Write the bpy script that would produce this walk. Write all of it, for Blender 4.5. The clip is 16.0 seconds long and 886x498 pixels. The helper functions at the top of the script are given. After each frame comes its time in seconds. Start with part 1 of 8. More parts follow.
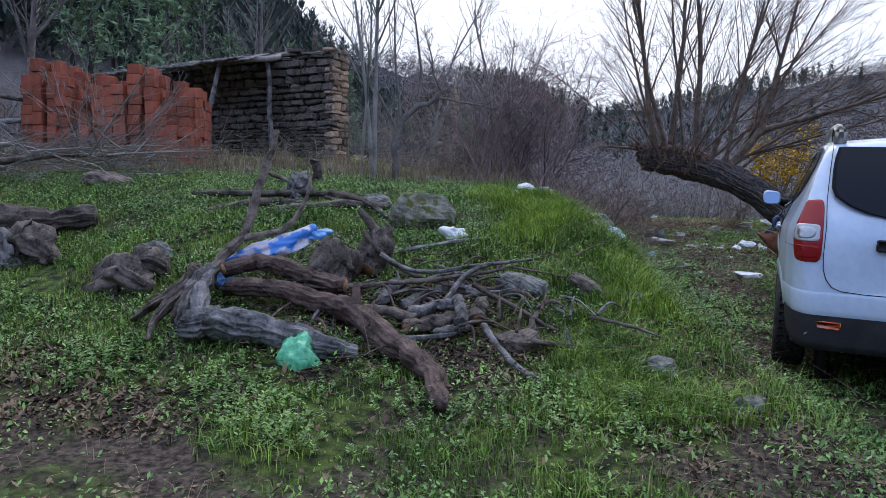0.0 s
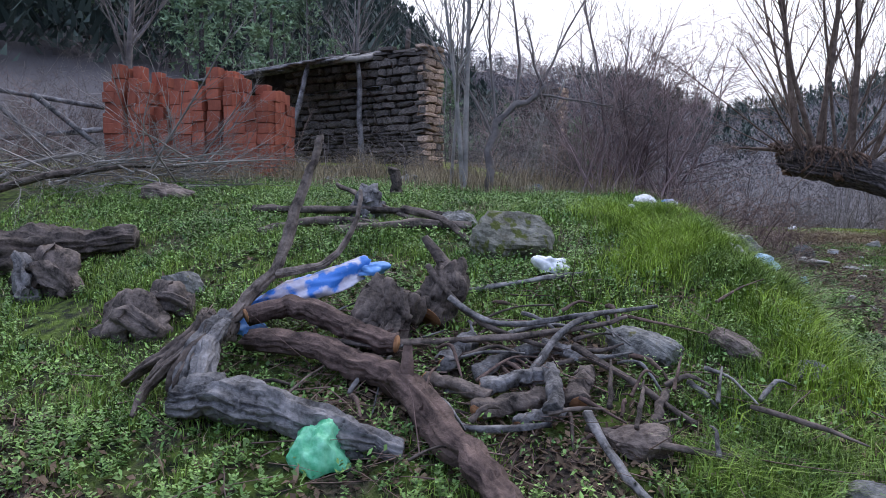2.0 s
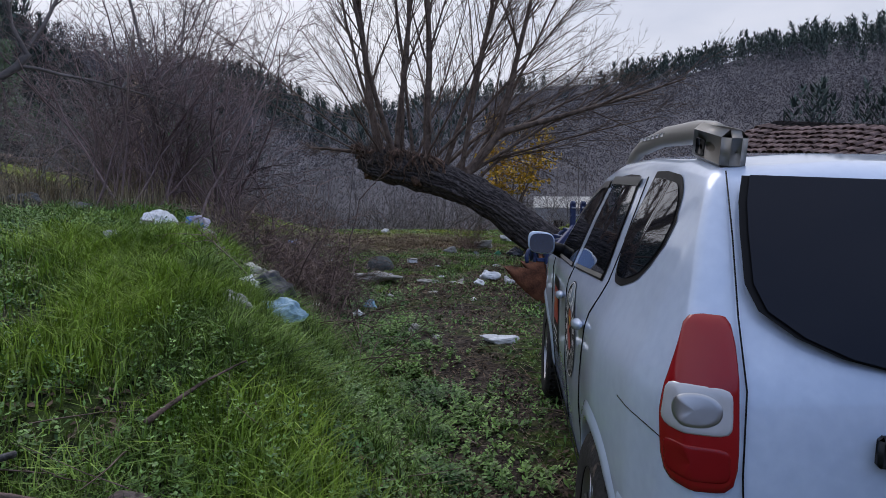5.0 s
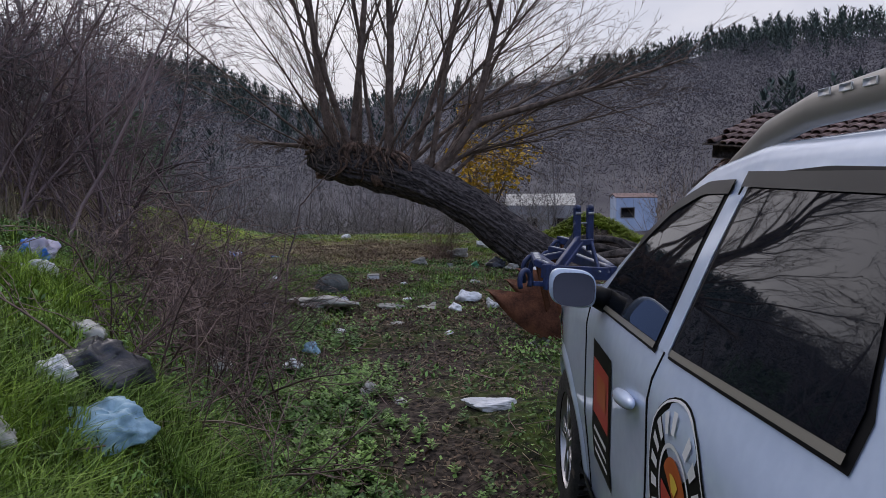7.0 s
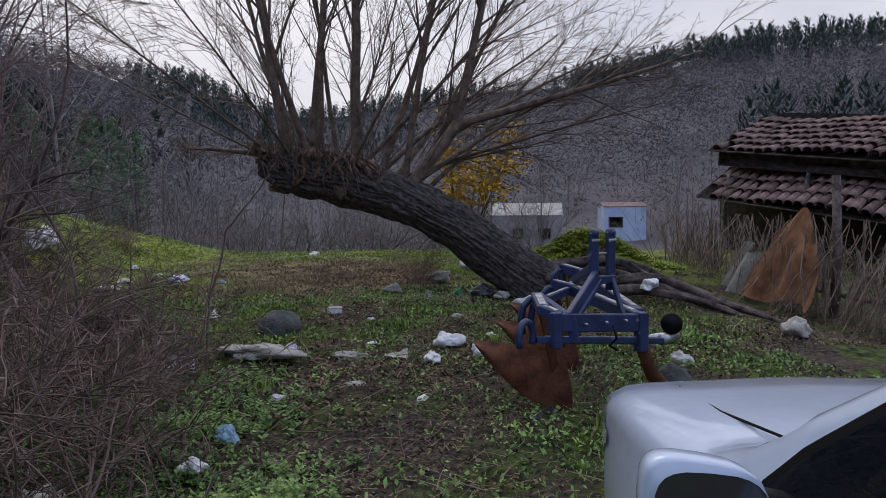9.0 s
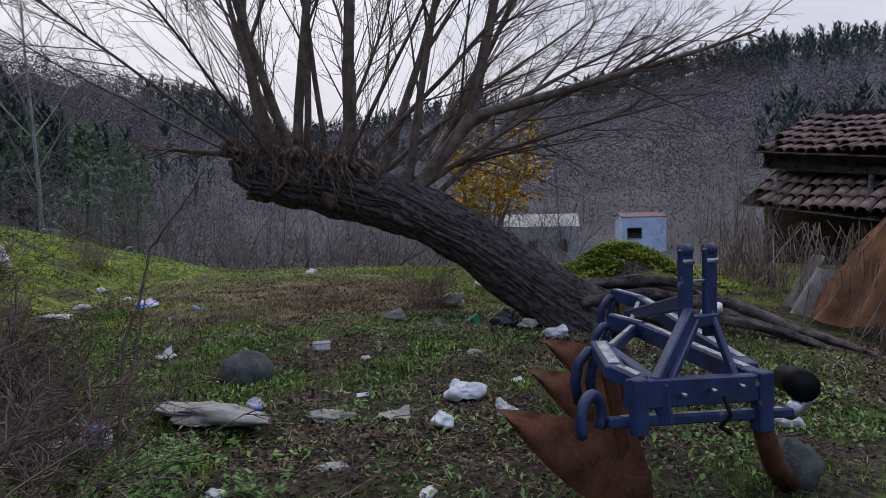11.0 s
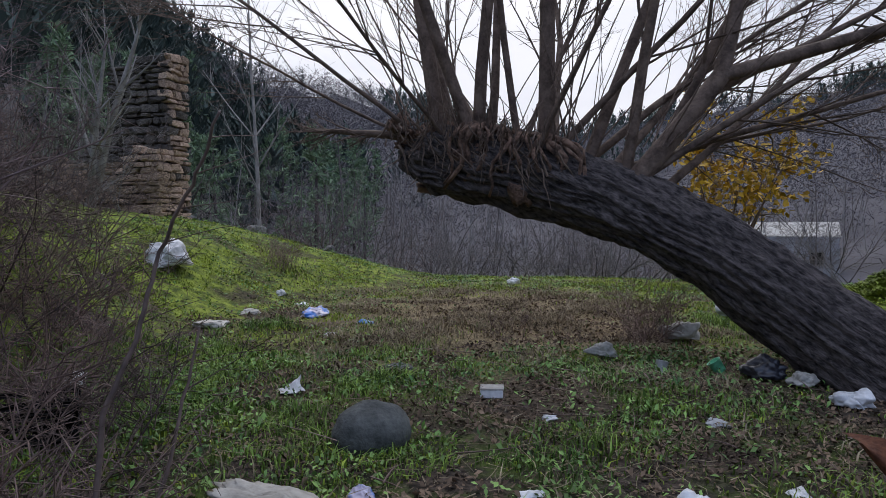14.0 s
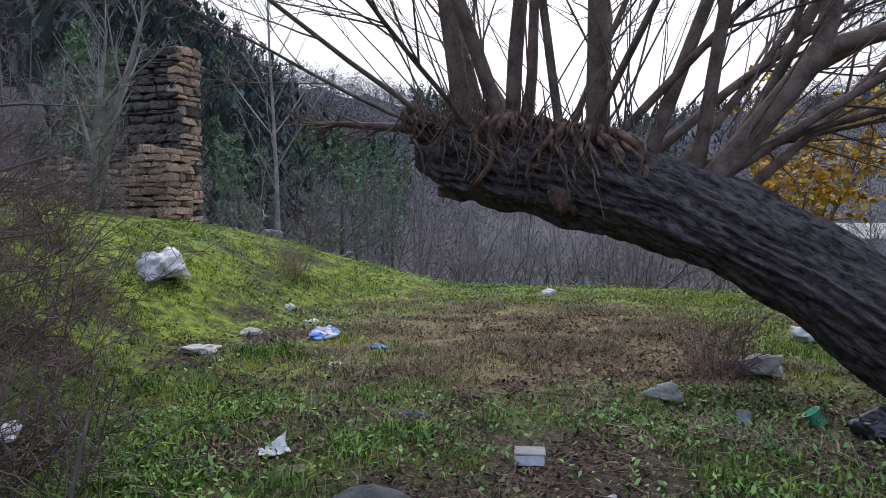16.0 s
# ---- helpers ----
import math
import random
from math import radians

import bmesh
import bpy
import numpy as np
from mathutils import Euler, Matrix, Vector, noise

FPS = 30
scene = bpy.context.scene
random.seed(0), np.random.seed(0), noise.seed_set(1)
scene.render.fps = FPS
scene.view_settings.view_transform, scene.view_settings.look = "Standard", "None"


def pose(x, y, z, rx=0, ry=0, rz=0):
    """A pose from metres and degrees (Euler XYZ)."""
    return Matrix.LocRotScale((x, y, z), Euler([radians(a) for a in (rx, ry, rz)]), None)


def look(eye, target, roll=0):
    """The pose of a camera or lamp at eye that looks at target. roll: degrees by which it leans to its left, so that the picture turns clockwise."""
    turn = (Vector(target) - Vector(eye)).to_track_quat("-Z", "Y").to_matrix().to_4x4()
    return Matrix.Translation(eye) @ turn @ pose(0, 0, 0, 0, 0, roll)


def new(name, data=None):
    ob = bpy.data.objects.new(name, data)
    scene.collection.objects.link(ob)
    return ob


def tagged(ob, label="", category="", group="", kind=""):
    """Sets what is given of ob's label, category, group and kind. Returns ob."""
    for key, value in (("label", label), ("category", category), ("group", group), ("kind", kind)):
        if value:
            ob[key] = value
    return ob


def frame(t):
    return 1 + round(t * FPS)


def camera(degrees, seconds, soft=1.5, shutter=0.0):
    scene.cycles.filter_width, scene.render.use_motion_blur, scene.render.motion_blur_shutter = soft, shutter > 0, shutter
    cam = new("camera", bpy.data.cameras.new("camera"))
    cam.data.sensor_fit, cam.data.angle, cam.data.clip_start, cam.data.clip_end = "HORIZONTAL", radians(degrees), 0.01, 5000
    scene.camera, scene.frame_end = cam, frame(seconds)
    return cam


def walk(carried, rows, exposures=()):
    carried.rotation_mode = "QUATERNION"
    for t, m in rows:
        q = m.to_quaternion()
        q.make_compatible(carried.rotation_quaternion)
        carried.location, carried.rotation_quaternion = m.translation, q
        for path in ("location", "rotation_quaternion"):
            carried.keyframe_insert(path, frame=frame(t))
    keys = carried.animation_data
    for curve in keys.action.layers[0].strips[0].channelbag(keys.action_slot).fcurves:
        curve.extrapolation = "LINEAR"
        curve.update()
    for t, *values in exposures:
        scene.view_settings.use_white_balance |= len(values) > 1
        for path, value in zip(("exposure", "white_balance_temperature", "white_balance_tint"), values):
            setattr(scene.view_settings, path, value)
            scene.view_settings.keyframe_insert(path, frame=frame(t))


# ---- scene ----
cam = camera(63.5, 16.0, soft=0.7)
PATH = [
    (0, (0.039, -1.752, 1.456), (0.036, 0.242, 1.303), 0.5),
    (0.5, (-0.007, -1.379, 1.485), (-0.059, 0.614, 1.332), 0.3),
    (1, (0.059, -0.983, 1.545), (-0.183, 0.996, 1.391), 0.1),
    (1.5, (0.108, -0.637, 1.537), (-0.203, 1.333, 1.387), 0.4),
    (2, (0.144, -0.324, 1.573), (-0.162, 1.647, 1.427), 0.3),
    (2.5, (0.305, 0.028, 1.575), (0.129, 2.015, 1.424), 0.1),
    (3, (0.453, 0.329, 1.6), (0.346, 2.322, 1.459), 0.1),
    (3.5, (0.614, 0.66, 1.66), (0.806, 2.645, 1.515), -0.2),
    (4, (0.857, 0.946, 1.672), (1.403, 2.865, 1.527), -0.6),
    (4.2, (0.937, 1.055, 1.689), (1.566, 2.948, 1.546), -0.5),
    (6.3, (1.685, 2.605, 1.789), (2.402, 4.465, 1.626), 0.1),
    (6.5, (1.744, 2.82, 1.797), (2.468, 4.676, 1.63), -0.5),
    (7, (1.919, 3.25, 1.787), (2.683, 5.091, 1.628), -0.5),
    (7.5, (2.091, 3.616, 1.844), (2.872, 5.451, 1.69), -0.6),
    (8, (2.267, 4.024, 1.839), (3.053, 5.857, 1.684), -0.7),
    (8.5, (2.438, 4.343, 1.857), (3.236, 6.171, 1.712), -0.7),
    (9, (2.599, 4.651, 1.858), (3.404, 6.477, 1.722), -0.7),
    (9.2, (2.649, 4.763, 1.851), (3.452, 6.59, 1.721), -0.7),
    (11.3, (3.267, 6.188, 1.816), (4.04, 8.03, 1.716), -1.3),
    (11.5, (3.312, 6.298, 1.817), (4.079, 8.142, 1.716), -1.3),
    (12, (3.45, 6.589, 1.783), (4.106, 8.476, 1.688), -1.1),
    (12.5, (3.538, 6.848, 1.762), (3.996, 8.793, 1.669), -0.6),
    (13, (3.63, 7.112, 1.769), (3.941, 9.086, 1.683), -0.5),
    (13.5, (3.783, 7.389, 1.741), (3.997, 9.376, 1.658), -0.4),
    (14, (3.881, 7.635, 1.766), (4.057, 9.626, 1.686), -0.2),
    (14.5, (3.873, 7.95, 1.793), (4.024, 9.942, 1.709), 0.0),
    (15, (3.864, 8.127, 1.83), (3.994, 10.121, 1.756), -0.1),
    (15.5, (3.933, 8.349, 1.805), (4.041, 10.345, 1.724), -0.3),
    (16, (3.997, 8.604, 1.837), (4.089, 10.6, 1.756), -0.2),
]
walk(cam, [(t, look(eye, target, roll)) for t, eye, target, roll in PATH], [(0, 0.34, 5820, 14), (1.5, 0.62, 5980, 16), (3.0, 0.62, 6060, 18), (3.6, -0.14, 5900, 14), (6.5, -0.22, 6280, 18), (9, -0.22, 6350, 17), (12, -0.26, 6200, 17), (14.5, 0.04, 6150, 15), (16, 0.34, 6150, 15)])


# ---- world and light ----
world = bpy.data.worlds.new("world")
scene.world = world
world.use_nodes = True
wn, wl = world.node_tree.nodes, world.node_tree.links
bg = wn["Background"]
sky = wn.new("ShaderNodeTexSky")
sky.sky_type = "NISHITA"
sky.sun_disc = False
sky.sun_elevation, sky.sun_rotation = radians(32), radians(10)
tone = wn.new("ShaderNodeMix")
tone.data_type = "RGBA"
coords, clouds, ramp = wn.new("ShaderNodeTexCoord"), wn.new("ShaderNodeTexNoise"), wn.new("ShaderNodeValToRGB")
stretch = wn.new("ShaderNodeMapping")
stretch.inputs["Scale"].default_value = (1.0, 1.0, 2.6)
clouds.inputs["Scale"].default_value, clouds.inputs["Detail"].default_value = 2.2, 7.0
ramp.color_ramp.elements[0].position, ramp.color_ramp.elements[1].position = 0.30, 0.62
ramp.color_ramp.elements[0].color, ramp.color_ramp.elements[1].color = (7.2, 7.8, 8.8, 1), (10.6, 10.9, 11.3, 1)
tone.inputs[0].default_value = 0.9
wl.new(coords.outputs["Generated"], stretch.inputs["Vector"])
wl.new(stretch.outputs["Vector"], clouds.inputs["Vector"])
wl.new(clouds.outputs["Fac"], ramp.inputs["Fac"])
wl.new(sky.outputs["Color"], tone.inputs[6])
wl.new(ramp.outputs["Color"], tone.inputs[7])
# the overcast is brighter towards the hidden sun and bluer away from it
facing, span, tint = wn.new("ShaderNodeVectorMath"), wn.new("ShaderNodeMapRange"), wn.new("ShaderNodeMix")
facing.operation = "DOT_PRODUCT"
facing.inputs[1].default_value = (0.15, 0.83, 0.53)
wl.new(coords.outputs["Generated"], facing.inputs[0])
wl.new(facing.outputs["Value"], span.inputs["Value"])
span.inputs["From Min"].default_value, span.inputs["From Max"].default_value = -0.9, 0.75
tint.data_type, tint.blend_type = "RGBA", "MIX"
tint.inputs[6].default_value, tint.inputs[7].default_value = (0.42, 0.66, 1.10, 1), (1.03, 1.0, 0.965, 1)
wl.new(span.outputs["Result"], tint.inputs[0])
shade = wn.new("ShaderNodeMix")
shade.data_type, shade.blend_type = "RGBA", "MULTIPLY"
shade.inputs[0].default_value = 1.0
# an overcast sky is brighter overhead than at the horizon
axes, climb, dome = wn.new("ShaderNodeSeparateXYZ"), wn.new("ShaderNodeMapRange"), wn.new("ShaderNodeMix")
wl.new(coords.outputs["Generated"], axes.inputs["Vector"])
wl.new(axes.outputs["Z"], climb.inputs["Value"])
climb.inputs["From Min"].default_value, climb.inputs["From Max"].default_value = 0.05, 0.75
climb.inputs["To Min"].default_value, climb.inputs["To Max"].default_value = 0.87, 1.26
dome.data_type, dome.blend_type = "RGBA", "MULTIPLY"
dome.inputs[0].default_value = 1.0
wl.new(tone.outputs[2], dome.inputs[6])
wl.new(climb.outputs["Result"], dome.inputs[7])
wl.new(dome.outputs[2], shade.inputs[6])
wl.new(tint.outputs[2], shade.inputs[7])
wl.new(shade.outputs[2], bg.inputs["Color"])
bg.inputs["Strength"].default_value = 0.1
sun = new("sun", bpy.data.lights.new("sun", "SUN"))
sun.data.energy, sun.data.angle, sun.data.color = 0.6, radians(25), (1.0, 0.95, 0.88)
sun.matrix_world = look((4, 30, 30), (0, 0, 0))


# ---- materials ----
def material(name, c1, c2, size=8.0, rough=0.8, bump=0.3, fine=60.0, metal=0.0, vary=0.0, spot=None, spots=0.0, stretched=(1, 1, 1), spec=0.3, island=False):
    """Two tones mixed at a coarse and a fine scale, with relief; vary shifts the brightness from object to object."""
    m = bpy.data.materials.new(name)
    m.use_nodes = True
    n, l = m.node_tree.nodes, m.node_tree.links
    b = n["Principled BSDF"]
    tc, mp = n.new("ShaderNodeTexCoord"), n.new("ShaderNodeMapping")
    mp.inputs["Scale"].default_value = stretched
    l.new(tc.outputs["Object"], mp.inputs["Vector"])
    big, small = n.new("ShaderNodeTexNoise"), n.new("ShaderNodeTexNoise")
    for node, scale, detail in ((big, size, 4), (small, fine, 3)):
        node.inputs["Scale"].default_value, node.inputs["Detail"].default_value = scale, detail
        l.new(mp.outputs["Vector"], node.inputs["Vector"])
    add = n.new("ShaderNodeMath")
    add.operation = "MULTIPLY_ADD"
    add.inputs[1].default_value = 0.45
    l.new(small.outputs["Fac"], add.inputs[0])
    l.new(big.outputs["Fac"], add.inputs[2])
    r = n.new("ShaderNodeValToRGB")
    r.color_ramp.elements[0].position, r.color_ramp.elements[1].position = 0.52, 0.92
    r.color_ramp.elements[0].color, r.color_ramp.elements[1].color = (*c1, 1), (*c2, 1)
    l.new(add.outputs[0], r.inputs["Fac"])
    col = r.outputs["Color"]
    if spot:
        sp, sr, mx = n.new("ShaderNodeTexNoise"), n.new("ShaderNodeValToRGB"), n.new("ShaderNodeMix")
        mx.data_type = "RGBA"
        sp.inputs["Scale"].default_value, sp.inputs["Detail"].default_value = size * 1.7 + 0.3, 5
        l.new(tc.outputs["Object"], sp.inputs["Vector"])
        sr.color_ramp.elements[0].position, sr.color_ramp.elements[1].position = 0.60 - spots, 0.68 - spots
        l.new(sp.outputs["Fac"], sr.inputs["Fac"])
        l.new(sr.outputs["Color"], mx.inputs[0])
        l.new(col, mx.inputs[6])
        mx.inputs[7].default_value = (*spot, 1)
        col = mx.outputs[2]
    if vary:
        hs, mr = n.new("ShaderNodeHueSaturation"), n.new("ShaderNodeMapRange")
        src = n.new("ShaderNodeNewGeometry").outputs["Random Per Island"] if island else n.new("ShaderNodeObjectInfo").outputs["Random"]
        l.new(src, mr.inputs["Value"])
        mr.inputs["To Min"].default_value, mr.inputs["To Max"].default_value = 1 - vary, 1 + vary
        l.new(mr.outputs["Result"], hs.inputs["Value"])
        l.new(col, hs.inputs["Color"])
        col = hs.outputs["Color"]
    l.new(col, b.inputs["Base Color"])
    b.inputs["Roughness"].default_value, b.inputs["Metallic"].default_value = rough, metal
    b.inputs["Specular IOR Level"].default_value = spec
    if bump:
        bp = n.new("ShaderNodeBump")
        bp.inputs["Strength"].default_value, bp.inputs["Distance"].default_value = bump, 0.02
        l.new(add.outputs[0], bp.inputs["Height"])
        l.new(bp.outputs["Normal"], b.inputs["Normal"])
    return m


BARK = material("willow_bark", (0.016, 0.013, 0.013), (0.135, 0.112, 0.104), 34, 0.95, 1.0, 110, stretched=(0.42, 1, 1))
KNOT = material("knotted_bark", (0.030, 0.018, 0.013), (0.250, 0.155, 0.108), 14, 0.95, 1.0, 60)
STEM = material("stem_bark", (0.070, 0.048, 0.036), (0.205, 0.146, 0.110), 9, 0.85, 0.5, 50)
TWIG = material("twig_bark", (0.080, 0.069, 0.066), (0.22, 0.19, 0.178), 3, 0.9, 0.0, 20, vary=0.45, island=True)
BRAMBLE = material("bramble_cane", (0.098, 0.062, 0.055), (0.273, 0.189, 0.156), 2, 0.85, 0.0, 20, vary=0.4, island=True)
DARKCANE = material("dark_dead_cane", (0.060, 0.045, 0.041), (0.210, 0.150, 0.128), 2, 0.9, 0.0, 20, vary=0.5, island=True)
REDTWIG = material("red_brown_twig", (0.132, 0.094, 0.092), (0.299, 0.218, 0.207), 1, 0.9, 0.0, 12, vary=0.35, island=True)
GREYTWIG = material("pale_grey_twig", (0.150, 0.138, 0.125), (0.338, 0.312, 0.288), 3, 0.9, 0.0, 25, vary=0.3, island=True)
GRASS = material("grass_blade", (0.058, 0.12, 0.018), (0.24, 0.34, 0.060), 1.6, 0.5, 0.0, 9, vary=0.75, island=True)
MOSSTURF = material("moss_turf_blade", (0.11, 0.16, 0.018), (0.36, 0.43, 0.05), 1.4, 0.6, 0.0, 9, vary=0.45, island=True)
LUSH = material("lush_grass_blade", (0.10, 0.18, 0.014), (0.29, 0.40, 0.045), 1.4, 0.5, 0.0, 9, vary=0.5, island=True)
WEED = material("weed_leaf", (0.060, 0.14, 0.034), (0.22, 0.35, 0.085), 2, 0.5, 0.0, 9, vary=0.6, island=True)
STRAW = material("dry_stalk", (0.20, 0.15, 0.09), (0.38, 0.31, 0.20), 3, 0.9, 0.0, 15, vary=0.4, island=True)
DRYVINE = material("dry_vine", (0.10, 0.072, 0.056), (0.33, 0.25, 0.20), 3, 0.9, 0.0, 15, vary=0.45, island=True)
LITTER = material("dead_leaf", (0.050, 0.032, 0.021), (0.225, 0.155, 0.100), 3, 0.85, 0.0, 15, vary=0.5, island=True)
YELLOW = material("yellow_leaf", (0.34, 0.19, 0.012), (0.62, 0.38, 0.03), 2.5, 0.6, 0.0, 9, vary=0.4, island=True, spot=(0.20, 0.22, 0.03), spots=-0.02)
PINE = material("pine_needles", (0.090, 0.150, 0.085), (0.25, 0.34, 0.18), 0.8, 0.8, 0.0, 5, vary=0.45, island=True)
# Needle colour lightened to take in the haze of distance.
FARPINE = material("hazed_far_pine", (0.040, 0.060, 0.052), (0.078, 0.102, 0.084), 0.05, 0.9, 0.0, 0.5, vary=0.4, island=True)
# The violet grey of distant haze is put into this base colour.
FARBARE = material("hazed_bare_wood", (0.082, 0.075, 0.080), (0.132, 0.120, 0.124), 0.03, 0.95, 0.0, 0.3, vary=0.08, island=True)
STONE = material("schist_stone", (0.042, 0.036, 0.031), (0.17, 0.145, 0.125), 7, 0.9, 0.9, 45, vary=0.45)
# Tan stone; the warm light on wall ends is also in its brightness.
TANSTONE = material("lit_tan_stone", (0.17, 0.11, 0.075), (0.52, 0.38, 0.28), 6, 0.9, 0.6, 40, vary=0.4)
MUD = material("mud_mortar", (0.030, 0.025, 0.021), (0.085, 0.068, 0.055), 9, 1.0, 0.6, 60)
TANMUD = material("tan_mud_mortar", (0.15, 0.09, 0.055), (0.28, 0.18, 0.11), 9, 1.0, 0.6, 60)
ROCK = material("lichened_rock", (0.055, 0.055, 0.052), (0.27, 0.26, 0.24), 9, 0.9, 1.0, 50, vary=0.25, spot=(0.13, 0.12, 0.05), spots=-0.03)
MOSSROCK = material("mossy_rock", (0.07, 0.065, 0.045), (0.24, 0.23, 0.19), 8, 0.95, 1.0, 40, spot=(0.075, 0.085, 0.02), spots=0.07)
REDROCK = material("reddish_rock", (0.060, 0.044, 0.038), (0.24, 0.19, 0.16), 9, 0.9, 1.0, 45)
DARKROCK = material("dark_boulder", (0.055, 0.058, 0.055), (0.13, 0.135, 0.125), 9, 0.9, 0.8, 45)
BRICK = material("fired_clay", (0.21, 0.056, 0.032), (0.35, 0.105, 0.060), 6, 0.85, 0.3, 90, vary=0.3)
BRICKHOLE = material("clay_hole", (0.09, 0.022, 0.012), (0.14, 0.04, 0.02), 8, 0.95, 0.2, 50)
DEADWOOD = material("dead_wood", (0.020, 0.016, 0.013), (0.178, 0.140, 0.119), 8, 0.9, 0.9, 45, stretched=(1, 1, 1), vary=0.25)
GREYWOOD = material("weathered_grey_wood", (0.029, 0.027, 0.026), (0.257, 0.242, 0.237), 8, 0.9, 1.0, 45, vary=0.25)
PALESTICK = material("weathered_tan_stick", (0.060, 0.048, 0.040), (0.30, 0.24, 0.20), 9, 0.9, 0.8, 45)
REDWOOD = material("barkless_brown_log", (0.034, 0.021, 0.017), (0.18, 0.12, 0.10), 8, 0.85, 1.0, 40, vary=0.2)
CUTWOOD = material("fresh_cut_wood", (0.22, 0.10, 0.045), (0.42, 0.22, 0.11), 14, 0.8, 0.3, 70)
PLASTICWHITE = material("white_plastic_film", (0.50, 0.50, 0.50), (0.74, 0.74, 0.745), 12, 0.4, 0.3, 40, vary=0.25, spec=0.5)
PLASTICBLUE = material("blue_plastic_film", (0.06, 0.20, 0.52), (0.16, 0.36, 0.72), 9, 0.35, 0.3, 40, spec=0.5)
PALEBLUE = material("pale_blue_film", (0.19, 0.33, 0.43), (0.34, 0.52, 0.62), 9, 0.4, 0.3, 40, spec=0.5)
PLASTICGREEN = material("green_plastic_film", (0.07, 0.40, 0.19), (0.24, 0.64, 0.40), 10, 0.3, 0.3, 40, spec=0.5)
PLASTICBLACK = material("black_plastic_film", (0.010, 0.010, 0.014), (0.035, 0.035, 0.045), 10, 0.3, 0.3, 40, spec=0.5)
DIRTYPLASTIC = material("soiled_plastic_sheet", (0.32, 0.30, 0.26), (0.56, 0.53, 0.47), 8, 0.6, 0.4, 40, vary=0.25)
TILE = material("roof_tile", (0.095, 0.058, 0.049), (0.29, 0.20, 0.175), 9, 0.9, 0.4, 50, vary=0.35, spot=(0.12, 0.10, 0.085), spots=-0.02)
SACK = material("jute_sack", (0.16, 0.072, 0.035), (0.34, 0.17, 0.09), 6, 0.95, 0.6, 90)
BLUEPAINT = material("blue_machine_paint", (0.012, 0.018, 0.055), (0.028, 0.046, 0.135), 9, 0.42, 0.15, 60, spot=(0.22, 0.22, 0.25), spots=-0.08, spec=0.5)
RUST = material("rusted_steel", (0.060, 0.020, 0.010), (0.173, 0.066, 0.032), 9, 0.75, 0.4, 60, metal=0.25)
STEEL = material("worn_steel", (0.30, 0.30, 0.31), (0.55, 0.55, 0.55), 12, 0.4, 0.2, 60, metal=0.8)
LIMEWASH = material("pale_blue_limewash", (0.36, 0.45, 0.60), (0.55, 0.63, 0.76), 1.0, 0.9, 0.2, 12)
PLASTER = material("old_white_plaster", (0.21, 0.20, 0.20), (0.36, 0.35, 0.345), 1.0, 0.9, 0.2, 12)
# Near-black that stands in for the shade in rooms and under eaves.
DARK = material("shade_black", (0.008, 0.008, 0.009), (0.02, 0.02, 0.02), 4, 0.8, 0.0, 20)


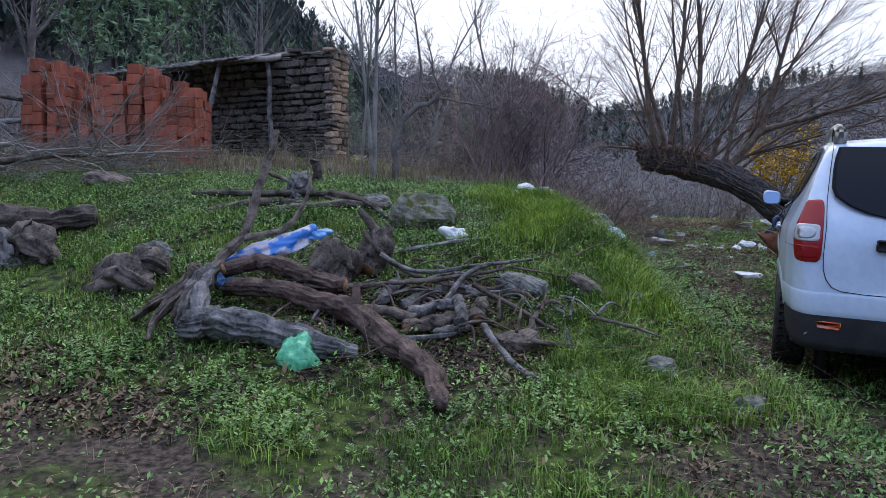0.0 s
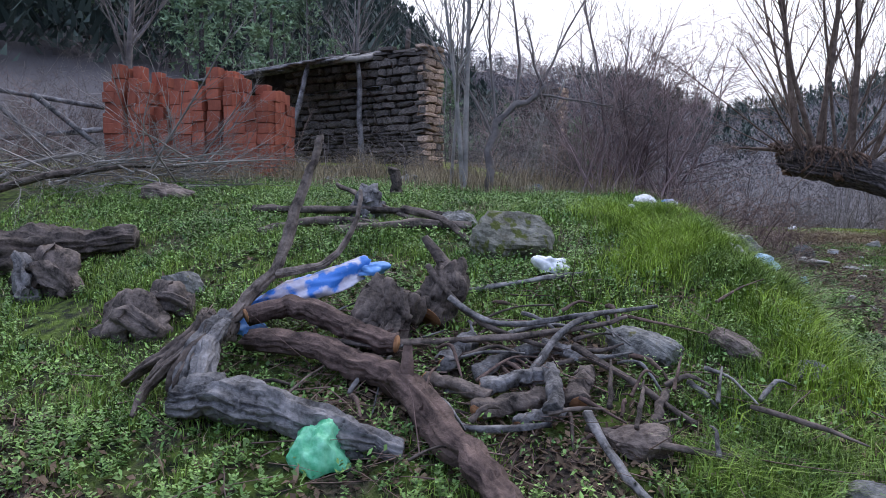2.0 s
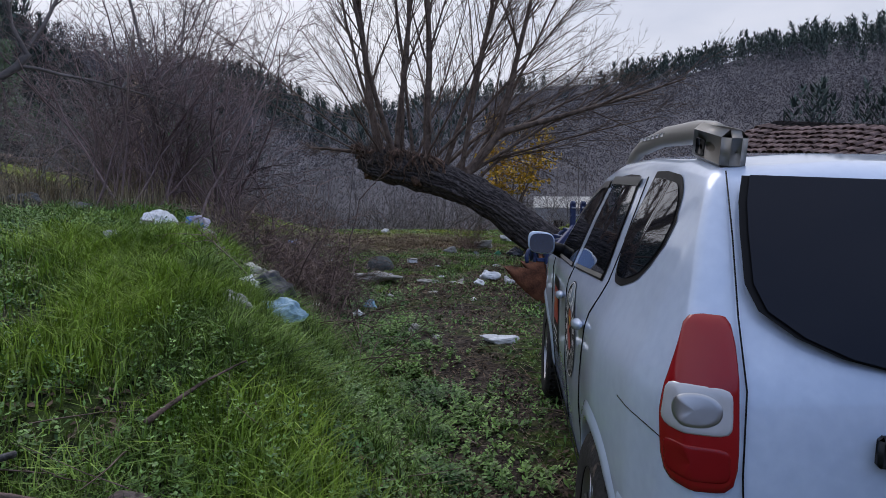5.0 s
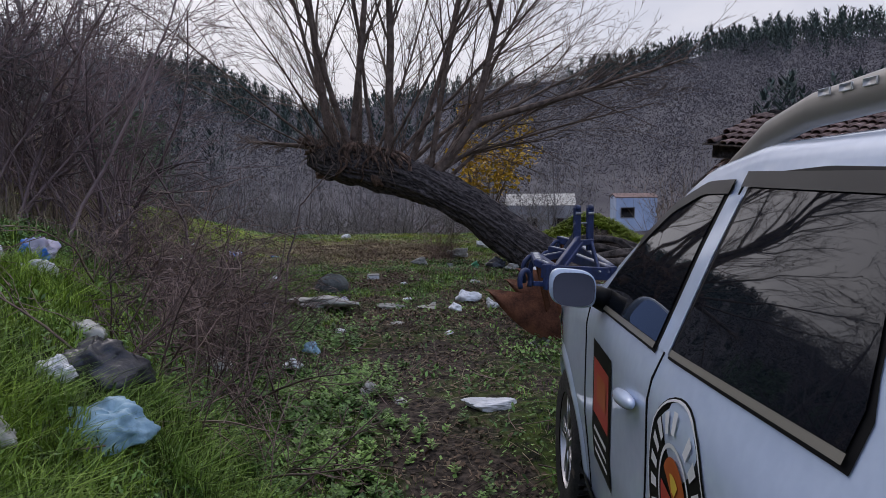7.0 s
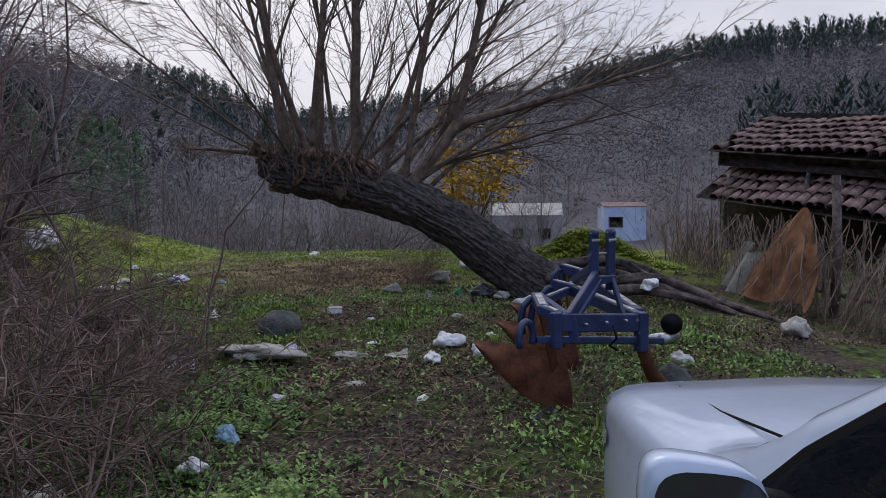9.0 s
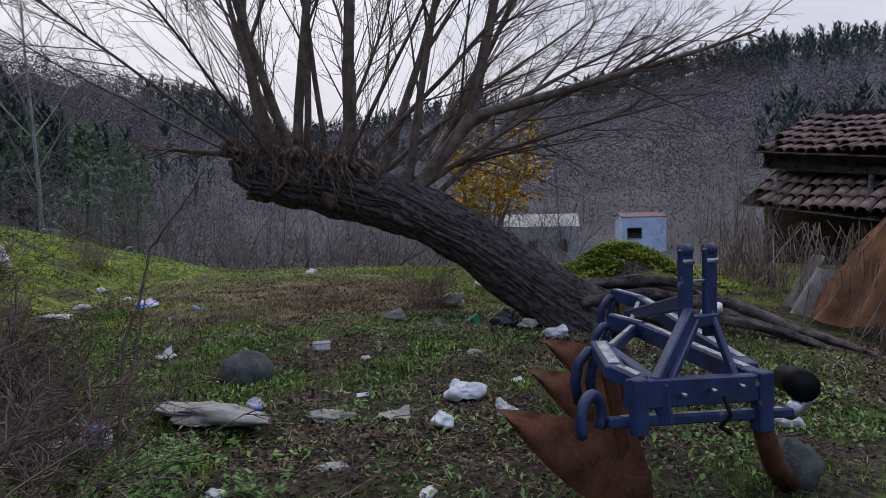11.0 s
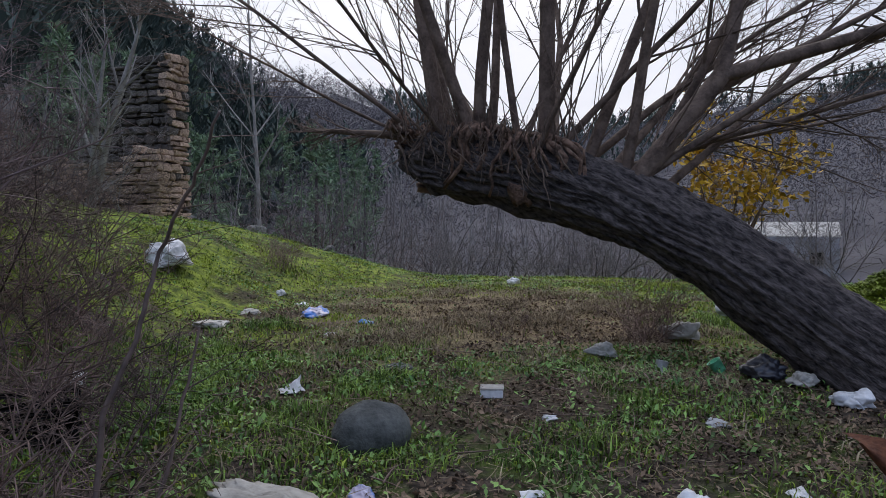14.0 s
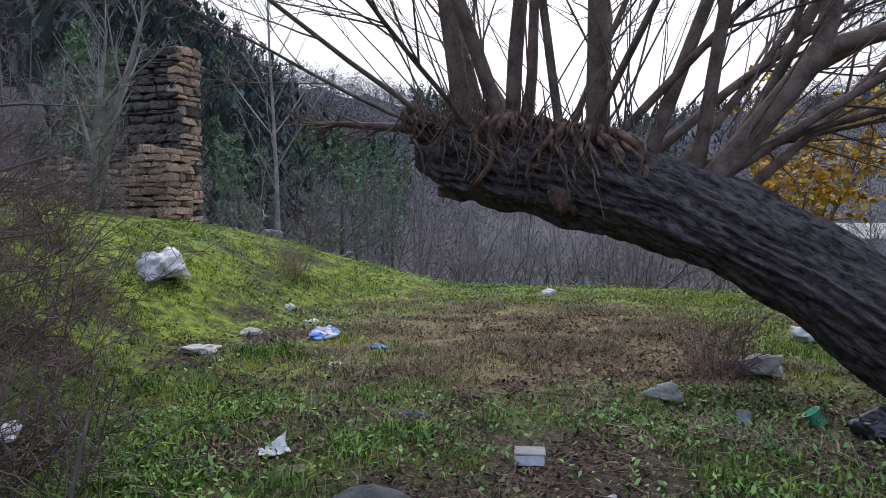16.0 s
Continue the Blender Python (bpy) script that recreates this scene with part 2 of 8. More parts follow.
def ground_material():
    m = bpy.data.materials.new("earth_moss_and_litter")
    m.use_nodes = True
    n, l = m.node_tree.nodes, m.node_tree.links
    b = n["Principled BSDF"]
    tc = n.new("ShaderNodeTexCoord")

    def noise_at(scale, detail=5):
        t = n.new("ShaderNodeTexNoise")
        t.inputs["Scale"].default_value, t.inputs["Detail"].default_value = scale, detail
        l.new(tc.outputs["Object"], t.inputs["Vector"])
        return t.outputs["Fac"]

    def tones(fac, lo, hi, c1, c2):
        r = n.new("ShaderNodeValToRGB")
        r.color_ramp.elements[0].position, r.color_ramp.elements[1].position = lo, hi
        r.color_ramp.elements[0].color, r.color_ramp.elements[1].color = (*c1, 1), (*c2, 1)
        l.new(fac, r.inputs["Fac"])
        return r.outputs["Color"]

    def mixed(fac, a, c):
        x = n.new("ShaderNodeMix")
        x.data_type = "RGBA"
        l.new(fac, x.inputs[0]), l.new(a, x.inputs[6]), l.new(c, x.inputs[7])
        return x.outputs[2]

    def given(name):
        a = n.new("ShaderNodeAttribute")
        a.attribute_name = name
        return a.outputs["Fac"]

    fine = noise_at(28, 8)
    dirt = tones(fine, 0.35, 0.68, (0.014, 0.011, 0.009), (0.115, 0.087, 0.067))
    moss = tones(noise_at(11, 8), 0.38, 0.66, (0.012, 0.016, 0.007), (0.090, 0.132, 0.022))
    straw = tones(noise_at(40, 6), 0.35, 0.65, (0.10, 0.072, 0.040), (0.36, 0.275, 0.155))
    cushion = tones(noise_at(9, 8), 0.36, 0.62, (0.07, 0.095, 0.02), (0.26, 0.32, 0.045))
    # Hillside tone, with the same haze grey mixed into the colour.
    woods = tones(noise_at(0.12, 9), 0.35, 0.66, (0.084, 0.078, 0.083), (0.140, 0.127, 0.130))
    patch = n.new("ShaderNodeMath")
    patch.operation, patch.use_clamp = "MULTIPLY_ADD", True
    edge = n.new("ShaderNodeMapRange")
    edge.inputs["From Min"].default_value, edge.inputs["From Max"].default_value = 0.40, 0.58
    edge.inputs["To Min"].default_value, edge.inputs["To Max"].default_value = -0.7, 0.6
    l.new(noise_at(1.5, 8), edge.inputs["Value"])
    patch.inputs[1].default_value = 1.0
    l.new(given("cover"), patch.inputs[0]), l.new(edge.outputs["Result"], patch.inputs[2])
    green = mixed(given("mossy"), moss, cushion)
    col = mixed(patch.outputs[0], dirt, green)
    col = mixed(given("dry"), col, straw)
    col = mixed(given("wood"), col, woods)
    l.new(col, b.inputs["Base Color"])
    b.inputs["Roughness"].default_value = 0.95
    b.inputs["Specular IOR Level"].default_value = 0.2
    bp = n.new("ShaderNodeBump")
    bp.inputs["Strength"].default_value, bp.inputs["Distance"].default_value = 0.9, 0.03
    l.new(fine, bp.inputs["Height"])
    l.new(bp.outputs["Normal"], b.inputs["Normal"])
    return m


GROUND = ground_material()


# ---- mesh building ----
class Geo:
    """Gathers vertices and faces of one mesh."""

    def __init__(self):
        self.v, self.f = [], []

    def add(self, verts, faces, m=None):
        k = len(self.v)
        self.v += [tuple(m @ Vector(p)) for p in verts] if m else [tuple(p) for p in verts]
        self.f += [tuple(i + k for i in f) for f in faces]
        return self

    def tube(self, pts, rad, n=5, cap=True, wobble=0.0):
        pts = [Vector(p) for p in pts]
        k, last = len(self.v), len(pts) - 1
        side = None
        for i, p in enumerate(pts):
            d = pts[min(i + 1, last)] - pts[max(i - 1, 0)]
            d = d.normalized() if d.length > 1e-9 else Vector((0, 0, 1))
            if side is None:
                side = d.cross(Vector((0.3, 0.5, 0.81))).normalized()
            side = (side - d * side.dot(d)).normalized()
            up = d.cross(side)
            r = rad[i] if isinstance(rad, (list, tuple)) else rad
            for a in range(n):
                t = 2 * math.pi * a / n
                w = 1 + (wobble * noise.noise((p.x * 3 + math.cos(t) * 1.3, p.y * 3 + math.sin(t) * 1.3, p.z * 3)) if wobble else 0)
                q = p + (side * math.cos(t) + up * math.sin(t)) * r * w
                self.v.append((q.x, q.y, q.z))
        for i in range(last):
            for a in range(n):
                b = (a + 1) % n
                self.f.append((k + i * n + a, k + i * n + b, k + (i + 1) * n + b, k + (i + 1) * n + a))
        if cap:
            self.f.append(tuple(k + a for a in reversed(range(n))))
            self.f.append(tuple(k + last * n + a for a in range(n)))
        return self

    def box(self, sx, sy, sz, m=None, c=0.01):
        """A box with chamfered edges, centred."""
        c = min(c, sx * 0.3, sy * 0.3, sz * 0.3)
        half = (sx / 2, sy / 2, sz / 2)
        vs, at = [], {}
        for s in [(a, b, d) for a in (-1, 1) for b in (-1, 1) for d in (-1, 1)]:
            for ax in range(3):
                at[(s, ax)] = len(vs)
                vs.append(tuple(s[i] * (half[i] - (0 if i == ax else c)) for i in range(3)))
        fs = []
        for ax in range(3):
            b, d = (ax + 1) % 3, (ax + 2) % 3
            for sg in (-1, 1):
                ring = []
                for u, w in ((-1, -1), (1, -1), (1, 1), (-1, 1)):
                    s = [0, 0, 0]
                    s[ax], s[b], s[d] = sg, u, w
                    ring.append(at[(tuple(s), ax)])
                fs.append(tuple(ring if sg > 0 else reversed(ring)))
            for u in (-1, 1):
                for w in (-1, 1):
                    s0, s1 = [0, 0, 0], [0, 0, 0]
                    s0[ax], s1[ax] = -1, 1
                    s0[b] = s1[b] = u
                    s0[d] = s1[d] = w
                    q = [at[(tuple(s0), b)], at[(tuple(s1), b)], at[(tuple(s1), d)], at[(tuple(s0), d)]]
                    fs.append(tuple(q if u * w > 0 else reversed(q)))
        for s in [(a, b, d) for a in (-1, 1) for b in (-1, 1) for d in (-1, 1)]:
            t = [at[(s, 0)], at[(s, 1)], at[(s, 2)]]
            fs.append(tuple(t if s[0] * s[1] * s[2] > 0 else reversed(t)))
        return self.add(vs, fs, m)

    def blob(self, m, rough=0.25, rings=9, seg=12, seed=0.0, freq=1.6):
        """An uneven stone-like lump: a unit ball moved by noise, under m."""
        vs, fs = [], []
        for i in range(rings + 1):
            a = math.pi * i / rings
            for j in range(seg):
                b = 2 * math.pi * j / seg
                p = Vector((math.sin(a) * math.cos(b), math.sin(a) * math.sin(b), math.cos(a)))
                p *= 1 + rough * (noise.noise(p * freq + Vector((seed, seed * 2.3, 0))) + 0.4 * noise.noise(p * freq * 2.7 + Vector((0, seed, seed))))
                vs.append(p)
        for i in range(rings):
            for j in range(seg):
                k = (j + 1) % seg
                fs.append((i * seg + j, (i + 1) * seg + j, (i + 1) * seg + k, i * seg + k))
        return self.add(vs, fs, m)

    def mesh(self, name, mat, smooth=True):
        me = bpy.data.meshes.new(name)
        me.from_pydata(self.v, [], self.f)
        if smooth:
            me.polygons.foreach_set("use_smooth", [True] * len(me.polygons))
        me.materials.append(mat)
        return me


def part(name, geo, mat, parent=None, label="", smooth=True):
    ob = new(name, geo.mesh(name, mat, smooth) if isinstance(geo, Geo) else geo)
    if parent is not None:
        ob.parent = parent
    return tagged(ob, label)


def thing(name, label, category, group="", kind="", m=None):
    """An Empty at the base of a thing with parts."""
    ob = tagged(new(name), label, category, group, kind)
    ob.empty_display_size = 0.1
    if m is not None:
        ob.matrix_world = m
    return ob


def whole(name, geo, mat, label, category, group="", kind="", smooth=True):
    return tagged(new(name, geo.mesh(name, mat, smooth)), label, category, group, kind)


def from_arrays(name, verts, faces, mat):
    """A mesh from numpy arrays, all faces with the same number of corners."""
    me = bpy.data.meshes.new(name)
    me.vertices.add(len(verts))
    me.vertices.foreach_set("co", verts.astype(np.float32).ravel())
    k = faces.shape[1]
    me.loops.add(faces.size)
    me.loops.foreach_set("vertex_index", faces.astype(np.int32).ravel())
    me.polygons.add(len(faces))
    me.polygons.foreach_set("loop_start", np.arange(0, faces.size, k, dtype=np.int32))
    me.polygons.foreach_set("loop_total", np.full(len(faces), k, dtype=np.int32))
    me.update(calc_edges=True)
    me.materials.append(mat)
    return me


# ---- ground ----
def ease(t):
    t = np.clip(t, 0.0, 1.0)
    return t * t * (3 - 2 * t)


def ridge_at(az):
    """Skyline of the hills in degrees above level, by azimuth, and the distance of the ridge."""
    # Past 90 degrees either way the hills are unseen, raised to darken reflections.
    knots = [-180, -90, -60, -40, -25, -16, -9, 0, 6, 12, 23, 36, 42, 48, 56, 80, 120, 180]
    rise = [16, 16, 17, 18, 17, 13.5, 10.5, 9.4, 8.6, 6.4, 7.9, 9.1, 10.2, 10.8, 10.5, 11, 14, 16]
    away = [70, 75, 80, 80, 85, 95, 140, 200, 260, 330, 300, 240, 220, 210, 200, 170, 100, 70]
    return np.interp(az, knots, rise), np.interp(az, knots, away)


def height(x, y):
    x, y = np.asarray(x, float), np.asarray(y, float)
    base = 0.1 + 0.05 * np.clip(y, -3, 14)
    xe = 2.8 - 0.6 * ease((y - 9) / 4) + 3.3 * ease((y - 14) / 7)
    wide = 1.7 + 3.5 * ease((y - 13) / 8)
    start = 1.2 + 0.3 * np.clip(-x - 1.5, 0, 6)
    z = base + ease((y - start) / 5.5) * ease((xe - x) / wide)
    z = z + 0.06 * np.clip(np.minimum(y, 16) - 6, 0, 20) * ease((1 - x) / 4)
    z = z - 0.13 * ease((x - 1.9) / 0.7) * ease((7.4 - y) / 1.6) * ease((y - 0.5) / 1.5)
    z = z - 0.25 * ease((x - 8) / 2) * ease((13.5 - y) / 2)
    z = z + 0.50 * np.exp(-((x - 9.3) / 0.75) ** 2 - ((y - 14.2) / 0.8) ** 2)
    r, az = np.hypot(x - 2, y - 4), np.degrees(np.arctan2(x - 2, y - 4))
    rise, away = ridge_at(az)
    top = away * np.tan(np.radians(rise)) + 1.7
    low = np.where(az < -12, 2.0, -1.6) + 0.5 * ease((az - 25) / 20) * (az > -12)
    start = np.where(az < -20, 17.0, 40.0)
    climb = np.clip((r - start) / (away - start), 0, 1)
    far = low + (top - low) * climb ** 1.25 - np.clip(r - away, 0, 4000) * 0.12
    k = ease((r - 15.5) / np.where(az < -20, 6.0, 12.0))
    return z * (1 - k) + far * k


def at_ground(x, y, dz=0.0):
    return Vector((x, y, float(height(x, y)) + bumps(x, y) + dz))


def bumps(x, y):
    return 0.035 * noise.noise((x * 1.7, y * 1.7, 0.3)) + 0.014 * noise.noise((x * 6, y * 6, 4.0))


def cover_at(x, y):
    """How green the ground is, 0 to 1."""
    road = 1.1 * ease((1.42 - 0.66 * np.minimum(x, 0.3) - y) / 0.9) * (1 - 0.45 * ease((x + 0.9) / 0.7) * ease((1.5 - x) / 0.6))
    line = 1.45 + 0.35 * np.clip(y - 1.0, 0, 12)
    track = np.exp(-((x - line) / 0.70) ** 2) * ease((11.5 - y) / 3) * 0.85
    pile = 0.75 * np.exp(-((x + 0.2) / 1.15) ** 2 - ((y - 3.35) / 0.75) ** 2)
    blot = np.sin(2.1 * x + 1.4 * np.sin(1.7 * y + 0.5)) * np.sin(2.6 * y + 1.2 * np.sin(2.3 * x)) + 0.5 * np.sin(5.3 * x + 1.1 * y) * np.sin(4.7 * y - 0.8 * x)
    thin = (0.75 * ease((blot - 0.05) / 0.5) + 0.20 * ease((12.4 - y) / 1.5)) * ease((y - 8.5) / 1.5) * ease((17.5 - y) / 4) + 0.5 * ease((x - 8.2) / 0.8) * ease((13.2 - y) / 1.0)
    return np.clip(0.95 - thin - pile - road - track - 0.35 * ease((y - 5.5) / 3) * ease((x - 2.3) / 1.0) * ease((12.5 - y) / 2.5)
                   - 0.6 * np.exp(-((x - 6.4) / 1.3) ** 2 - ((y - 12.0) / 1.5) ** 2), 0, 1)


def dry_at(x, y):
    return np.clip(np.exp(-(((x - 5.2) / 1.5) ** 2 + ((y - 14.8) / 2.2) ** 2)) * 1.5, 0, 0.95)


def spaced(lo, a, b, hi, step, grow=1.16):
    mid = list(np.arange(a, b + 1e-6, step))
    left, right, s = [], [], step
    p, q = a, b
    while p > lo:
        s *= grow
        p -= s
        left.append(p)
    s = step
    while q < hi:
        s *= grow
        q += s
        right.append(q)
    return np.array(left[::-1] + mid + right)


def build_ground():
    xs, ys = spaced(-1500, -7, 10, 1500, 0.095), spaced(-1500, -2, 19, 1500, 0.095)
    gx, gy = np.meshgrid(xs, ys)
    gz = height(gx, gy)
    near = (np.abs(gx - 1) < 14) & (np.abs(gy - 8) < 16)
    idx = np.argwhere(near)
    for i, j in idx:
        gz[i, j] += bumps(gx[i, j], gy[i, j])
    h, w = gx.shape
    verts = np.stack([gx.ravel(), gy.ravel(), gz.ravel()], 1)
    k = (np.arange(h - 1)[:, None] * w + np.arange(w - 1)[None, :]).ravel()
    faces = np.stack([k, k + 1, k + w + 1, k + w], 1)
    me = from_arrays("ground", verts, faces, GROUND)
    me.polygons.foreach_set("use_smooth", [True] * len(me.polygons))
    r = np.hypot(gx - 2, gy - 4)
    for name, val in (("cover", cover_at(gx, gy)), ("mossy", ease((gy - 11.0) / 3.0)), ("dry", dry_at(gx, gy)), ("wood", ease((r - 17) / 5))):
        a = me.attributes.new(name, "FLOAT", "POINT")
        a.data.foreach_set("value", val.ravel().astype(np.float32))
    return tagged(new("ground", me), "muddy earth with moss, grass and dead leaves, rising to wooded hills", "ground", kind="structure")


build_ground()


# ---- plants: growing shoots ----
def shoot(geo, p, d, length, r, rng, segs=5, sides=4, curl=0.25, lift=0.15, taper=0.25):
    """One bending shoot; returns its points and radii."""
    pts, rad = [Vector(p)], [r]
    d = Vector(d).normalized()
    for i in range(segs):
        d = (d + Vector((rng.gauss(0, curl), rng.gauss(0, curl), rng.gauss(0, curl) * 0.6 + lift)) * (1.6 / segs)).normalized()
        pts.append(pts[-1] + d * (length / segs))
        rad.append(r * (1 - (1 - taper) * (i + 1) / segs))
    geo.tube(pts, rad, sides, cap=False)
    return pts, rad


def branching(geo, p, d, length, r, rng, levels, kids, spread=0.8, curl=0.25, lift=0.12, shrink=0.5, segs=5, thin=0.45, first=0.25):
    """A shoot with side shoots on side shoots."""
    sides = 6 if r > 0.03 else 4 if r > 0.012 else 3
    pts, rad = shoot(geo, p, d, length, r, rng, (2 if length > 0.22 else 1) if levels == 0 and r < 0.008 else segs, sides, curl, lift)
    if levels <= 0:
        return
    for _ in range(kids[0]):
        t = first + (1 - first) * rng.random() ** 0.8
        f = t * (len(pts) - 1)
        i = min(int(f), len(pts) - 2)
        q = pts[i].lerp(pts[i + 1], f - i)
        along = (pts[i + 1] - pts[i]).normalized()
        out = Vector((rng.gauss(0, 1), rng.gauss(0, 1), rng.gauss(0, 0.6)))
        out = (out - along * out.dot(along)).normalized()
        branching(geo, q, along + out * spread * rng.uniform(0.6, 1.3), length * shrink * rng.uniform(0.55, 1.2) * (1.15 - 0.5 * t), max(rad[i] * thin, 0.0028), rng,
                  levels - 1, kids[1:], spread, curl, lift, shrink, max(3, segs - 1), thin, 0.15)


def leaning_willow():
    """A pollarded willow: leaning trunk, knotted head, long shoots."""
    rng = random.Random(7)
    tree = thing("pollarded_willow_tree", "leaning old pollarded willow with furrowed dark bark and bare shoots", "tree", m=Matrix.Translation((7.35, 11.55, 0.62)))
    org = Vector((7.35, 11.55, 0.62))
    axis = [(7.75, 11.45, 0.28), (7.33, 11.68, 0.61), (6.706, 12.07, 1.10), (6.115, 12.37, 1.572), (5.79, 12.53, 1.777), (5.463, 12.70, 1.937), (5.1, 12.88, 2.07), (4.72, 13.05, 2.16), (4.35, 13.22, 2.26), (4.08, 13.35, 2.34)]
    rad = [0.46, 0.37, 0.285, 0.25, 0.25, 0.255, 0.26, 0.28, 0.25, 0.13]
    fine_p, fine_r = [], []
    for i in range(len(axis) - 1):
        for k in range(15):
            t = k / 15
            fine_p.append(Vector(axis[i]).lerp(Vector(axis[i + 1]), t) - org)
            fine_r.append(rad[i] + (rad[i + 1] - rad[i]) * t)
    g = Geo()
    n = 132
    g.tube(fine_p, fine_r, n)
    along = (Vector(axis[5]) - Vector(axis[1])).normalized()
    level = along.cross(Vector((0, 0, 1))).normalized()
    rise = level.cross(along)
    for k, v in enumerate(g.v):
        v = Vector(v)
        row = min(k // n, len(fine_p) - 1)
        out = v - fine_p[row]
        s = v.dot(along)
        a = math.atan2(out.dot(level), out.dot(rise)) + 0.12 * noise.noise((s * 2.2, 0, 5))
        c1, c2 = math.cos(a), math.sin(a)
        ridge = abs(noise.noise((c1 * 6.2, c2 * 6.2, s * 1.9))) + 0.6 * abs(noise.noise((c1 * 11.5, c2 * 11.5, s * 4.5 + 7)))
        knob = max(0, (row / len(fine_p) - 0.62) / 0.38) * (0.42 * noise.noise(v * 3.6) + 0.2 * noise.noise(v * 8))
        g.v[k] = tuple(v + out * knob + out.normalized() * (0.075 * min(ridge, 0.75) - 0.025) + out * 0.12 * noise.noise((c1 * 1.2, c2 * 1.2, s * 0.9)))
    turn = Matrix((along, level, rise)).transposed().to_4x4()
    back = turn.inverted()
    g.v = [tuple(back @ Vector(p)) for p in g.v]
    trunk = part("trunk", g, BARK, tree, "deeply furrowed dark grey bark")
    trunk.matrix_basis = turn
    head = Geo()
    for i in range(80):
        t = rng.random()
        c = Vector(axis[6]).lerp(Vector(axis[9]), t) - org + Vector((rng.gauss(0, 0.10), rng.gauss(0, 0.14), rng.uniform(-0.20, 0.20)))
        sc = rng.uniform(0.035, 0.085)
        head.blob(Matrix.Translation(c) @ Matrix.Diagonal((sc * 1.3, sc, sc * rng.uniform(0.7, 1.2), 1)), 0.8, 9, 12, i * 3.1, 3.4)
    part("knotted_head", head, KNOT, tree, "swollen knotted pollard head")
    ragged = Geo()
    for i in range(340):
        t = rng.random()
        c = Vector(axis[6]).lerp(Vector(axis[9]), t) - org + Vector((rng.gauss(0, 0.12), rng.gauss(-0.18, 0.16), rng.uniform(-0.05, 0.22)))
        shoot(ragged, c, (rng.gauss(0, 0.4), rng.gauss(-0.2, 0.4), rng.choice((-0.8, 0.7, 1))), rng.uniform(0.10, 0.34), rng.uniform(0.004, 0.012), rng, 5, 3, 0.7, 0)
    part("ragged_bark", ragged, STEM, tree, "loose brown roots and strips of bark")
    # base, way and length of the main shoots
    stems = [((4.60, 12.82, 2.15), (-0.42, -0.10, 1.0), 4.6, 0.066), ((4.35, 13.1, 2.45), (-0.16, 0.1, 1), 4.8, 0.085), ((4.5, 13.25, 2.5), (-0.20, 0.25, 1), 4.4, 0.05),
             ((4.62, 13.0, 2.45), (-0.02, -0.1, 1), 5.0, 0.065), ((4.72, 13.1, 2.5), (0.12, 0.15, 1), 4.6, 0.05), ((4.95, 13.0, 2.5), (-0.16, 0.0, 1), 4.2, 0.042),
             ((5.12, 12.9, 2.42), (0.02, -0.05, 1), 5.0, 0.085), ((5.38, 12.9, 2.42), (0.42, 0.1, 1), 4.6, 0.065), ((5.65, 12.75, 2.30), (0.10, -0.2, 1), 4.4, 0.055),
             ((5.70, 12.75, 2.30), (0.55, -0.1, 1), 4.2, 0.055), ((5.62, 12.58, 1.92), (0.66, -0.14, 0.80), 2.3, 0.100), ((4.2, 13.2, 2.35), (-0.95, -0.3, 0.75), 3.2, 0.03),
             ((4.1, 13.3, 2.35), (-1.0, 0.3, 0.40), 2.6, 0.022), ((4.15, 13.3, 2.25), (-0.85, 0.40, 0.10), 0.95, 0.050), ((5.5, 13.0, 2.4), (0.8, 0.5, 0.8), 3.8, 0.05),
             ((5.8, 12.8, 2.3), (0.9, 0.3, 0.6), 3.8, 0.045), ((5.2, 13.15, 2.4), (0.3, 0.8, 0.9), 3.8, 0.05), ((4.8, 13.3, 2.4), (-0.4, 0.9, 0.9), 3.6, 0.045),
             ((5.3, 12.9, 2.2), (0.9, 0.25, 0.62), 4.4, 0.045), ((5.5, 12.8, 2.2), (1.0, 0.05, 0.42), 4.2, 0.038), ((5.1, 12.9, 2.3), (0.75, -0.25, 0.75), 4.2, 0.04), ((5.35, 12.7, 2.2), (1.0, 0.4, 0.25), 3.8, 0.032), ((4.9, 12.9, 2.3), (0.5, 0.3, 0.9), 4.0, 0.035), ((5.0, 12.6, 2.3), (0.25, -0.7, 1.0), 3.4, 0.03), ((4.4, 12.9, 2.2), (-0.6, -0.8, 0.7), 2.8, 0.028), ((5.6, 12.6, 2.3), (1.0, -0.2, 0.75), 3.6, 0.04)]
    for i, (p, d, ln, r) in enumerate(stems):
        g, r = Geo(), r * 0.8
        p = Vector(p)
        mid = [float(np.interp(p.x, [q[0] for q in axis[::-1]], [q[k] for q in axis[::-1]])) for k in (1, 2)]
        p = Vector((p.x, min(max(p.y, mid[0] - 0.16), mid[0] + 0.14), mid[1] + 0.10)) - org
        flat = Vector(d).normalized().z < 0.62
        if i == 10:
            pts, _ = shoot(g, p, d, 1.02, r, rng, 6, 9, 0.05, 0.03, 0.82)
            branching(g, pts[-1], (0.25, 0.0, 1), 3.4, 0.06, rng, 3, (12, 6, 2), 0.6, 0.12, 0.1, 0.42)
            branching(g, pts[-1], (1, -0.2, 0.28), 3.6, 0.055, rng, 3, (16, 6, 3), 0.6, 0.14, 0.02, 0.42)
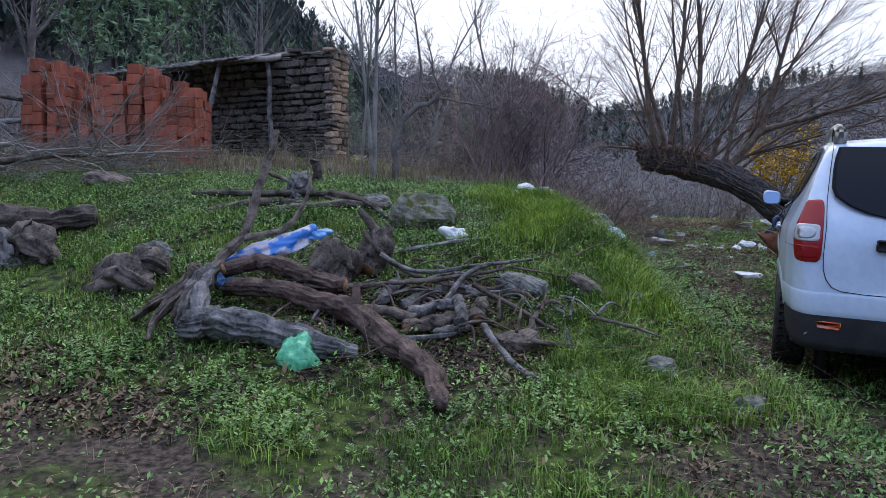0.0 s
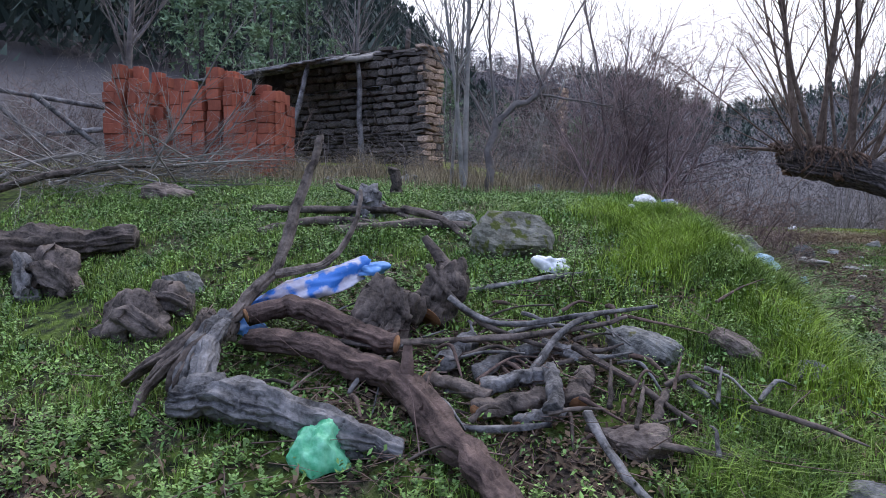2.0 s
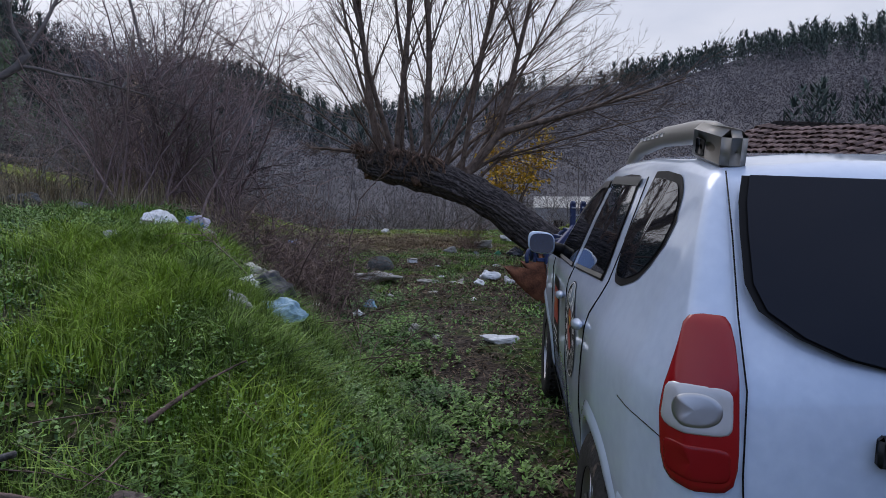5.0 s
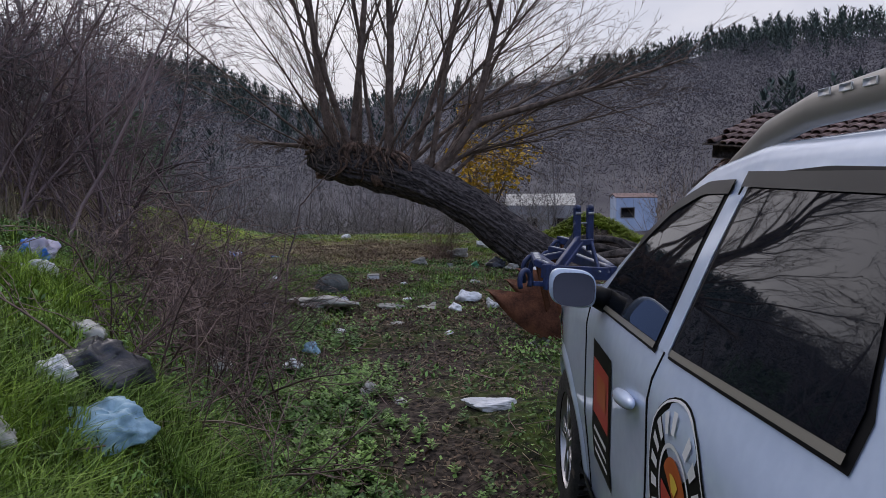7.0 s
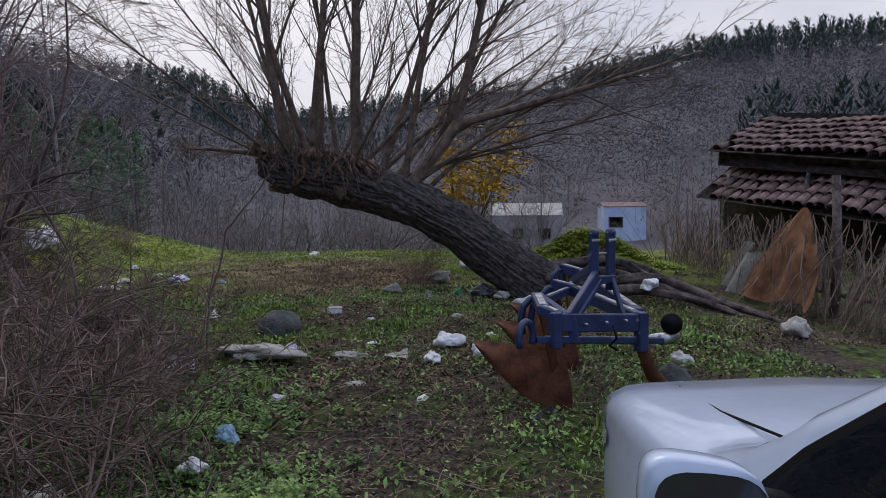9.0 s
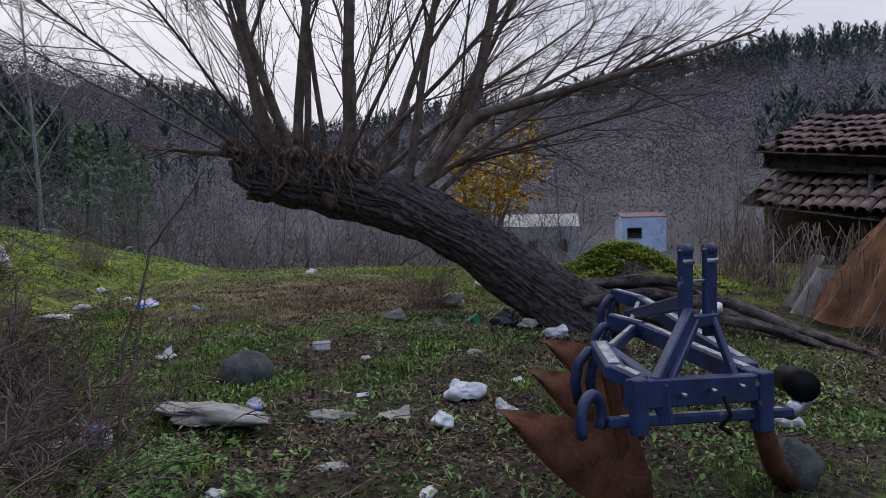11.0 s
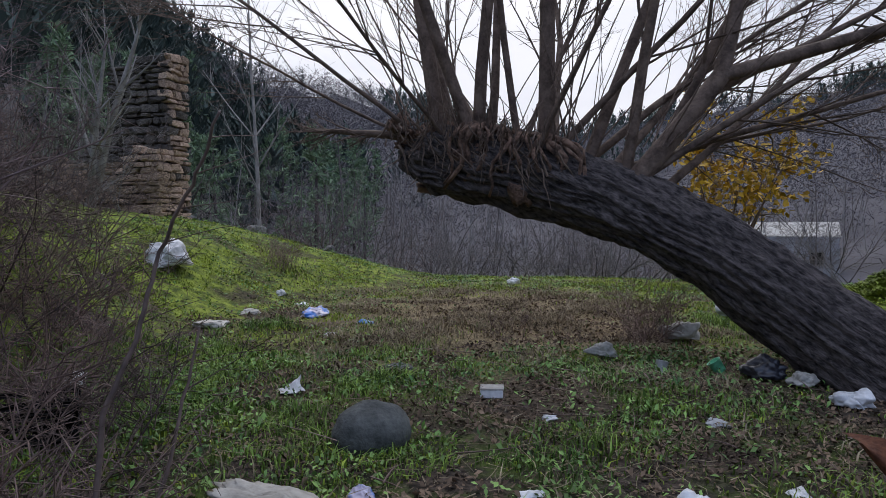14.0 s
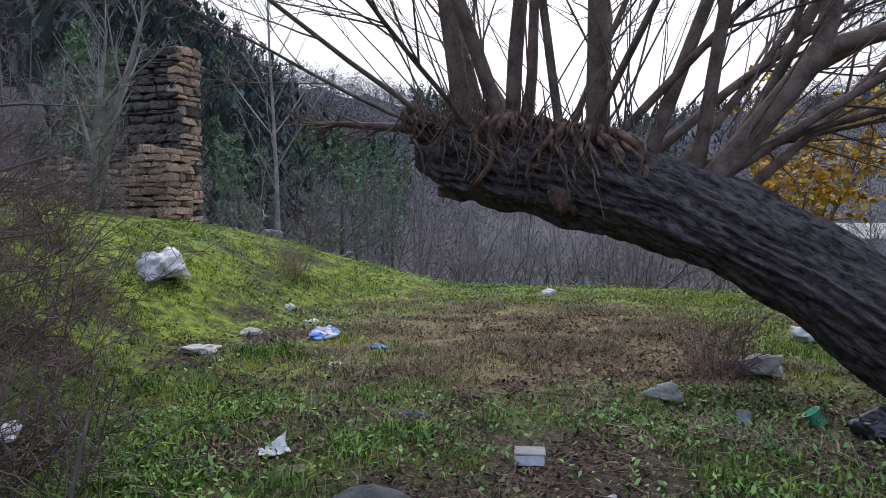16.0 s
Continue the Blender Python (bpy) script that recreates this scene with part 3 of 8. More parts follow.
            branching(g, pts[-2], (1, 0.3, 0.5), 3.0, 0.035, rng, 3, (14, 5, 2), 0.6, 0.14, 0.02, 0.42)
        else:
            branching(g, p, d, ln, r, rng, 3, (20, 8, 3), 0.62, 0.30 if flat else 0.20, 0.0 if flat else 0.10, 0.42, 9, 0.40, 0.2)
        part("shoot", g, STEM, tree)
    # brown roots hanging over the hollow under the head
    for i in range(22):
        t = rng.random()
        x = 4.45 + 0.75 * t
        y, z = (float(np.interp(x, [q[0] for q in axis[::-1]], [q[k] for q in axis[::-1]])) for k in (1, 2))
        r, g = rng.uniform(0.012, 0.032), Geo()
        pts, sway = [], rng.gauss(0, 0.07)
        for k in range(9):
            a = -0.5 + 2.3 * k / 8
            out = 0.29 + 0.05 * math.sin(k * 1.7 + i) + 0.03 * rng.random()
            pts.append(Vector((x + sway * k / 4 + 0.035 * math.sin(k * 1.3 + i * 2), y - out * math.sin(a + 0.75) * 0.95, z + 0.30 * math.cos(a + 0.45))) - org)
        g.tube(pts, [r * (1.1 - 0.07 * k) for k in range(9)], 7, wobble=0.35)
        part("hanging_root", g, KNOT, tree, "twisted brown root")
    whips = Geo()
    for i in range(46):
        t = rng.random()
        c = Vector((5.9, 12.5, 2.2)).lerp(Vector((4.2, 13.25, 2.42)), t) - org + Vector((rng.gauss(0, 0.1), rng.gauss(0, 0.16), 0.05))
        side = (0.5 - t) * 1.3
        branching(whips, c, (side + rng.gauss(0, 0.35), rng.gauss(0, 0.4), 1), rng.uniform(0.8, 2.6), rng.uniform(0.004, 0.009), rng, 1, (4,), 0.5, 0.14, 0.05, 0.35)
    part("fine_growth", whips, STEM, tree, "thin upright whips")
    return tree


leaning_willow()


def canes(geo, x0, y0, rx, ry, n, tall, rng, arch=0.5, kids=7, sub=3, r=0.006, flop=-0.10):
    """Arching bramble canes over an oval patch."""
    for _ in range(n):
        a, q = rng.random() * 6.283, math.sqrt(rng.random())
        x, y = x0 + rx * q * math.cos(a), y0 + ry * q * math.sin(a)
        d = Vector((rng.gauss(0, arch), rng.gauss(0, arch), 1))
        branching(geo, at_ground(x, y, -0.03), d, tall * rng.uniform(0.45, 1.15), r * rng.uniform(0.6, 1.4), rng, 2, (kids, sub), 1.0, 0.55, flop, 0.46, 8, 0.6, 0.12)


def thicket(name, mat, x0, y0, rx, ry, n, tall, seed, label, arch=0.5, kids=7, sub=3, r=0.006, flop=-0.10):
    g = Geo()
    canes(g, x0, y0, rx, ry, n, tall, random.Random(seed), arch, kids, sub, r, flop)
    return whole(name, g, mat, label, "bramble" if "bramble" in name else "bush", kind="stuff")


thicket("bramble_thicket", DARKCANE, 2.05, 8.1, 0.50, 1.3, 100, 0.62, 41, "dark matted dead stalks under the brambles", 1.1, 8, 3, 0.006, -0.25)
thicket("bramble_thicket", DARKCANE, 2.5, 10.2, 0.40, 0.6, 55, 0.65, 42, "dark bramble tangle beside the crate", 0.9, 8, 3, 0.006, -0.15)
thicket("bramble_thicket", DARKCANE, 2.4, 11.3, 0.40, 0.7, 50, 0.7, 45, "brown leafless brambles beside the track", 0.8, 8, 3, 0.006, -0.12)
thicket("bramble_thicket", DARKCANE, 0.5, 14.8, 0.6, 1.1, 70, 1.3, 46, "brown leafless brambles below the ruin", 0.6, 8, 4, 0.007, -0.05)
thicket("bramble_thicket", DARKCANE, 1.35, 12.6, 0.6, 1.6, 80, 1.15, 43, "dark reddish bramble tangle below the ruin", 0.6, 8, 4, 0.007, -0.05)
thicket("hedge_bush", REDTWIG, 0.85, 9.9, 0.9, 0.9, 30, 2.6, 44, "dense bare reddish-brown bush behind the bank", 0.38, 10, 5, 0.010, 0.0)
thicket("bramble_thicket", BRAMBLE, 2.22, 8.0, 0.62, 1.1, 120, 0.95, 1, "tangled brown bramble canes at the foot of the bank", 0.95, 7, 3, 0.0078, -0.22)
thicket("bramble_thicket", BRAMBLE, 2.1, 6.6, 0.4, 0.6, 50, 0.8, 11, "dry bramble canes on the bank's edge", 0.9, 7, 3, 0.007, -0.2)
thicket("bramble_thicket", BRAMBLE, 1.7, 12.2, 0.55, 1.4, 80, 0.9, 21, "low reddish brambles at the foot of the ruin", 0.6)
thicket("bramble_thicket", BRAMBLE, 2.5, 9.7, 0.5, 0.6, 80, 0.85, 22, "dry stalks and bramble at the track", 0.8, 7, 3, 0.007, -0.16)
thicket("hedge_bush", REDTWIG, 1.45, 10.4, 0.85, 1.2, 22, 2.1, 2, "tall bare reddish-brown bush behind the bank", 0.34, 9, 4, 0.014, 0.02)
thicket("hedge_bush", REDTWIG, 1.2, 9.45, 0.65, 0.7, 34, 2.7, 31, "dense tall bare bush of fine reddish-brown twigs", 0.36, 10, 5, 0.012, 0.0)
thicket("hedge_bush", REDTWIG, -0.9, 15.2, 1.0, 1.2, 16, 2.0, 3, "tall bare reddish-brown bush of fine twigs", 0.28, 11, 5, 0.010, 0.03)
thicket("hedge_bush", GREYTWIG, -0.5, 12.2, 0.9, 1.0, 18, 1.5, 4, "bare reddish-brown bush of fine twigs", 0.35, 9, 4, 0.008, 0.0)
thicket("bramble_thicket", TWIG, -1.3, 10.4, 2.6, 0.9, 85, 1.0, 5, "low dry brambles before the stone ruins", 0.55)
thicket("bramble_thicket", TWIG, -2.0, 17.5, 1.6, 1.4, 60, 1.8, 6, "brambles grown over the ruined walls", 0.55)
thicket("bramble_thicket", GREYTWIG, -0.9, 19.3, 0.9, 0.6, 34, 2.0, 23, "pale grey dead stems against the ruin", 0.5, 7, 3, 0.010)
thicket("hedge_bush", DARKCANE, 3.6, 25.5, 3.0, 1.6, 90, 2.3, 48, "dark leafless scrub in the ravine", 0.5, 9, 4, 0.012)
thicket("hedge_bush", DARKCANE, 12.0, 27.0, 4.0, 2.5, 110, 3.0, 49, "dark leafless scrub below the houses", 0.5, 9, 4, 0.012)
thicket("hedge_bush", TWIG, 7.2, 24.0, 4.5, 2.0, 130, 2.6, 8, "dark bare shrubs beyond the edge of the grass", 0.5, 9, 4, 0.012)
thicket("hedge_bush", TWIG, 6.6, 20.6, 2.0, 0.7, 70, 1.0, 24, "low dark scrub under the willow's head", 0.6, 8, 4, 0.010)
thicket("hedge_bush", TWIG, 9.5, 19.0, 1.8, 2.2, 70, 1.7, 9, "dark bare shrubs behind the willow", 0.5, 9, 4, 0.010)
thicket("hedge_bush", TWIG, -0.6, 24.5, 4.0, 2.0, 70, 3.0, 10, "bare grey scrub at the edge of the ravine", 0.4, 8, 4, 0.012)


def bare_tree(x, y, tall, seed, label, mat=TWIG, r=0.05, lean=(0, 0), kids=(16, 8, 3), stems=1, spread=0.7, name="bare_tree", group=""):
    rng = random.Random(seed)
    base = at_ground(x, y, -0.05)
    tree = thing(name, label, "tree", group, m=Matrix.Translation(base))
    for s in range(stems):
        g = Geo()
        branching(g, Vector((rng.gauss(0, 0.04) * s, rng.gauss(0, 0.04) * s, 0)), (lean[0] + rng.gauss(0, 0.12) * (s > 0), lean[1] + rng.gauss(0, 0.12) * (s > 0), 1), tall * (1 - 0.12 * s), r * (1 - 0.2 * s), rng,
                  len(kids), kids, spread, 0.12, 0.10, 0.42, 9, 0.5, 0.25)
        part("trunk", g, mat, tree)
    return tree


bare_tree(-1.0, 8.75, 4.2, 21, "slender bare tree with pale grey bark", GREYTWIG, 0.045, (0.02, 0), (16, 7, 2), 2, 0.55)
bare_tree(-1.25, 9.3, 4.4, 24, "slender bare tree with pale grey bark", GREYTWIG, 0.03, (0.05, 0), (14, 7, 2), 1, 0.5)


def crooked_tree():
    rng = random.Random(5)
    b = at_ground(-0.72, 8.85, -0.05)
    tree = thing("crooked_tree", "crooked dark bare tree with a long sideways limb", "tree", m=Matrix.Translation(b))
    g = Geo()
    limb = [(0, 0, 0), (0.05, 0, 0.32), (0.0, 0.02, 0.58), (0.09, 0.05, 0.82), (0.10, 0.05, 0.95), (0.24, 0.08, 1.05), (0.35, 0.1, 1.18), (0.50, 0.12, 1.20), (0.62, 0.15, 1.30), (0.66, 0.15, 1.36), (0.72, 0.15, 1.42)]
    g.tube(limb, [0.062, 0.055, 0.05, 0.052, 0.046, 0.042, 0.045, 0.036, 0.036, 0.03, 0.02], 8, wobble=0.5)
    part("trunk", g, TWIG, tree)
    for p, d, ln, r in (((0.62, 0.15, 1.30), (1, 0.1, -0.12), 1.5, 0.026), ((0.35, 0.1, 1.18), (0.1, 0.1, 1), 2.4, 0.03), ((0.6, 0.15, 1.3), (0.5, 0.2, 1), 2.3, 0.028), ((0.05, 0, 0.8), (-0.4, 0.1, 1), 2.2, 0.03),
                        ((0.7, 0.15, 1.4), (-0.5, 0, 0.8), 0.9, 0.03), ((0.1, 0.05, 0.95), (-0.1, -0.2, 1), 2.6, 0.03)):
        g = Geo()
        branching(g, p, d, ln, r * 0.85, rng, 3, (15, 7, 2), 0.8, 0.5, 0.05, 0.42, 9)
        part("branch", g, TWIG, tree)


crooked_tree()


# ---- woods on the hills ----
def pine_tree(tall, seed):
    """Trunk and layered boughs of needle tufts; returns two meshes."""
    rng = random.Random(seed)
    t, c = Geo(), Geo()
    t.tube([(0, 0, 0), (0.05, 0, tall * 0.5), (0, 0.05, tall)], [tall * 0.018, tall * 0.012, tall * 0.003], 6)
    for _ in range(40):
        h = tall * (0.22 + 0.78 * rng.random() ** 0.9)
        reach = tall * 0.26 * (1.08 - h / tall) * rng.uniform(0.6, 1.25) + 0.12
        a = rng.random() * 6.283
        d = Vector((math.cos(a), math.sin(a), rng.uniform(0.05, 0.45)))
        p = Vector((0, 0, h))
        for k in range(9):
            q = p + d * reach * (0.2 + 0.8 * k / 8) + Vector((rng.gauss(0, 0.09), rng.gauss(0, 0.09), rng.gauss(0, 0.06))) * reach
            for _ in range(3):
                s = Vector((rng.gauss(0, 1), rng.gauss(0, 1), rng.gauss(0.5, 0.7))).normalized() * tall * rng.uniform(0.028, 0.055)
                w = Vector((rng.gauss(0, 1), rng.gauss(0, 1), rng.gauss(0, 1))).normalized() * tall * 0.010
                m = len(c.v)
                c.v += [tuple(q - w), tuple(q + w), tuple(q + s)]
                c.f.append((m, m + 1, m + 2))
    return t.mesh("trunk", BARK), c.mesh("crown", PINE, False)


def plant_pines():
    kinds = [pine_tree(7.0, 40 + i) for i in range(4)]
    rng = random.Random(12)
    spots = []
    while len(spots) < 180:
        az, r = rng.uniform(-50, 2), rng.uniform(23, 80)
        if (az > -8 and r < 44) or (az < -36 and r < 40):
            continue
        spots.append((az, r))
    spots += [(-3.0, 30), (-1.2, 33), (0.5, 46), (1.5, 42)]
    for i, (az, r) in enumerate(spots):
        x, y = 2 + r * math.sin(radians(az)), 4 + r * math.cos(radians(az))
        k = kinds[i % 4]
        tree = thing("pine_tree", "dark green pine on the hillside", "tree", "pines on the hillside",
                     m=Matrix.Translation((x, y, float(height(x, y)) - 0.2)) @ Matrix.Rotation(rng.random() * 6.28, 4, "Z") @ Matrix.Scale(rng.uniform(0.55, 1.05), 4))
        part("trunk", k[0], BARK, tree)
        part("crown", k[1], PINE, tree)


plant_pines()


def plant_saplings():
    """Bare young trees in and beyond the ravine."""
    rng = random.Random(3)
    kinds = []
    for i in range(5):
        g = Geo()
        branching(g, (0, 0, 0), (rng.gauss(0, 0.05), rng.gauss(0, 0.05), 1), rng.uniform(4.5, 6.5), 0.034, random.Random(60 + i), 2, (20, 6), 0.6, 0.10, 0.12, 0.36, 8, 0.36, 0.3)
        kinds.append(g.mesh("sapling", GREYTWIG if i < 3 else TWIG))
    for i in range(280):
        az, r = rng.uniform(-30, 56), rng.uniform(22, 66)
        if az > 25 and r < 30:
            continue
        x, y = 2 + r * math.sin(radians(az)), 4 + r * math.cos(radians(az))
        if (y < 23 and x < 3) or (28 < az < 40 and 24 < r < 50 and i % 4):
            continue
        ob = tagged(new("sapling_tree", kinds[i % 5]), "slim bare young tree in the ravine", "tree", "bare trees in the ravine")
        ob.matrix_world = Matrix.Translation((x, y, float(height(x, y)) - 0.15)) @ Matrix.Rotation(rng.random() * 6.28, 4, "Z") @ Matrix.Scale(rng.uniform(0.6, 1.1), 4)


plant_saplings()


def far_woods(name, mat, label, count, seed, pine):
    """Thousands of small trees on the hills, each a spray of thin leaves and twigs."""
    rs = np.random.RandomState(seed)
    az = rs.uniform(-75, 75, count * 3)
    rise, away = ridge_at(az)
    r = 32 + (away + 14 - 32) * rs.rand(len(az)) ** 0.62
    x, y = 2 + r * np.sin(np.radians(az)), 4 + r * np.cos(np.radians(az))
    patch = np.array([noise.noise((a * 0.018, b * 0.018, 9.0)) for a, b in zip(x, y)])
    crest = np.clip((r - away * 0.78) / (away * 0.2), 0, 1) * np.where(az > 34, 1.0, 0.35) + np.where(az < -5, 0.25, 0)
    want = patch * 0.9 + crest * 0.8 - 0.32 > rs.uniform(-0.25, 0.25, len(az))
    hutward = (az > 26) & (az < 39) & (r < 42)
    ok = (want if pine else ~want) & ~hutward
    x, y = x[ok][:count], y[ok][:count]
    z = height(x, y)
    n, per = len(x), 60 if pine else 46
    tall = rs.uniform(3.2, 7.0, n)[:, None]
    if pine:
        h = rs.rand(n, per) ** 1.2
        reach = (1.02 - h) * 0.27 * tall
        a = rs.rand(n, per) * 6.283
        q = rs.rand(n, per) ** 0.5
        c = np.stack([x[:, None] + reach * q * np.cos(a), y[:, None] + reach * q * np.sin(a), z[:, None] + tall * (0.08 + 0.85 * h)], 2)
        s = np.stack([np.cos(a) * 0.10 * tall, np.sin(a) * 0.10 * tall, tall * 0.12 * np.ones_like(a)], 2) * rs.uniform(0.6, 1.4, (n, per, 1))
        w = np.stack([-np.sin(a), np.cos(a), rs.uniform(-0.3, 0.3, (n, per))], 2) * tall[:, None] * 0.030
    else:
        a = rs.rand(n, per) * 6.283
        h = rs.rand(n, per)
        q = rs.rand(n, per) ** 0.5 * np.sin(np.clip(0.15 + h * 0.9, 0, 1) * 2.9) * 0.32
        c = np.stack([x[:, None] + tall * q * np.cos(a), y[:, None] + tall * q * np.sin(a), z[:, None] + tall * h * 0.80], 2)
        s = rs.normal(0, 1, (n, per, 3)) * np.array([1.0, 1.0, 0.8]) + np.array([0, 0, 0.5])
        s = s / np.linalg.norm(s, axis=2, keepdims=True) * tall[:, :, None] * rs.uniform(0.03, 0.10, (n, per, 1))
        w = np.cross(s, rs.normal(0, 1, (n, per, 3)))
        w = w / (np.linalg.norm(w, axis=2, keepdims=True) + 1e-9) * (tall * np.clip(r[ok][:count] / 120, 0.22, 1.0)[:, None])[:, :, None] * 0.012
    v = np.stack([c - w, c + w, c + s], 2).reshape(-1, 3)
    f = np.arange(len(v)).reshape(-1, 3)
    return tagged(new(name, from_arrays(name, v, f, mat)), label, "woods", kind="stuff")


far_woods("far_bare_woods", FARBARE, "leafless woods on the far hills, with haze put into their grey-brown", 9500, 4, False)
far_woods("far_pine_woods", FARPINE, "dark pine woods along the far ridges, lightened for haze", 4600, 5, True)


# ---- stone walls ----
def stone_kinds(mat, seed):
    rng = random.Random(seed)
    kinds = []
    for i in range(9):
        g = Geo()
        g.box(1, 1, 1, None, 0.16)
        g.v = [tuple(Vector(p) + Vector((rng.gauss(0, 0.07), rng.gauss(0, 0.04), rng.gauss(0, 0.10)))) for p in g.v]
        kinds.append(g.mesh("stone", mat, False))
    return kinds


GREYSTONES, TANSTONES = stone_kinds(STONE, 1), stone_kinds(TANSTONE, 2)


def lay_stones(wall, m, length, top, rng, kinds, dark_share=0.0, lo=0.05, hi=0.17, depth=0.22, low=-0.1, count=260):
    """Courses of uneven stones on the face x along, z up, y outward (minus) of m; top(x) is the broken upper edge."""
    z, laid = low, 0
    while z < 4 and laid < count:
        h = rng.uniform(lo, hi)
        x = rng.uniform(-0.1, 0.05)
        while x < length:
            w = rng.uniform(0.10, 0.44) * (1.0 if h > 0.08 else 1.5)
            w = min(w, length - x + rng.uniform(0, 0.05))
            if w > 0.05 and z + h < top(x + w / 2) + 0.05 and laid < count:
                k = GREYSTONES if rng.random() < dark_share else kinds
                ob = new("stone", rng.choice(k))
                ob.parent = wall
                ob.matrix_basis = m @ Matrix.Translation((x + w / 2, depth * 0.5 - 0.05 - rng.uniform(0, 0.035), z + h / 2)) @ Matrix.Rotation(rng.gauss(0, 0.06), 4, "Y") @ Matrix.Rotation(rng.gauss(0, 0.08), 4, "Z") @ Matrix.Diagonal((w * 0.95, depth, h * 0.9, 1))
                laid += 1
            x += w + 0.008
        z += h + 0.006


def ruined_wall(name, label, x, y, turn, length, thick, top, seed, end_tan=True, face=None, z=None, shown=None):
    """A dry-stone wall whose near end is at x, y, running to its left; turn in degrees."""
    rng = random.Random(seed)
    zz = float(height(x, y)) if z is None else z
    m = Matrix.Translation((x, y, zz)) @ Matrix.Rotation(radians(turn), 4, "Z")
    wall = thing(name, label, "wall", kind="structure", m=m)
    g = Geo()
    n = 24
    vs, fs = [], []
    for i in range(n + 1):
        s = -length * i / n
        h = max(0.15, top(-s) - 0.05 + 0.05 * math.sin(i * 2.3))
        vs += [(s, 0.05, -0.6), (s, thick - 0.05, -0.6), (s, thick - 0.05, h), (s, 0.05, h)]
    for i in range(n):
        a, b = i * 4, i * 4 + 4
        fs += [(a, a + 3, b + 3, b), (a + 3, a + 2, b + 2, b + 3), (a + 2, a + 1, b + 1, b + 2)]
    fs += [(0, 1, 2, 3), tuple(n * 4 + k for k in (3, 2, 1, 0))]
    g.add([(p[0] - 0.05, p[1], p[2]) for p in vs], fs)
    part("core", g, MUD, wall, "dark mud core")
    shown = shown or length
    lay_stones(wall, Matrix.Translation((-shown, 0, 0)), shown, lambda s: top(shown - s), rng, face or GREYSTONES, 0.0)
    lay_stones(wall, Matrix.Rotation(radians(90), 4, "Z"), thick, lambda s: top(0.02), rng, TANSTONES if end_tan else GREYSTONES, 0.06, 0.06, 0.16)
    return wall


SHED = ruined_wall("wall_shed", "dark dry-stone wall of a ruined shed with tan corner stones brightened as lit", -2.25, 12.85, -24, 6.0, 0.55, lambda s: 2.22 + 0.03 * math.sin(s * 9), 5, shown=3.6)
ruined_wall("wall_ruin", "collapsed stone wall with a standing tan corner", 0.24, 20.5, -22, 4.2, 0.5, lambda s: 2.86 - 0.16 * s if s < 1.15 else 1.35 - 0.22 * (s - 1.15) + 0.2 * math.sin(s * 5), 8, z=1.84)
ruined_wall("wall_ruin_front", "low broken rubble wall of tan and grey stones before the ruin", 0.22, 19.93, -20, 3.2, 0.55, lambda s: 1.12 - 0.10 * s + 0.12 * math.sin(s * 4.1), 18, face=TANSTONES, z=1.80)


def brick_stack():
    """Hollow clay bricks piled in uneven towers."""
    rng = random.Random(9)
    w, d, h = 0.218, 0.19, 0.165
    org = Matrix.Translation((-7.0, 10.25, float(height(-5.5, 10.6)) - 0.05)) @ Matrix.Rotation(radians(-4), 4, "Z")
    stack = thing("brick_stack", "tall uneven stack of new red hollow clay bricks", "brick stack", m=org)
    lying = Geo().box(w - 0.006, d - 0.004, h - 0.005, None, 0.006).mesh("brick", BRICK, False)
    upright = Geo().box(h - 0.004, d - 0.004, w - 0.005, None, 0.006).mesh("brick", BRICK, False)
    tops = [1.62, 1.70, 1.66, 1.50, 1.18, 1.36, 1.50, 1.46, 1.36, 1.66, 1.56, 1.40, 1.30, 1.34]
    x = 0.0
    for i in range(len(tops)):
        tall = rng.random() < 0.35
        bw, bh, me = (h, w, upright) if tall else (w, h, lying)
        x += 0.05 if i in (4, 9) else 0.0
        for j in range(5):
            back = 0.22 if i == 4 and j == 0 else rng.uniform(0, 0.04) * (j == 0)
            goal = tops[i] + rng.uniform(-0.16, 0.10) - (0.38 if j == 0 and i in (5, 11, 12) else 0.0) - (0.2 if j == 1 and i in (11, 12) else 0)
            sway = rng.gauss(0, 0.014)
            z, k = rng.choice((0.0, 0.03)), 0
            while z + bh * 0.6 < goal:
                hidden = 0 < j < 4 and 0 < i < len(tops) - 1 and z < 0.9
                if not hidden:
                    ob = new("brick", me)
                    ob.parent = stack
                    ob.matrix_basis = Matrix.Translation((x + bw / 2 + sway * (1 + 0.15 * k) + rng.gauss(0, 0.009), j * d + d / 2 + back + rng.gauss(0, 0.016), z + bh / 2)) @ Matrix.Rotation(rng.gauss(0, 0.04), 4, "Z")
                z += bh
                k += 1
        x += bw + 0.004
    return stack


brick_stack()


# ---- the car ----
def gloss(name, color, rough, metal=0.0, coat=0.0, spec=0.5, clear=0.0):
    m = material(name, tuple(c * 0.93 for c in color), color, 3, rough, 0.0, 30, metal, spec=spec)
    b = m.node_tree.nodes["Principled BSDF"]
    b.inputs["Coat Weight"].default_value, b.inputs["Coat Roughness"].default_value = coat, 0.04
    b.inputs["Transmission Weight"].default_value = clear
    return m


# White paint with the blue of the sky's light put into its base colour.
PAINT = material("sky_blued_white_paint", (0.47, 0.56, 0.72), (0.61, 0.70, 0.85), 1.5, 0.3, 0.0, 25, spec=0.5, spot=(0.40, 0.45, 0.53), spots=-0.13)
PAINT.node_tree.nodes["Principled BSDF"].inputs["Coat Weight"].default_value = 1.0
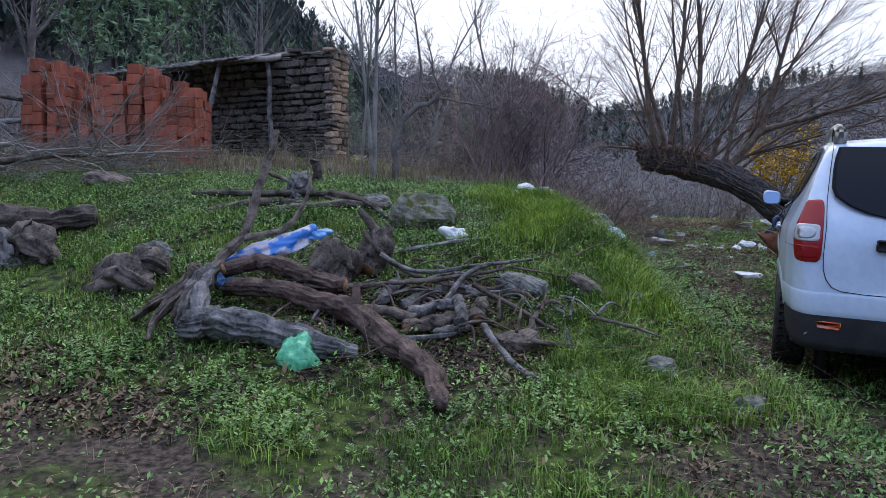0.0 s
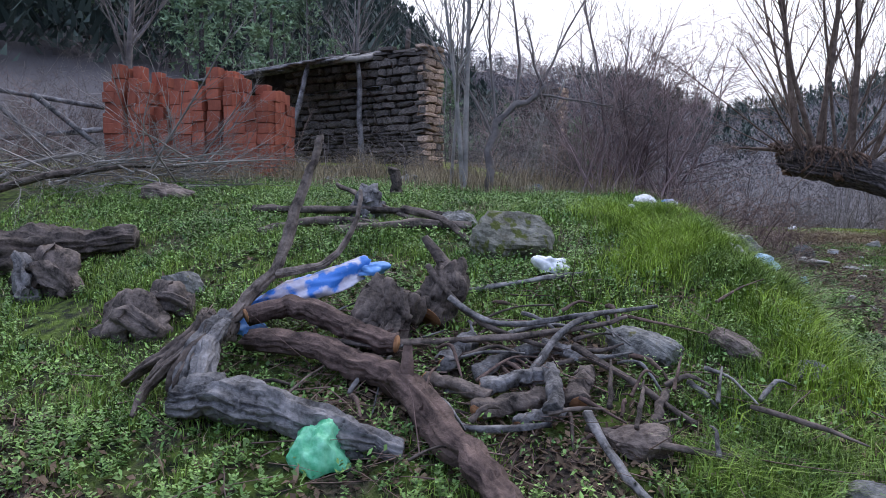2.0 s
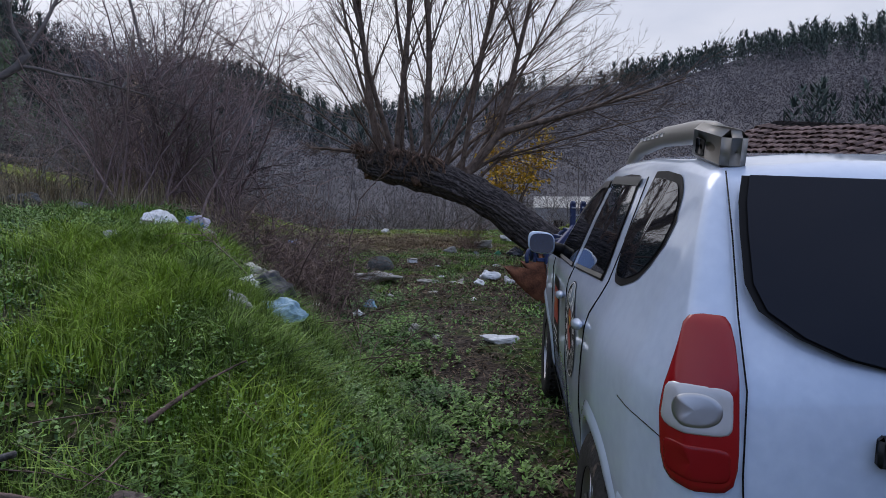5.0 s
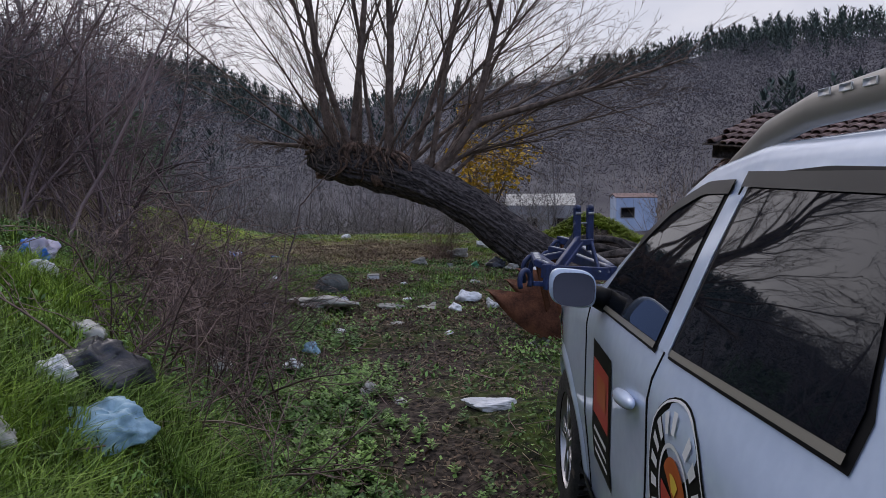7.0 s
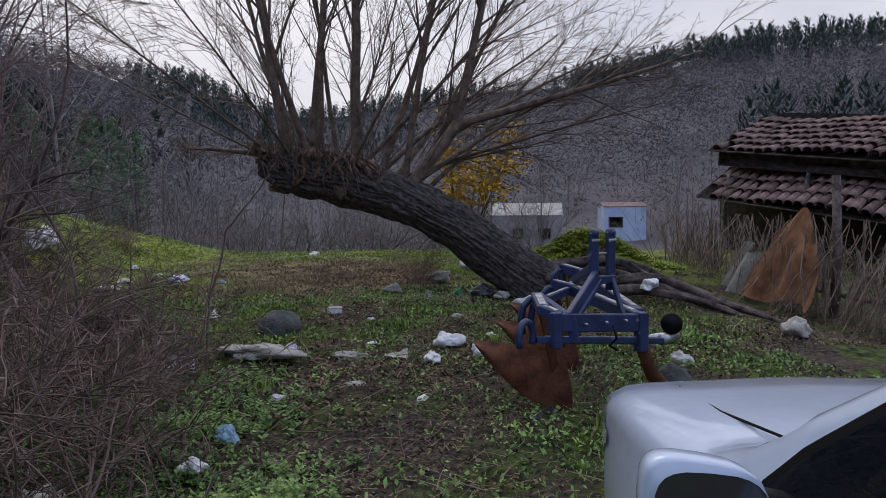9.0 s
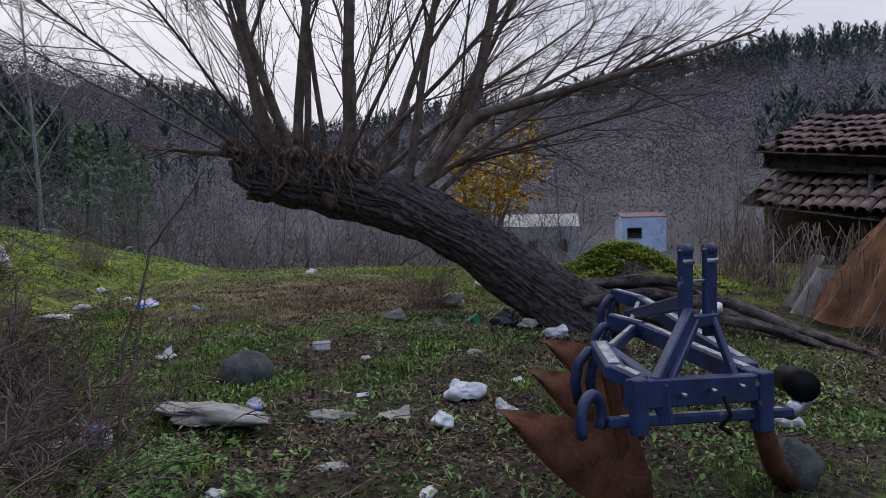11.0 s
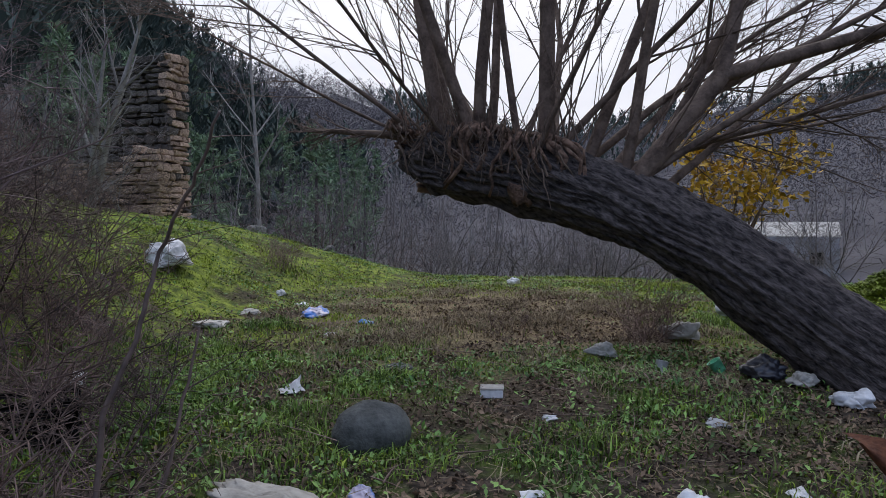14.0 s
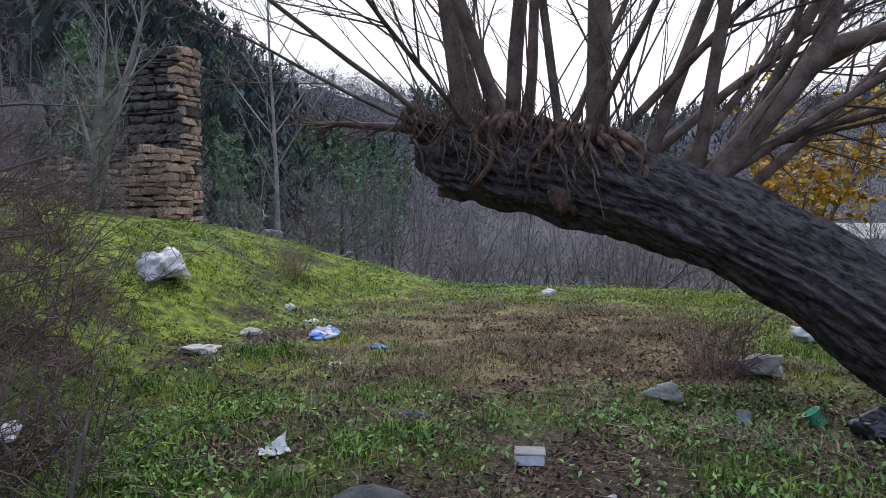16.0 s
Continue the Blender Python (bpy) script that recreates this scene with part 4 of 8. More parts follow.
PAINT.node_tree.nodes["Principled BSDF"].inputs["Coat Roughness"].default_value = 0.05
GLASS = gloss("tinted_glass", (0.006, 0.008, 0.012), 0.02, spec=0.55)
REARGLASS = gloss("dark_rear_glass", (0.006, 0.008, 0.016), 0.03, spec=0.15)
TRIM = gloss("black_trim", (0.006, 0.006, 0.007), 0.5, spec=0.12)
SMOKED = gloss("smoked_acrylic", (0.010, 0.010, 0.011), 0.30, spec=0.3)
CLAD = material("black_bumper_plastic", (0.014, 0.014, 0.016), (0.030, 0.030, 0.032), 6, 0.65, 0.2, 120)
REDLENS = gloss("red_lens", (0.29, 0.010, 0.012), 0.15, spec=0.4)
DARKRED = gloss("dark_red_lens", (0.24, 0.008, 0.010), 0.2, spec=0.3)
CLEARLENS = gloss("clear_lens", (0.50, 0.50, 0.52), 0.10, coat=1.0)
ORANGELENS = gloss("orange_red_reflector", (0.62, 0.09, 0.02), 0.2, coat=1.0)
# Mirror metal whose base colour holds the dark blue of a reflection.
CHROME = gloss("mirror_glass", (0.22, 0.27, 0.38), 0.06, 1.0)
ALLOY = gloss("grey_alloy", (0.42, 0.42, 0.43), 0.35, 0.9)
RUBBER = material("tyre_rubber", (0.012, 0.012, 0.012), (0.035, 0.032, 0.030), 9, 0.85, 0.5, 60, spot=(0.09, 0.07, 0.055), spots=-0.05)
RAILGREY = gloss("champagne_grey_rail", (0.25, 0.235, 0.21), 0.4, 0.3)
SILL = gloss("pale_sill_strip", (0.27, 0.25, 0.21), 0.4, 0.3)
DECALWHITE = gloss("white_decal_film", (0.72, 0.72, 0.72), 0.4)
DECALORANGE = gloss("orange_decal_film", (0.42, 0.09, 0.02), 0.4)
DECALYELLOW = gloss("yellow_decal_film", (0.72, 0.50, 0.06), 0.4)
DECALRED = gloss("red_decal_film", (0.42, 0.04, 0.03), 0.4)
PLATE = gloss("number_plate", (0.70, 0.70, 0.70), 0.4)


def car_top(x):
    return float(np.interp(x, [0, 0.006, 0.012, 0.035, 0.07, 0.13, 0.26, 0.40, 0.47, 0.8, 1.4, 2.0, 2.3, 2.6, 2.95, 3.10, 3.3, 3.7, 4.0, 4.15, 4.24, 4.30, 4.32],
                           [0.58, 0.70, 0.74, 0.98, 1.12, 1.22, 1.42, 1.60, 1.645, 1.68, 1.70, 1.69, 1.64, 1.46, 1.21, 1.14, 1.12, 1.07, 1.01, 0.95, 0.84, 0.62, 0.50]))


def car_low(x):
    return float(np.interp(x, [0, 0.1, 0.4, 3.9, 4.2, 4.32], [0.40, 0.30, 0.24, 0.24, 0.28, 0.36]))


def car_side(x, z):
    """Half the width of the body at x along it and z up."""
    plan = float(np.interp(x, [0, 0.03, 0.12, 0.35, 0.8, 1.6, 3.4, 3.8, 4.1, 4.25, 4.32], [0.80, 0.85, 0.905, 0.955, 0.99, 1.0, 1.0, 0.985, 0.92, 0.82, 0.70]))
    y = float(np.interp(z, [0.2, 0.34, 0.55, 0.66, 0.85, 1.02, 1.08, 1.16, 1.40, 1.66], [0.80, 0.85, 0.875, 0.888, 0.892, 0.898, 0.888, 0.855, 0.765, 0.655]))
    hip = 0.022 * math.exp(-((x - 0.82) / 0.42) ** 2 - ((z - 0.85) / 0.2) ** 2) + 0.022 * math.exp(-((x - 3.45) / 0.42) ** 2 - ((z - 0.8) / 0.2) ** 2)
    return (y + hip) * plan


def car_body():
    xs = [0, 0.006, 0.012, 0.022, 0.035, 0.05, 0.07, 0.1, 0.13] + [0.13 + 0.04 * i for i in range(1, 101)] + [4.17, 4.2, 4.24, 4.27, 4.30, 4.32]
    xs = sorted(set(round(x, 3) for x in xs if x <= 4.32))
    n_side = 30
    vs, fs, ring = [], [], 0
    for x in xs:
        top, low = car_top(x), car_low(x)
        zs = top - 0.075
        half = [(0.0, low), (0.4, low), (0.72, low)]
        for k in range(n_side + 1):
            z = low + 0.02 + (zs - low - 0.02) * k / n_side
            half.append((car_side(x, z), z))
        ye = half[-1][0]
        soft = 0.10 if top > 1.3 else 0.16
        for a in (25, 50, 72):
            half.append((ye - soft * (1 - math.cos(radians(a))), zs + 0.062 * math.sin(radians(a))))
        half += [(ye - soft - 0.08, top - 0.008), ((ye - soft) * 0.5, top + 0.012), (0.0, top + 0.018)]
        full = half + [(-y, z) for y, z in reversed(half[1:-1])]
        ring = len(full)
        vs += [(x, y, z) for y, z in full]
    for i in range(len(xs) - 1):
        for j in range(ring):
            k = (j + 1) % ring
            q = (i * ring + j, i * ring + k, (i + 1) * ring + k, (i + 1) * ring + j)
            c = sum((Vector(vs[a]) for a in q), Vector()) / 4
            if any(math.hypot(c.x - wx, c.z - 0.34) < 0.40 and c.z < 1.0 and abs(c.y) > 0.6 for wx in (0.82, 3.49)):
                continue
            fs.append(q)
    fs.append(tuple(range(ring)))
    fs.append(tuple((len(xs) - 1) * ring + j for j in reversed(range(ring))))
    g = Geo()
    g.v, g.f = vs, fs
    return g


def side_panel(x0, x1, low, up, off, side=1, nx=26, nz=8):
    """A thin sheet lying on the car's flank between two curves."""
    g = Geo()
    for i in range(nx + 1):
        x = x0 + (x1 - x0) * i / nx
        for k in range(nz + 1):
            z = low(x) + (up(x) - low(x)) * k / nz
            g.v.append((x, side * (car_side(x, z) + off), z))
    for i in range(nx):
        for k in range(nz):
            a = i * (nz + 1) + k
            g.f.append((a, a + nz + 1, a + nz + 2, a + 1) if side < 0 else (a, a + 1, a + nz + 2, a + nz + 1))
    return g


def curve_of(*knots):
    """A smooth curve through knots."""
    ks = sorted(knots)
    px, pz = [k[0] for k in ks], [k[1] for k in ks]

    def at(x):
        return sum(w * float(np.interp(x + d, px, pz)) for d, w in ((-0.03, 0.15), (-0.015, 0.2), (0, 0.3), (0.015, 0.2), (0.03, 0.15)))
    return at


def wheel(parent, x, side):
    w = part("wheel", Geo().tube([(0, -0.02, 0), (0, 0.02, 0)], 0.10, 12), CLAD, parent)
    w.matrix_basis = Matrix.Translation((x, side * 0.79, 0.345)) @ (Matrix.Identity(4) if side > 0 else Matrix.Rotation(math.pi, 4, "Z"))
    prof = [(0.22, -0.10), (0.30, -0.11), (0.335, -0.095), (0.345, -0.06), (0.345, 0.06), (0.335, 0.095), (0.30, 0.11), (0.22, 0.10)]
    t, n = Geo(), 40
    for r, y in prof:
        t.v += [(r * math.cos(6.2832 * k / n), y, r * math.sin(6.2832 * k / n)) for k in range(n)]
    for i in range(len(prof) - 1):
        t.f += [(i * n + k, i * n + (k + 1) % n, (i + 1) * n + (k + 1) % n, (i + 1) * n + k) for k in range(n)]
    for k in range(n):
        a = 6.2832 * (k + 0.5) / n
        for yy in (-0.06, 0.0, 0.06):
            t.box(0.010, 0.045, 0.030, Matrix.Rotation(-a, 4, "Y") @ Matrix.Translation((0.345, yy, 0)), 0.003)
    part("tyre", t, RUBBER, w)
    r = Geo()
    ringp = [(0.222, 0.095), (0.222, 0.085), (0.20, 0.07), (0.195, -0.08)]
    k0 = len(r.v)
    for rr, y in ringp:
        r.v += [(rr * math.cos(6.2832 * k / n), y, rr * math.sin(6.2832 * k / n)) for k in range(n)]
    for i in range(3):
        r.f += [(k0 + i * n + k, k0 + i * n + (k + 1) % n, k0 + (i + 1) * n + (k + 1) % n, k0 + (i + 1) * n + k) for k in range(n)]
    for s in range(5):
        for d in (-0.16, 0.16):
            a = 6.2832 * s / 5 + d
            r.box(0.17, 0.025, 0.038, Matrix.Rotation(-a, 4, "Y") @ Matrix.Translation((0.13, 0.075, 0)), 0.008)
    r.tube([(0, 0.05, 0), (0, 0.088, 0)], 0.05, 16)
    part("rim", r, ALLOY, w)
    back = Geo().tube([(0, -0.02, 0), (0, 0.0, 0)], 0.19, 24)
    part("brake_disc", back, CLAD, w)


def build_car():
    car = thing("car", "white five-door car with muddy flanks parked beside the bank", "car",
                m=Matrix.Translation((3.019, 2.548, 0.157)) @ Matrix.Rotation(radians(64.84), 4, "Z") @ Matrix.Rotation(radians(-1.45), 4, "Y") @ Matrix.Rotation(radians(1.89), 4, "X"))
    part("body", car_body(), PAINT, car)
    inner = Geo()
    inner.box(3.9, 1.3, 0.55, Matrix.Translation((2.15, 0, 0.58)), 0.05)
    part("underbody", inner, CLAD, car, "black underside")
    for side in (1, -1):
        for x in (0.82, 3.49):
            wheel(car, x, side)
            fl, n = Geo(), 22
            for k in range(n + 1):
                a = radians((-25 if x > 2 else 0) + (230 if x > 2 else 156) * k / n)
                for r, o in ((0.385, -0.10), (0.385, 0.008), (0.40, 0.013), (0.43, 0.010), (0.455, 0.001)):
                    px, pz = x + r * math.cos(a), 0.345 + r * math.sin(a)
                    pz = max(pz, 0.26)
                    fl.v.append((px, side * (car_side(px, pz) + o), pz))
            for k in range(n):
                for j in range(4):
                    q = (k * 5 + j, k * 5 + j + 1, (k + 1) * 5 + j + 1, (k + 1) * 5 + j)
                    fl.f.append(q if side < 0 else q[::-1])
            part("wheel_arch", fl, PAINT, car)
            lin = Geo().tube([(x, side * 0.55, 0.345), (x, side * 0.60, 0.345)], 0.44, 28)
            part("arch_liner", lin, CLAD, car)
        # windows: outline curves along the car
        f_low, r_low = curve_of((2.06, 1.142), (2.80, 1.115)), curve_of((1.15, 1.205), (1.92, 1.155))
        f_up = curve_of((2.05, 1.56), (2.22, 1.553), (2.42, 1.49), (2.62, 1.36), (2.80, 1.20), (2.83, 1.135))
        r_up = curve_of((1.15, 1.23), (1.22, 1.41), (1.34, 1.585), (1.6, 1.59), (2.0, 1.57))
        q_low = curve_of((0.55, 1.42), (0.57, 1.355), (0.66, 1.28), (0.80, 1.24), (0.92, 1.235), (1.00, 1.275), (1.06, 1.38))
        q_up = curve_of((0.55, 1.44), (0.60, 1.53), (0.70, 1.585), (0.90, 1.60), (1.10, 1.60), (1.14, 1.585))
        for name, x0, x1, lo, up in (("front_door_window", 2.06, 2.82, f_low, f_up), ("rear_door_window", 1.16, 1.93, r_low, r_up), ("quarter_window", 0.555, 1.07, q_low, q_up)):
            frame_ob = part(name, side_panel(x0 - 0.015, x1 + 0.015, lambda x: lo(x) - 0.012, lambda x: max(up(x) + 0.022, lo(x)), 0.003, side), TRIM, car, "black window surround")
            part("pane", side_panel(x0 + 0.008, x1 - 0.012, lambda x: lo(x) + 0.014, lambda x: max(up(x) - 0.004, lo(x) + 0.014), 0.007, side), GLASS, frame_ob)
        part("sill_strip", side_panel(2.06, 2.82, lambda x: f_low(x) - 0.002, lambda x: f_low(x) + 0.014, 0.010, side, 20, 2), SILL, car, "pale grey strip under the window")
        part("sill_strip", side_panel(1.16, 1.93, lambda x: r_low(x) - 0.002, lambda x: r_low(x) + 0.014, 0.010, side, 20, 2), SILL, car, "pale grey strip under the window")
        part("rain_deflector", side_panel(1.28, 1.97, lambda x: 1.565, lambda x: 1.602, 0.012, side, 18, 3), SMOKED, car, "smoked rain deflector")
        part("rain_deflector", side_panel(2.03, 2.62, lambda x: f_up(x) - 0.014, lambda x: f_up(x) + 0.022, 0.012, side, 18, 3), SMOKED, car, "smoked rain deflector")
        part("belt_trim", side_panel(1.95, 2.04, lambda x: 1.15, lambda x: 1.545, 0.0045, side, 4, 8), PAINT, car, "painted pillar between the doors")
        # seams
        for pts in ([(1.985, z) for z in np.linspace(0.36, 1.58, 16)], [(1.30, 0.36), (1.30, 0.60), (1.26, 0.78), (1.16, 0.95), (1.03, 1.21), (1.06, 1.35), (1.20, 1.60)],
                    [(2.95, z) for z in np.linspace(0.36, 1.08, 10)]):
            line = [(p[0] + (q[0] - p[0]) * k / 8, p[1] + (q[1] - p[1]) * k / 8) for p, q in zip(pts, pts[1:]) for k in range(8)] + [pts[-1]]
            s = Geo().tube([(x, side * (car_side(x, z) + 0.001), z) for x, z in line], 0.0035, 4)
            part("door_seam", s, TRIM, car, "dark gap round the door")
        for hx, hz in ((1.25, 1.0), (2.18, 0.965)):
            h = Geo().blob(Matrix.Translation((hx, side * (car_side(hx, hz) + 0.02), hz)) @ Matrix.Rotation(radians(8), 4, "Y") @ Matrix.Diagonal((0.115, 0.022, 0.024, 1)), 0.04, 14, 20)
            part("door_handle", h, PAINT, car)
        part("side_skirt", side_panel(1.2, 3.1, lambda x: 0.245, lambda x: 0.37, 0.012, side, 20, 3), CLAD, car, "black sill cladding")
        # mirror
        shell = Geo()
        for i in range(9):
            t = i / 8
            w = (1.0, 1.04, 1.03, 1.0, 0.95, 0.86, 0.70, 0.46, 0.0)[i]
            for k in range(28):
                a = 6.2832 * k / 28
                c, s = math.cos(a), math.sin(a)
                shell.v.append((2.662 + 0.115 * t + 0.16 * side * 0.077 * w * math.copysign(abs(c) ** 0.6, c), side * 1.0 + 0.077 * w * math.copysign(abs(c) ** 0.6, c), 1.195 + 0.064 * w * math.copysign(abs(s) ** 0.62, s) + 0.01 * side * c * w))
        for i in range(8):
            for k in range(28):
                q = (i * 28 + k, i * 28 + (k + 1) % 28, (i + 1) * 28 + (k + 1) % 28, (i + 1) * 28 + k)
                shell.f.append(q)
        shell.f.append(tuple(reversed(range(28))))
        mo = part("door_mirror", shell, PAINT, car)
        flat = Geo()
        for rr in (0.0, 0.7, 0.92, 1.0):
            for k in range(24):
                a = 6.2832 * k / 24
                c, s = math.cos(a), math.sin(a)
                e = 0.62
                flat.v.append((2.642 + 0.18 * 0.057 * rr * math.copysign(abs(s) ** e, s) + 0.16 * side * 0.070 * rr * math.copysign(abs(c) ** e, c), side * 1.0 + 0.070 * rr * math.copysign(abs(c) ** e, c), 1.195 + 0.057 * rr * math.copysign(abs(s) ** e, s)))
        for i in range(3):
            flat.f += [(i * 24 + k, i * 24 + (k + 1) % 24, (i + 1) * 24 + (k + 1) % 24, (i + 1) * 24 + k) for k in range(24)]
        part("mirror_glass", flat, CHROME, mo, "mirror glass with a dark blue reflection put into its colour")
        part("mirror_foot", Geo().tube([(2.76, side * 0.84, 1.13), (2.75, side * 0.93, 1.165)], [0.05, 0.035], 10), TRIM, mo, "black mirror foot")
        # roof rail
        rail = Geo()
        pts = [(0.62, 0.575, 1.722), (0.72, 0.575, 1.738), (0.9, 0.58, 1.757), (1.4, 0.585, 1.766), (1.9, 0.58, 1.742), (2.15, 0.575, 1.70), (2.48, 0.565, 1.60)]
        rail.tube([(a, side * b, c) for a, b, c in pts], [0.022, 0.026, 0.024, 0.024, 0.024, 0.024, 0.016], 12)
        rail.v = [(p[0], p[1], pts[min(k // 12, 6)][2] + (p[2] - pts[min(k // 12, 6)][2]) * 1.7) for k, p in enumerate(rail.v)]
        ro = part("roof_rail", rail, RAILGREY, car)
        part("rail_foot", Geo().box(0.36, 0.075, 0.125, Matrix.Translation((0.66, side * 0.578, 1.70)) @ Matrix.Rotation(radians(-8), 4, "Y"), 0.03), RAILGREY, ro)
        part("foot_slot", Geo().box(0.10, 0.004, 0.05, Matrix.Translation((0.72, side * 0.6165, 1.70)) @ Matrix.Rotation(radians(-8), 4, "Y"), 0.001), TRIM, ro, "dark slot in the rail's foot")
        for k in range(6):
            part("rail_letter", Geo().box(0.05, 0.004, 0.016, Matrix.Translation((1.35 + 0.09 * k, side * 0.607, 1.772)), 0.001), DECALWHITE, ro, "pale raised mark")
        # tail light

        def lens(z0, z1, t0, t1, lift, mat, name, label="", power=5.0, parent=car):
            """A rounded patch on the rear corner: heights z0 to z1, t0 to t1 along the way from the tailgate round to the flank."""
            def way(z):
                xb, xs = (float(np.interp(q, [0.70, 0.74, 0.98, 1.12, 1.22, 1.42], [0.006, 0.012, 0.035, 0.07, 0.13, 0.26])) for q in (z, z + 0.06))
                xo = float(np.interp(z, [0.86, 0.95, 1.10, 1.22, 1.26], [0.11, 0.125, 0.145, 0.175, 0.18]))
                ye = car_side(xs, z)
                line = [(xb + (xs - xb) * q * q, 0.655 + (ye - 0.655) * q) for q in np.linspace(0, 1, 8)]
                line += [(x, car_side(x, z)) for x in np.linspace(xs, max(xo, xs + 0.01), 6)[1:]]
                dist = [0.0]
                for (xa, ya), (xc, yc) in zip(line, line[1:]):
                    dist.append(dist[-1] + math.hypot(xc - xa, yc - ya))
                return [q / dist[-1] for q in dist], line

            g, n = Geo(), 40
            rings = ((0.0, 0.0), (0.4, 0.0), (0.75, 0.0), (0.9, 0.0), (0.97, -0.003), (1.0, -0.016))
            for rho, sink in rings:
                for k in range(n):
                    a = 6.2832 * k / n
                    c, d = math.cos(a), math.sin(a)
                    q = (abs(c) ** power + abs(d) ** power) ** (-1 / power)
                    t = (t0 + t1) / 2 + (t1 - t0) / 2 * rho * q * c
                    z = (z0 + z1) / 2 + (z1 - z0) / 2 * rho * q * d
                    dist, line = way(z)
                    x, y = float(np.interp(t, dist, [p[0] for p in line])), float(np.interp(t, dist, [p[1] for p in line]))
                    off = 0.012 + lift + sink
                    g.v.append((x - off * (1.1 - t), side * (y + off * t), z))
            for i in range(len(rings) - 1):
                for k in range(n):
                    q = (i * n + k, i * n + (k + 1) % n, (i + 1) * n + (k + 1) % n, (i + 1) * n + k)
                    g.f.append(q if side > 0 else q[::-1])
            return part(name, g, mat, parent, label)

        light = lens(0.858, 1.26, 0.0, 1.0, 0.0, REDLENS, "tail_light", "red tail light cluster", 7)
        lens(0.992, 1.105, 0.07, 0.93, 0.003, CLEARLENS, "reversing_lens", "clear reversing lens", 6, light)
        lens(1.008, 1.088, 0.18, 0.76, 0.006, ALLOY, "bulb_reflector", "grey bulb reflector", 2.2, light)
        lens(0.885, 0.968, 0.09, 0.92, 0.003, DARKRED, "tail_lens", "dark red lower lens", 6, light)
        part("quarter_seam", Geo().tube([(x, side * (car_side(x, 0.95) + 0.0005), 0.95) for x in np.linspace(0.13, 0.46, 8)], 0.0018, 4), TRIM, car, "dark gap over the bumper")
        part("reflector", Geo().box(0.02, 0.17, 0.05, Matrix.Translation((-0.006, side * 0.60, 0.465)) @ Matrix.Rotation(side * radians(-8), 4, "Z"), 0.008), ORANGELENS, car, "orange-red bumper reflector")
        # head light
        hl = side_panel(3.72, 4.18, curve_of((3.72, 0.90), (3.9, 0.80), (4.18, 0.70)), curve_of((3.72, 0.93), (3.95, 0.93), (4.18, 0.86)), 0.008, side, 16, 6)
        part("head_light", hl, CLEARLENS, car, "clear head lamp")
    # rear window and tailgate
    def rear_sheet(rows, off, name, mat, label, n=16):
        g = Geo()
        for x, z, h in rows:
            for j in range(n + 1):
                y = h * (2 * j / n - 1)
                g.v.append((x - off, y, z + off * 0.4))
        for i in range(len(rows) - 1):
            for j in range(n):
                a = i * (n + 1) + j
                g.f.append((a, a + 1, a + n + 2, a + n + 1))
        return part(name, g, mat, car, label)

    rows = [(float(np.interp(z, [1.12, 1.22, 1.42, 1.60, 1.65], [0.07, 0.13, 0.26, 0.40, 0.46])), z, h) for z, h in
            ((1.155, 0.30), (1.175, 0.40), (1.215, 0.50), (1.27, 0.58), (1.33, 0.605), (1.45, 0.60), (1.53, 0.59), (1.60, 0.57))]
    rear_sheet([(x, z, h + 0.02) for x, z, h in rows], 0.022, "rear_window_surround", TRIM, "black border of the rear window")
    rear_sheet(rows, 0.028, "rear_window", REARGLASS, "dark tinted rear window")
    part("tailgate_handle", Geo().box(0.03, 0.72, 0.075, Matrix.Translation((0.012, 0, 0.99)), 0.02), CLAD, car, "black tailgate trim")
    part("number_plate", Geo().box(0.012, 0.52, 0.115, Matrix.Translation((0.010, 0, 0.86)), 0.004), PLATE, car, "white number plate")
    for pts in ([(0.62, 1.62, 0.42), (0.635, 1.45, 0.27), (0.645, 1.26, 0.145), (0.64, 1.10, 0.058), (0.645, 0.90, 0.024), (0.64, 0.82, 0.017), (0.62, 0.755, 0.010), (0.585, 0.71, 0.003), (0.53, 0.688, -0.001), (0.40, 0.68, -0.002), (0, 0.676, -0.002), (-0.40, 0.68, -0.002), (-0.53, 0.688, -0.001), (-0.62, 0.755, 0.010)],):
        part("tailgate_seam", Geo().tube([(x, y, z) for y, z, x in pts], 0.0028, 4), TRIM, car, "dark gap round the tailgate")
    def bumper_band(profile, x_end, name, mat, label):
        """A band wrapped round the tail, given as heights with how far they stand out."""
        g = Geo()
        for z, o in profile:
            line = [(0.0, y) for y in np.linspace(0, 0.8 * car_side(1.6, z) - 0.02, 9)]
            line += [(x, car_side(x, z)) for x in (0.004, 0.012, 0.022, 0.035, 0.055, 0.08, 0.12, 0.17, 0.23, 0.30, x_end)]
            half = []
            for k, (x, y) in enumerate(line):
                (xa, ya), (xc, yc) = line[max(k - 1, 0)], line[min(k + 1, len(line) - 1)]
                q = math.hypot(xc - xa, yc - ya)
                half.append((x - o * (yc - ya) / q, y + o * (xc - xa) / q))
            g.v += [(x, -y, z) for x, y in reversed(half)] + [(x, y, z) for x, y in half[1:]]
        w = len(g.v) // len(profile)
        for i in range(len(profile) - 1):
            for j in range(w - 1):
                a = i * w + j
                g.f.append((a, a + w, a + w + 1, a + 1))
        return part(name, g, mat, car, label)

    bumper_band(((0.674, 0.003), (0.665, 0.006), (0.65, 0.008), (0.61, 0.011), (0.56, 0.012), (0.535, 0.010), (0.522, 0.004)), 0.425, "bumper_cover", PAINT, "")
